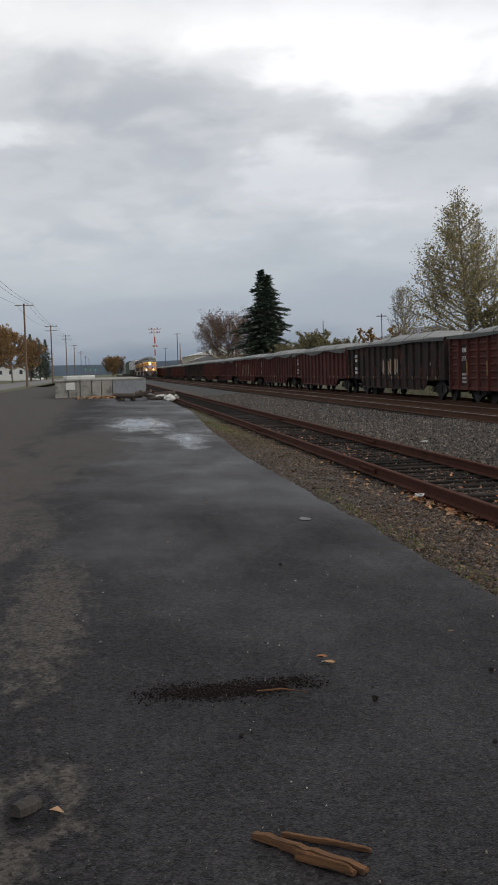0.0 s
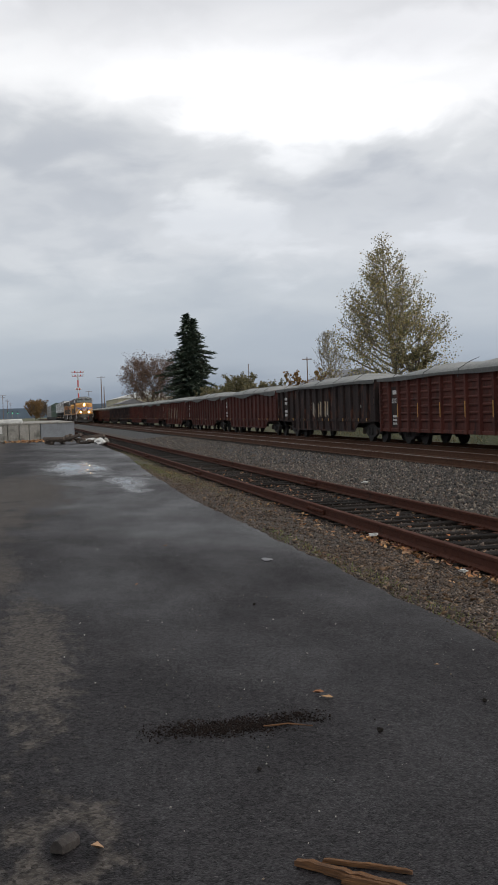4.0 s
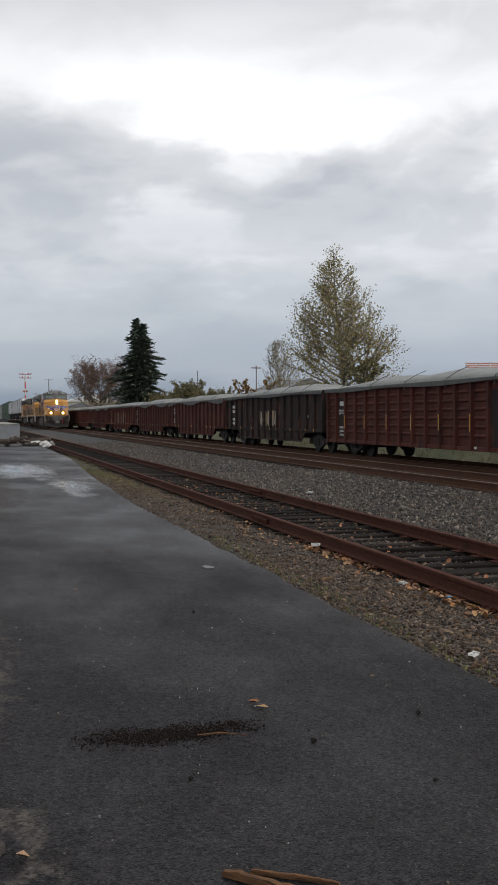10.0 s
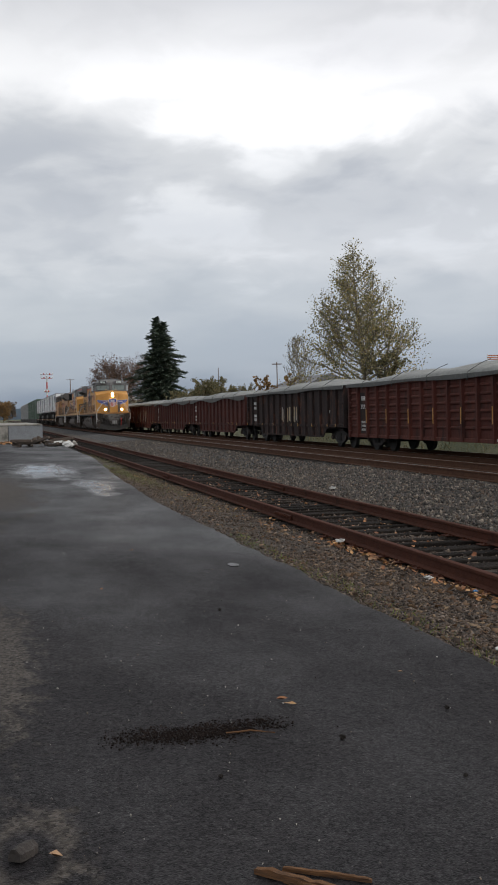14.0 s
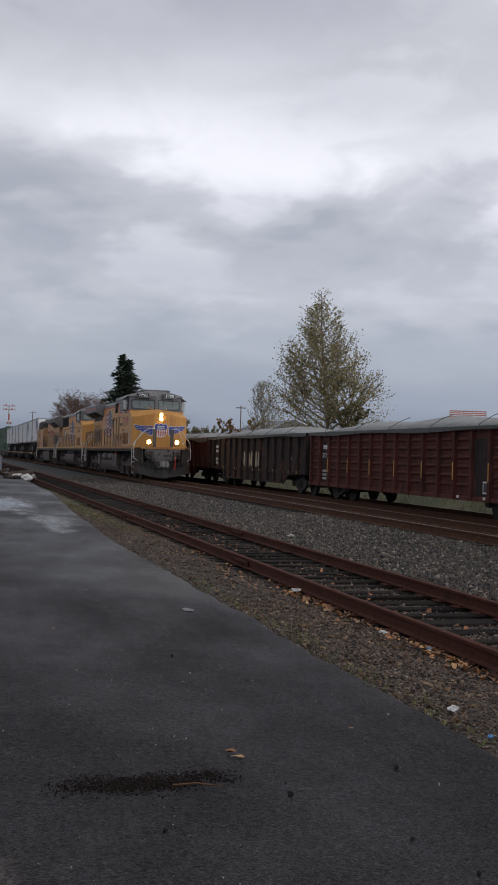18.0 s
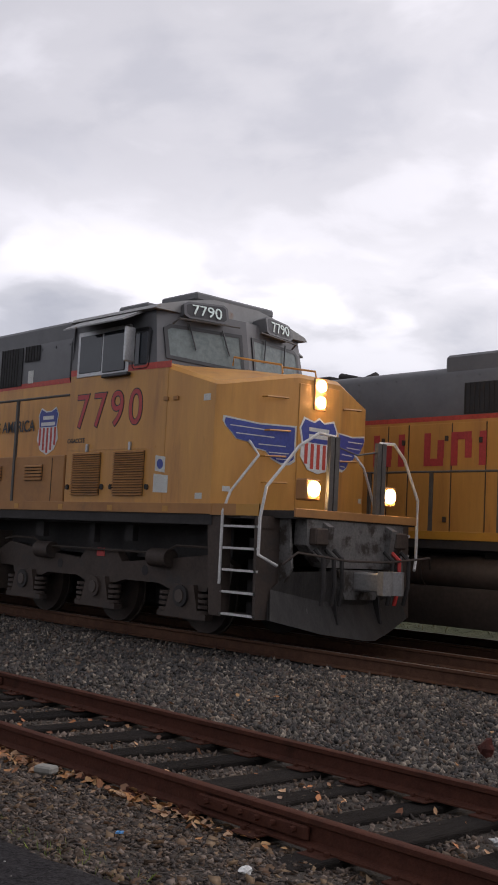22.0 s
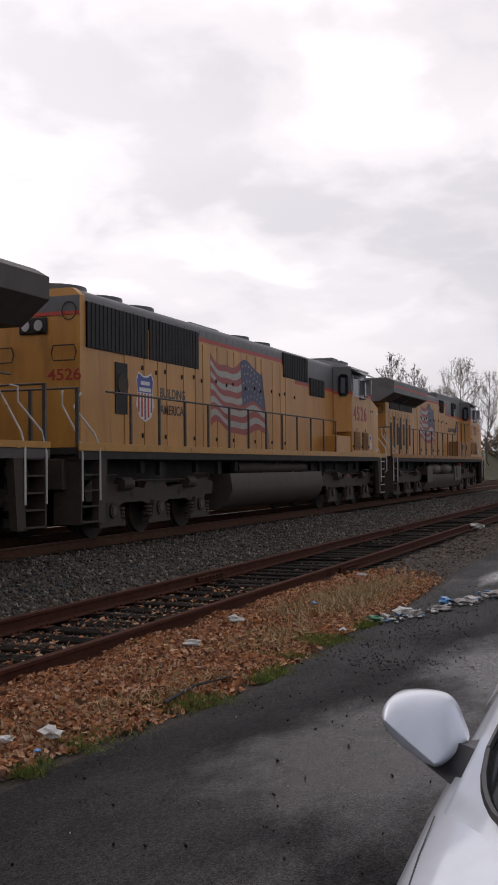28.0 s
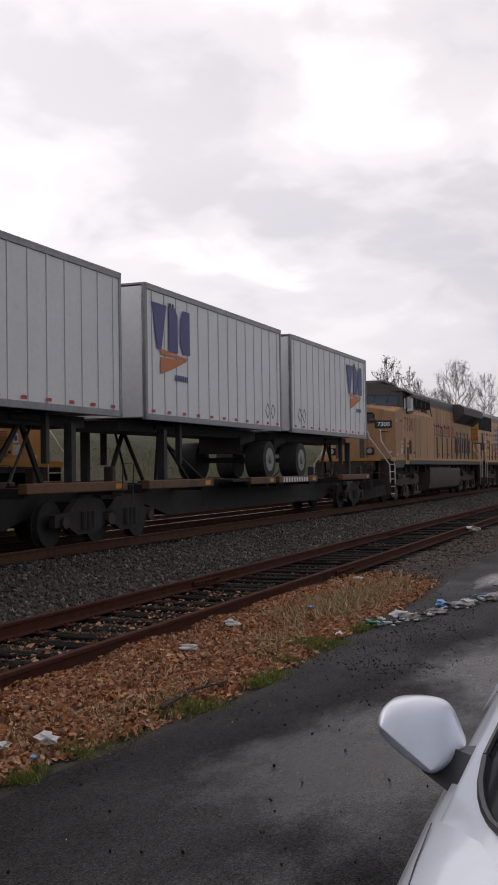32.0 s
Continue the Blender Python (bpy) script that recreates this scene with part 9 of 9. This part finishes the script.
P = np.concatenate([np.column_stack([rng.normal(-27, 4.5, 1500), rng.normal(3.65, 0.22, 1500)]), np.column_stack([rng.normal(-42, 5, 1500), rng.normal(4.1, 0.2, 1500)])])
blades("edge_grass", "yellow-green grass between gravel and asphalt", P, bed_array(P), 0.07, "bush_leaf", 0.6)
P = np.concatenate([np.column_stack([rng.normal(-31, 3.5, 1500), rng.normal(3.5, 0.15, 1500)]), field(1200, -14, 3, 2.9, 3.15)])
blades("edge_moss", "green weeds at the asphalt edge", P, bed_array(P), 0.05, "moss", 0.6)
P = field(30000, -75, 130, 18.6, 23.0)
blades("bank_grass", "rough green and tan grass on the bank", P, np.array([hill_z(float(x), float(y)) - 0.05 for x, y in P]), 0.26, "bush_leaf", 0.6)


def crumpled(name, x, y, z, s, mat, label, category, seed, group="litter beside the siding", flat=0.35):
    m = M().blob((0, 0, 0), (s, s * 0.7, s * flat), seed, 1.1, 2)
    ob = thing(name, m, mat, label, category, group, smooth=0)
    ob.matrix_basis = pose(x, y, z, 0, 0, seed * 47)
    return ob


lit = [("plastic_bag", 5.3, 2.98, 0.09, 0.14, "paper", "torn white plastic on the leaves", "plastic"), ("paper_scrap", 5.05, 3.12, 0.1, 0.1, "paper", "crumpled white paper on the leaves", "paper"), ("paper_scrap", 4.75, 3.1, 0.1, 0.06, "paper", "small crumpled paper on the leaves", "paper"), ("blue_wrapper", 5.0, 2.88, 0.05, 0.05, "plastic_blue", "small blue wrapper on the moss", "wrapper"), ("paper_scrap", 9.7, 3.62, 0.1, 0.16, "paper", "white paper lying on dry leaves", "paper"), ("paper_scrap", 8.3, 3.45, 0.1, 0.15, "paper", "pale crumpled paper by the rail", "paper"),
       ("blue_wrapper", 11.2, 3.3, 0.09, 0.09, "plastic_blue", "blue plastic wrapper on the leaves", "wrapper"), ("paper_scrap", 9.7, 2.55, 0.03, 0.09, "paper", "white scrap at the leaf edge", "paper"), ("green_bag", 10.4, 2.42, 0.05, 0.16, "plastic_green", "crumpled green plastic bag on the asphalt", "plastic bag"), ("paper_scrap", 11.0, 2.3, 0.05, 0.2, "paper", "heap of white litter on the asphalt", "paper"), ("paper_scrap", 12.2, 1.8, 0.04, 0.22, "paper", "white litter strewn on the asphalt", "paper"), ("blue_wrapper", 12.0, 2.05, 0.04, 0.2, "plastic_blue", "long blue plastic strip on the asphalt", "wrapper"),
       ("paper_scrap", 26.3, 3.95, 0.1, 0.35, "paper", "large pale paper beside the rail", "paper"), ("paper_scrap", 14.2, 3.58, 0.1, 0.12, "paper", "white paper at the rail foot", "paper"), ("white_plastic", -3.5, 5.15, -0.04, 0.13, "paper", "white torn plastic between the ties", "plastic"), ("white_plastic", 6.6, 5.6, -0.03, 0.08, "paper", "white cup crushed between the ties", "cup"), ("paper_scrap", -21.4, 6.75, 0.0, 0.14, "paper", "white paper on the ballast", "paper"), ("paper_scrap", -3.8, 3.55, 0.0, 0.08, "paper", "white scrap in the gravel", "paper"),
       ("blue_wrapper", -5.8, 3.05, 0.01, 0.05, "plastic_blue", "blue scrap in the gravel", "wrapper"), ("blue_wrapper", -8.6, 3.95, 0.01, 0.05, "plastic_blue", "blue scrap by the rail", "wrapper"), ("blue_wrapper", -4.6, 3.4, 0.01, 0.05, "plastic_blue", "blue scrap in the gravel", "wrapper"), ("paper_scrap", -6.5, 3.15, 0.01, 0.1, "paper", "white scrap in the gravel", "paper"), ("paper_scrap", -9.5, 3.9, 0.0, 0.09, "paper", "white scrap by the rail", "paper"), ("paper_scrap", -12.6, 4.05, 0.0, 0.12, "paper", "white scrap by the rail", "paper"), ("blue_wrapper", 2.3, 5.55, -0.05, 0.03, "plastic_blue", "blue scrap between the ties", "wrapper")]
for i, (nm, x, y, z, s, mat, lb, cat) in enumerate(lit):
    crumpled(nm, x, y, z - 0.02 * (z > 0.05), s * 0.48, mat, lb, cat, i + 1)
for i, (x, y, s) in enumerate([(11.0, 2.2, 0.13), (11.5, 2.0, 0.12), (12.1, 1.86, 0.15), (12.8, 1.66, 0.14), (13.3, 1.5, 0.16), (14.0, 1.28, 0.15)]):
    crumpled("grey_rag", x, y, 0.02, s, "rag", "dirty grey-white rag lying on wet asphalt", "rag", 300 + i, flat=0.25)
for i in range(170):
    x = 10.4 + 4.6 * r7.random() ** 1.2
    y = 2.3 - 0.3 * (x - 10.6) + r7.gauss(0, 0.13)
    crumpled("paper_scrap", x, y, 0.02, r7.uniform(0.01, 0.04), "plastic_blue" if i % 11 == 0 else "grit_pale" if i % 3 == 0 else "paper", "small white litter strewn on the asphalt", "paper", 40 + i)
cb = thing("concrete_lump", M().box(-0.07, 0.07, -0.05, 0.05, 0, 0.05, 0.012), "concrete", "pale broken concrete block beside the rail", "concrete block")
cb.matrix_basis = pose(-6.15, 3.95, -0.04, 0, 0, 22)
st = thing("stick", M().tube([(0, 0, 0), (0.5, 0.06, 0.015), (0.95, 0.02, 0.0)], 0.014, 6, 0.008), "wood_gnarled", "thin grey stick on the mossy edge", "stick")
st.matrix_basis = pose(6.35, 2.78, 0.03, 0, 0, -6)
rk = thing("slate_chunk", M().blob((0, 0, 0.06), (0.055, 0.045, 0.07), 5, 0.7, 2), "ballast_bed", "grey broken stone between the ties", "stone", smooth=0)
rk.matrix_basis = pose(4.45, 5.2, -0.06)
rs = thing("red_stone", M().blob((0, 0, 0.04), (0.06, 0.05, 0.07), 8, 0.6, 2), "gon_red", "reddish stone on the ballast", "stone", smooth=0)
rs.matrix_basis = pose(-4.95, 7.1, 0.0)
# splintered wood on the lot
r9 = random.Random(9)


def splinter(name, L, w, h, seed, label):
    """A split piece of board: straight grain, ragged ends, one torn edge."""
    m = M()
    rings, n = [], 14
    for k in range(n + 1):
        t = k / n
        x = L * (t - 0.5)
        end = min(1.0, 0.35 + 7 * min(t, 1 - t))
        a = -w / 2 * (0.9 + 0.1 * end)
        b = w / 2 * (0.75 + 0.25 * end) * (1 + 0.12 * noise.noise((t * 9, seed, 2)))
        z = h * (0.55 + 0.45 * end) * (1 + 0.25 * noise.noise((t * 11, seed, 4)))
        rings.append([(x + 0.02 * noise.noise((seed, 1, k)), a, 0), (x, b, 0), (x, b * 0.95, z * 0.7), (x + 0.015 * noise.noise((seed, 5, k)), b * 0.35, z), (x, a * 0.4, z * 0.82), (x, a, z)])
    m.loft(rings)
    return thing(name, m, "wood_fresh", label, "wood", "splintered wood on the lot", smooth=15)


for i, (x, y, L, w, h, a) in enumerate([(-3.452, 0.968, 0.44, 0.034, 0.026, 43), (-3.52, 1.04, 0.31, 0.02, 0.016, 56), (-3.40, 0.985, 0.3, 0.022, 0.02, 39), (-3.36, 1.0, 0.2, 0.018, 0.03, 47)]):
    s = splinter("wood_splinter", L, w, h, i * 3.3, "fresh splintered orange-brown wood on asphalt")
    s.matrix_basis = pose(x, y, 0.004, 0, 0, a)
ck = M()
ck_rings = []
for k in range(9):
    t = k / 8
    w, h = 0.033 * (0.75 + 0.25 * math.sin(math.pi * t)), 0.055 * (0.8 + 0.3 * noise.noise((t * 5, 2, 1)))
    ck_rings.append([(0.125 * (t - 0.5) + 0.012 * noise.noise((k, q, 3)), a * w * (1 + 0.2 * noise.noise((k * 0.9, q, 5))), b * h * (1 + 0.25 * noise.noise((k * 0.8, q, 8)))) for q, (a, b) in enumerate(((-1, 0), (1, 0), (1.1, 0.45), (0.5, 0.95), (-0.2, 1.0), (-0.95, 0.6)))])
ch = thing("wood_chunk", ck.loft(ck_rings), "wood_gnarled", "dark split chunk of wood on wet asphalt", "wood", smooth=20)
ch.matrix_basis = pose(-3.98, 0.05, 0.004, 0, 4, 148)
pg = np.concatenate([field(900, -9, 1, -0.5, 2.7), field(300, -18, -9, -0.5, 2.5), field(260, 2.5, 12, -0.3, 2.4)])
gs = (0.0016 + 0.006 * rng.random((len(pg), 1)) ** 3.5) * np.array([[1.2, 1.0, 0.6]])
tagged(new("pale_grit", scattered("pale_grit", SHARD_V, SHARD_F, np.column_stack([pg, gs[:, 2] * 0.4 + 0.003]), rng.uniform(0, 6.28, (len(pg), 3)), gs, "grit_pale", 0, 0.3)), "pale specks of grit and gravel on the asphalt", "grit", kind="stuff")
for i, (x, y, s) in enumerate([(-4.97, 1.57, 0.018), (-5.3, 2.25, 0.014), (-4.6, 0.9, 0.012), (-8.5, 1.7, 0.015), (-5.4, 0.66, 0.012), (-3.9, 2.0, 0.012), (-4.3, 1.9, 0.012)]):
    p = thing("pebble", M().blob((0, 0, s * 0.5), (s, s * 0.8, s * 0.7), i, 0.5, 2), "crumb", "dark pebble on the asphalt", "pebble", "pebbles on the lot", smooth=30)
    p.matrix_basis = pose(x, y, 0.004)
tw = thing("twig", M().tube([(0, 0, 0), (0.12, 0.01, 0.01), (0.24, -0.02, 0.005)], 0.005, 5, 0.003), "wood_fresh", "thin twig lying in the pothole", "twig")
tw.matrix_basis = pose(-5.2, 1.05, 0.012, 0, 0, 75)
tw = thing("twig", M().tube([(0, 0, 0), (0.1, 0.02, 0.01), (0.2, 0.0, 0.004)], 0.004, 5, 0.003), "wood_gnarled", "short twig on the asphalt", "twig")
tw.matrix_basis = pose(4.1, 0.75, 0.008, 0, 0, 25)


# ---- the parked car ----
car = empty("parked_car", "white hatchback with a wet bonnet parked on the asphalt", "car", pose(0, -0.69, 0))
secs = [(0.70, 0.50, 0.58, 0.60), (0.76, 0.70, 0.74, 0.76), (0.95, 0.79, 0.86, 0.89), (1.25, 0.83, 0.935, 0.975), (1.6, 0.855, 0.962, 1.02), (1.95, 0.865, 0.98, 1.02), (2.4, 0.87, 1.0, 1.02), (3.2, 0.88, 1.02, 1.03), (4.1, 0.87, 1.03, 1.04), (4.55, 0.82, 0.98, 1.0), (4.72, 0.72, 0.8, 0.82)]
rings = []
for x, w, zs_, zc_ in [(a, b, c + 0.02, d + 0.02) for a, b, c, d in secs]:
    rings.append([(x, s * yy, zz) for s, yy, zz in [(-1, w * 0.9, 0.2), (-1, w, 0.38), (-1, w + 0.03, 0.62), (-1, w, zs_ - 0.1), (-1, w - 0.05, zs_ - 0.02), (-1, w - 0.14, zs_ + 0.012), (-1, w * 0.5, (zs_ + zc_) / 2 + 0.02), (1, 0, zc_ + 0.01), (1, w * 0.5, (zs_ + zc_) / 2 + 0.02), (1, w - 0.14, zs_ + 0.012), (1, w - 0.05, zs_ - 0.02), (1, w, zs_ - 0.1), (1, w + 0.03, 0.62), (1, w, 0.38), (1, w * 0.9, 0.2)]])
part("body", M().loft(rings), "car_white_skylit", car, smooth=60)
base = [(1.42, 0.0), (1.46, 0.4), (1.53, 0.6), (1.60, 0.685), (1.713, 0.75), (1.766, 0.80)]
roof = [(2.3, 0.0), (2.32, 0.25), (2.38, 0.42), (2.45, 0.5), (2.55, 0.55), (3.0, 0.62)]
zb_, zr_ = [1.055, 1.045, 1.03, 1.012, 0.998, 0.975], [1.5, 1.495, 1.485, 1.47, 1.45, 1.44]
shell = M()


def dense(P, k=4):
    """An open line rounded through its points, k steps for each span."""
    out = []
    for i in range(len(P) - 1):
        p0, p1, p2, p3 = P[max(0, i - 1)], P[i], P[i + 1], P[min(len(P) - 1, i + 2)]
        for q in range(k):
            t = q / k
            out.append(tuple(0.5 * (2 * b + (c - a) * t + (2 * a - 5 * b + 4 * c - d) * t * t + (3 * b - a - 3 * c + d) * t ** 3) for a, b, c, d in zip(p0, p1, p2, p3)))
    return out + [P[-1]]


base = dense([(x, y, z) for (x, y), z in zip(base, zb_)])
roof = dense([(x, y, z) for (x, y), z in zip(roof, zr_)])
full_b = [(x, -y, z) for x, y, z in base[::-1]] + base[1:]
full_r = [(x, -y, z) for x, y, z in roof[::-1]] + roof[1:]
tail_b = [(4.45, 0.78, 1.0), (4.5, 0, 1.03), (4.45, -0.78, 1.0)]
shell.loft([[(x + 0.02, y * 0.97, z - 0.14) for x, y, z in full_b + tail_b], [(x - 0.05, y * 1.02, z - 0.03) for x, y, z in full_b + tail_b], [(x - 0.02, y * 1.008, z - 0.012) for x, y, z in full_b + tail_b], full_b + [(4.45, 0.78, 1.0), (4.5, 0, 1.03), (4.45, -0.78, 1.0)], full_r + [(4.15, 0.56, 1.44), (4.2, 0, 1.47), (4.15, -0.56, 1.44)]])
part("cabin", shell, "car_white_skylit", car, smooth=70)


def smooth_loop(P, k):
    """A closed outline rounded through its corners, k points for each."""
    out, n = [], len(P)
    for i in range(n):
        p0, p1, p2, p3 = (P[(i + j) % n] for j in (-1, 0, 1, 2))
        for q in range(k):
            t = q / k
            out.append(tuple(0.5 * (2 * b + (c - a) * t + (2 * a - 5 * b + 4 * c - d) * t * t + (3 * b - a - 3 * c + d) * t ** 3) for a, b, c, d in zip(p0, p1, p2, p3)))
    return out


def glaze(a, b, da, db, out):
    return [tuple(Vector(p).lerp(Vector(q), t) + Vector(out)) for p, q, t in ((a, b, da), (a, b, db))]


ws, rim = M(), M()
n = len(full_b)
corner = {3: 0.13, 4: 0.075, 5: 0.045, 6: 0.026, 7: 0.013, 8: 0.005}      # the glass has round lower corners
cols = [glaze(full_b[i], full_r[i], corner.get(min(i, n - 1 - i), 0.0), 0.94, (-0.008, 0, 0.006)) for i in range(3, n - 3)]
ws.loft([list(c) for c in cols], False, False)
part("windscreen", ws, "tinted_glass", car, "dark windscreen", smooth=60)
fr = [Vector(c[0]) for c in cols]
part("windscreen_seal", M().tube([tuple(v + Vector((-0.004, 0, 0.002))) for v in fr], 0.007, 6), "black_plastic", car)
for s in (-1, 1):
    part("pillar_seal", M().tube([tuple(Vector(cols[0 if s < 0 else -1][0]) + Vector((0, 0, 0.004))), tuple(Vector(cols[0 if s < 0 else -1][1]) + Vector((0, 0, 0.004)))], 0.006, 6), "black_plastic", car)
    sw = M().add([(2.3, s * 0.815, 1.03), (3.9, s * 0.80, 1.05), (3.8, s * 0.615, 1.42), (2.72, s * 0.62, 1.42)], [(0, 1, 2, 3)])
    part("side_window", sw, "tinted_glass", car, smooth=0)
    outline = smooth_loop([(0.27, 1.074), (0.256, 1.097), (0.225, 1.105), (0.19, 1.107), (0.158, 1.102), (0.14, 1.085), (0.128, 1.055), (0.118, 1.022), (0.132, 0.997), (0.162, 0.979), (0.19, 0.983), (0.222, 1.002), (0.252, 1.026), (0.268, 1.05)], 3)
    # the shell rises to a crease that runs slantwise over its front
    ra, rb_ = Vector((0.252, 1.07)), Vector((0.163, 1.0))
    crease = [ra + (rb_ - ra) * min(1.0, max(0.0, (Vector(p) - ra).dot(rb_ - ra) / (rb_ - ra).length_squared)) for p in outline]
    rr = [[(x, s * (0.69 + c.x + (p[0] - c.x) * k), c.y + (p[1] - c.y) * k) for p, c in zip(outline, crease)] for x, k in ((1.952, 0.02), (1.968, 0.4), (1.985, 0.72), (2.002, 0.9), (2.02, 0.98), (2.035, 1.0), (2.06, 0.985), (2.078, 0.95), (2.085, 0.85))]
    mh = part("wing_mirror", M().loft(rr), "car_white_skylit", car, "white mirror housing on a black stalk", smooth=32)
    part("mirror_stalk", M().loft([[(x, s * (0.69 + a), b) for x, a, b in ((2.0, 0.128, 1.028), (2.0, 0.19, 0.985), (2.05, 0.185, 0.98), (2.05, 0.125, 1.02))], [(x, s * (0.69 + a), b) for x, a, b in ((1.93, 0.08, 1.035), (1.93, 0.12, 0.965), (2.05, 0.10, 0.955), (2.05, 0.06, 1.03))]]), "black_plastic", mh)
    part("bonnet_gap", M().tube([(1.0, s * 0.745, 0.885), (1.3, s * 0.785, 0.937), (1.6, s * 0.805, 0.963), (1.75, s * 0.812, 0.972)], 0.0013, 5), "black_plastic", car)
    part("headlamp", M().blob((0.84, s * 0.62, 0.70), (0.12, 0.17, 0.07), 1, 0.05, 2), "alu", car)
    for x in (1.45, 4.0):
        wh = part("wheel", M().cyl((x, s * 0.68, 0.31), (x, s * 0.875, 0.31), 0.31, n=26), "tyre", car)
        part("rim", M().cyl((x, s * 0.87, 0.31), (x, s * 0.885, 0.31), 0.2, n=20), "rim", wh)
part("wiper", M().tube([(1.52, 0.1, 1.10), (1.68, 0.6, 1.105)], 0.009, 5), "black_plastic", car)
part("wiper", M().tube([(1.50, -0.6, 1.07), (1.58, 0.0, 1.13)], 0.009, 5), "black_plastic", car)


# ---- what moves: the passing train ----
RUN = [(0, -250.0), (6, -184.0), (13, -112.0), (16, -79.6), (19, -46.7), (20.5, -28.8), (22, -10.4), (23, 1.88), (24, 14.03), (25, 26.8), (28, 62.0), (30, 86.1), (32, 109.9)]


def motions():
    for ob, off, turn in TRAIN:
        walk(ob, [(t, pose(x + off, MAIN_Y, MAIN_Z, 0, 0, turn)) for t, x in RUN])


motions()
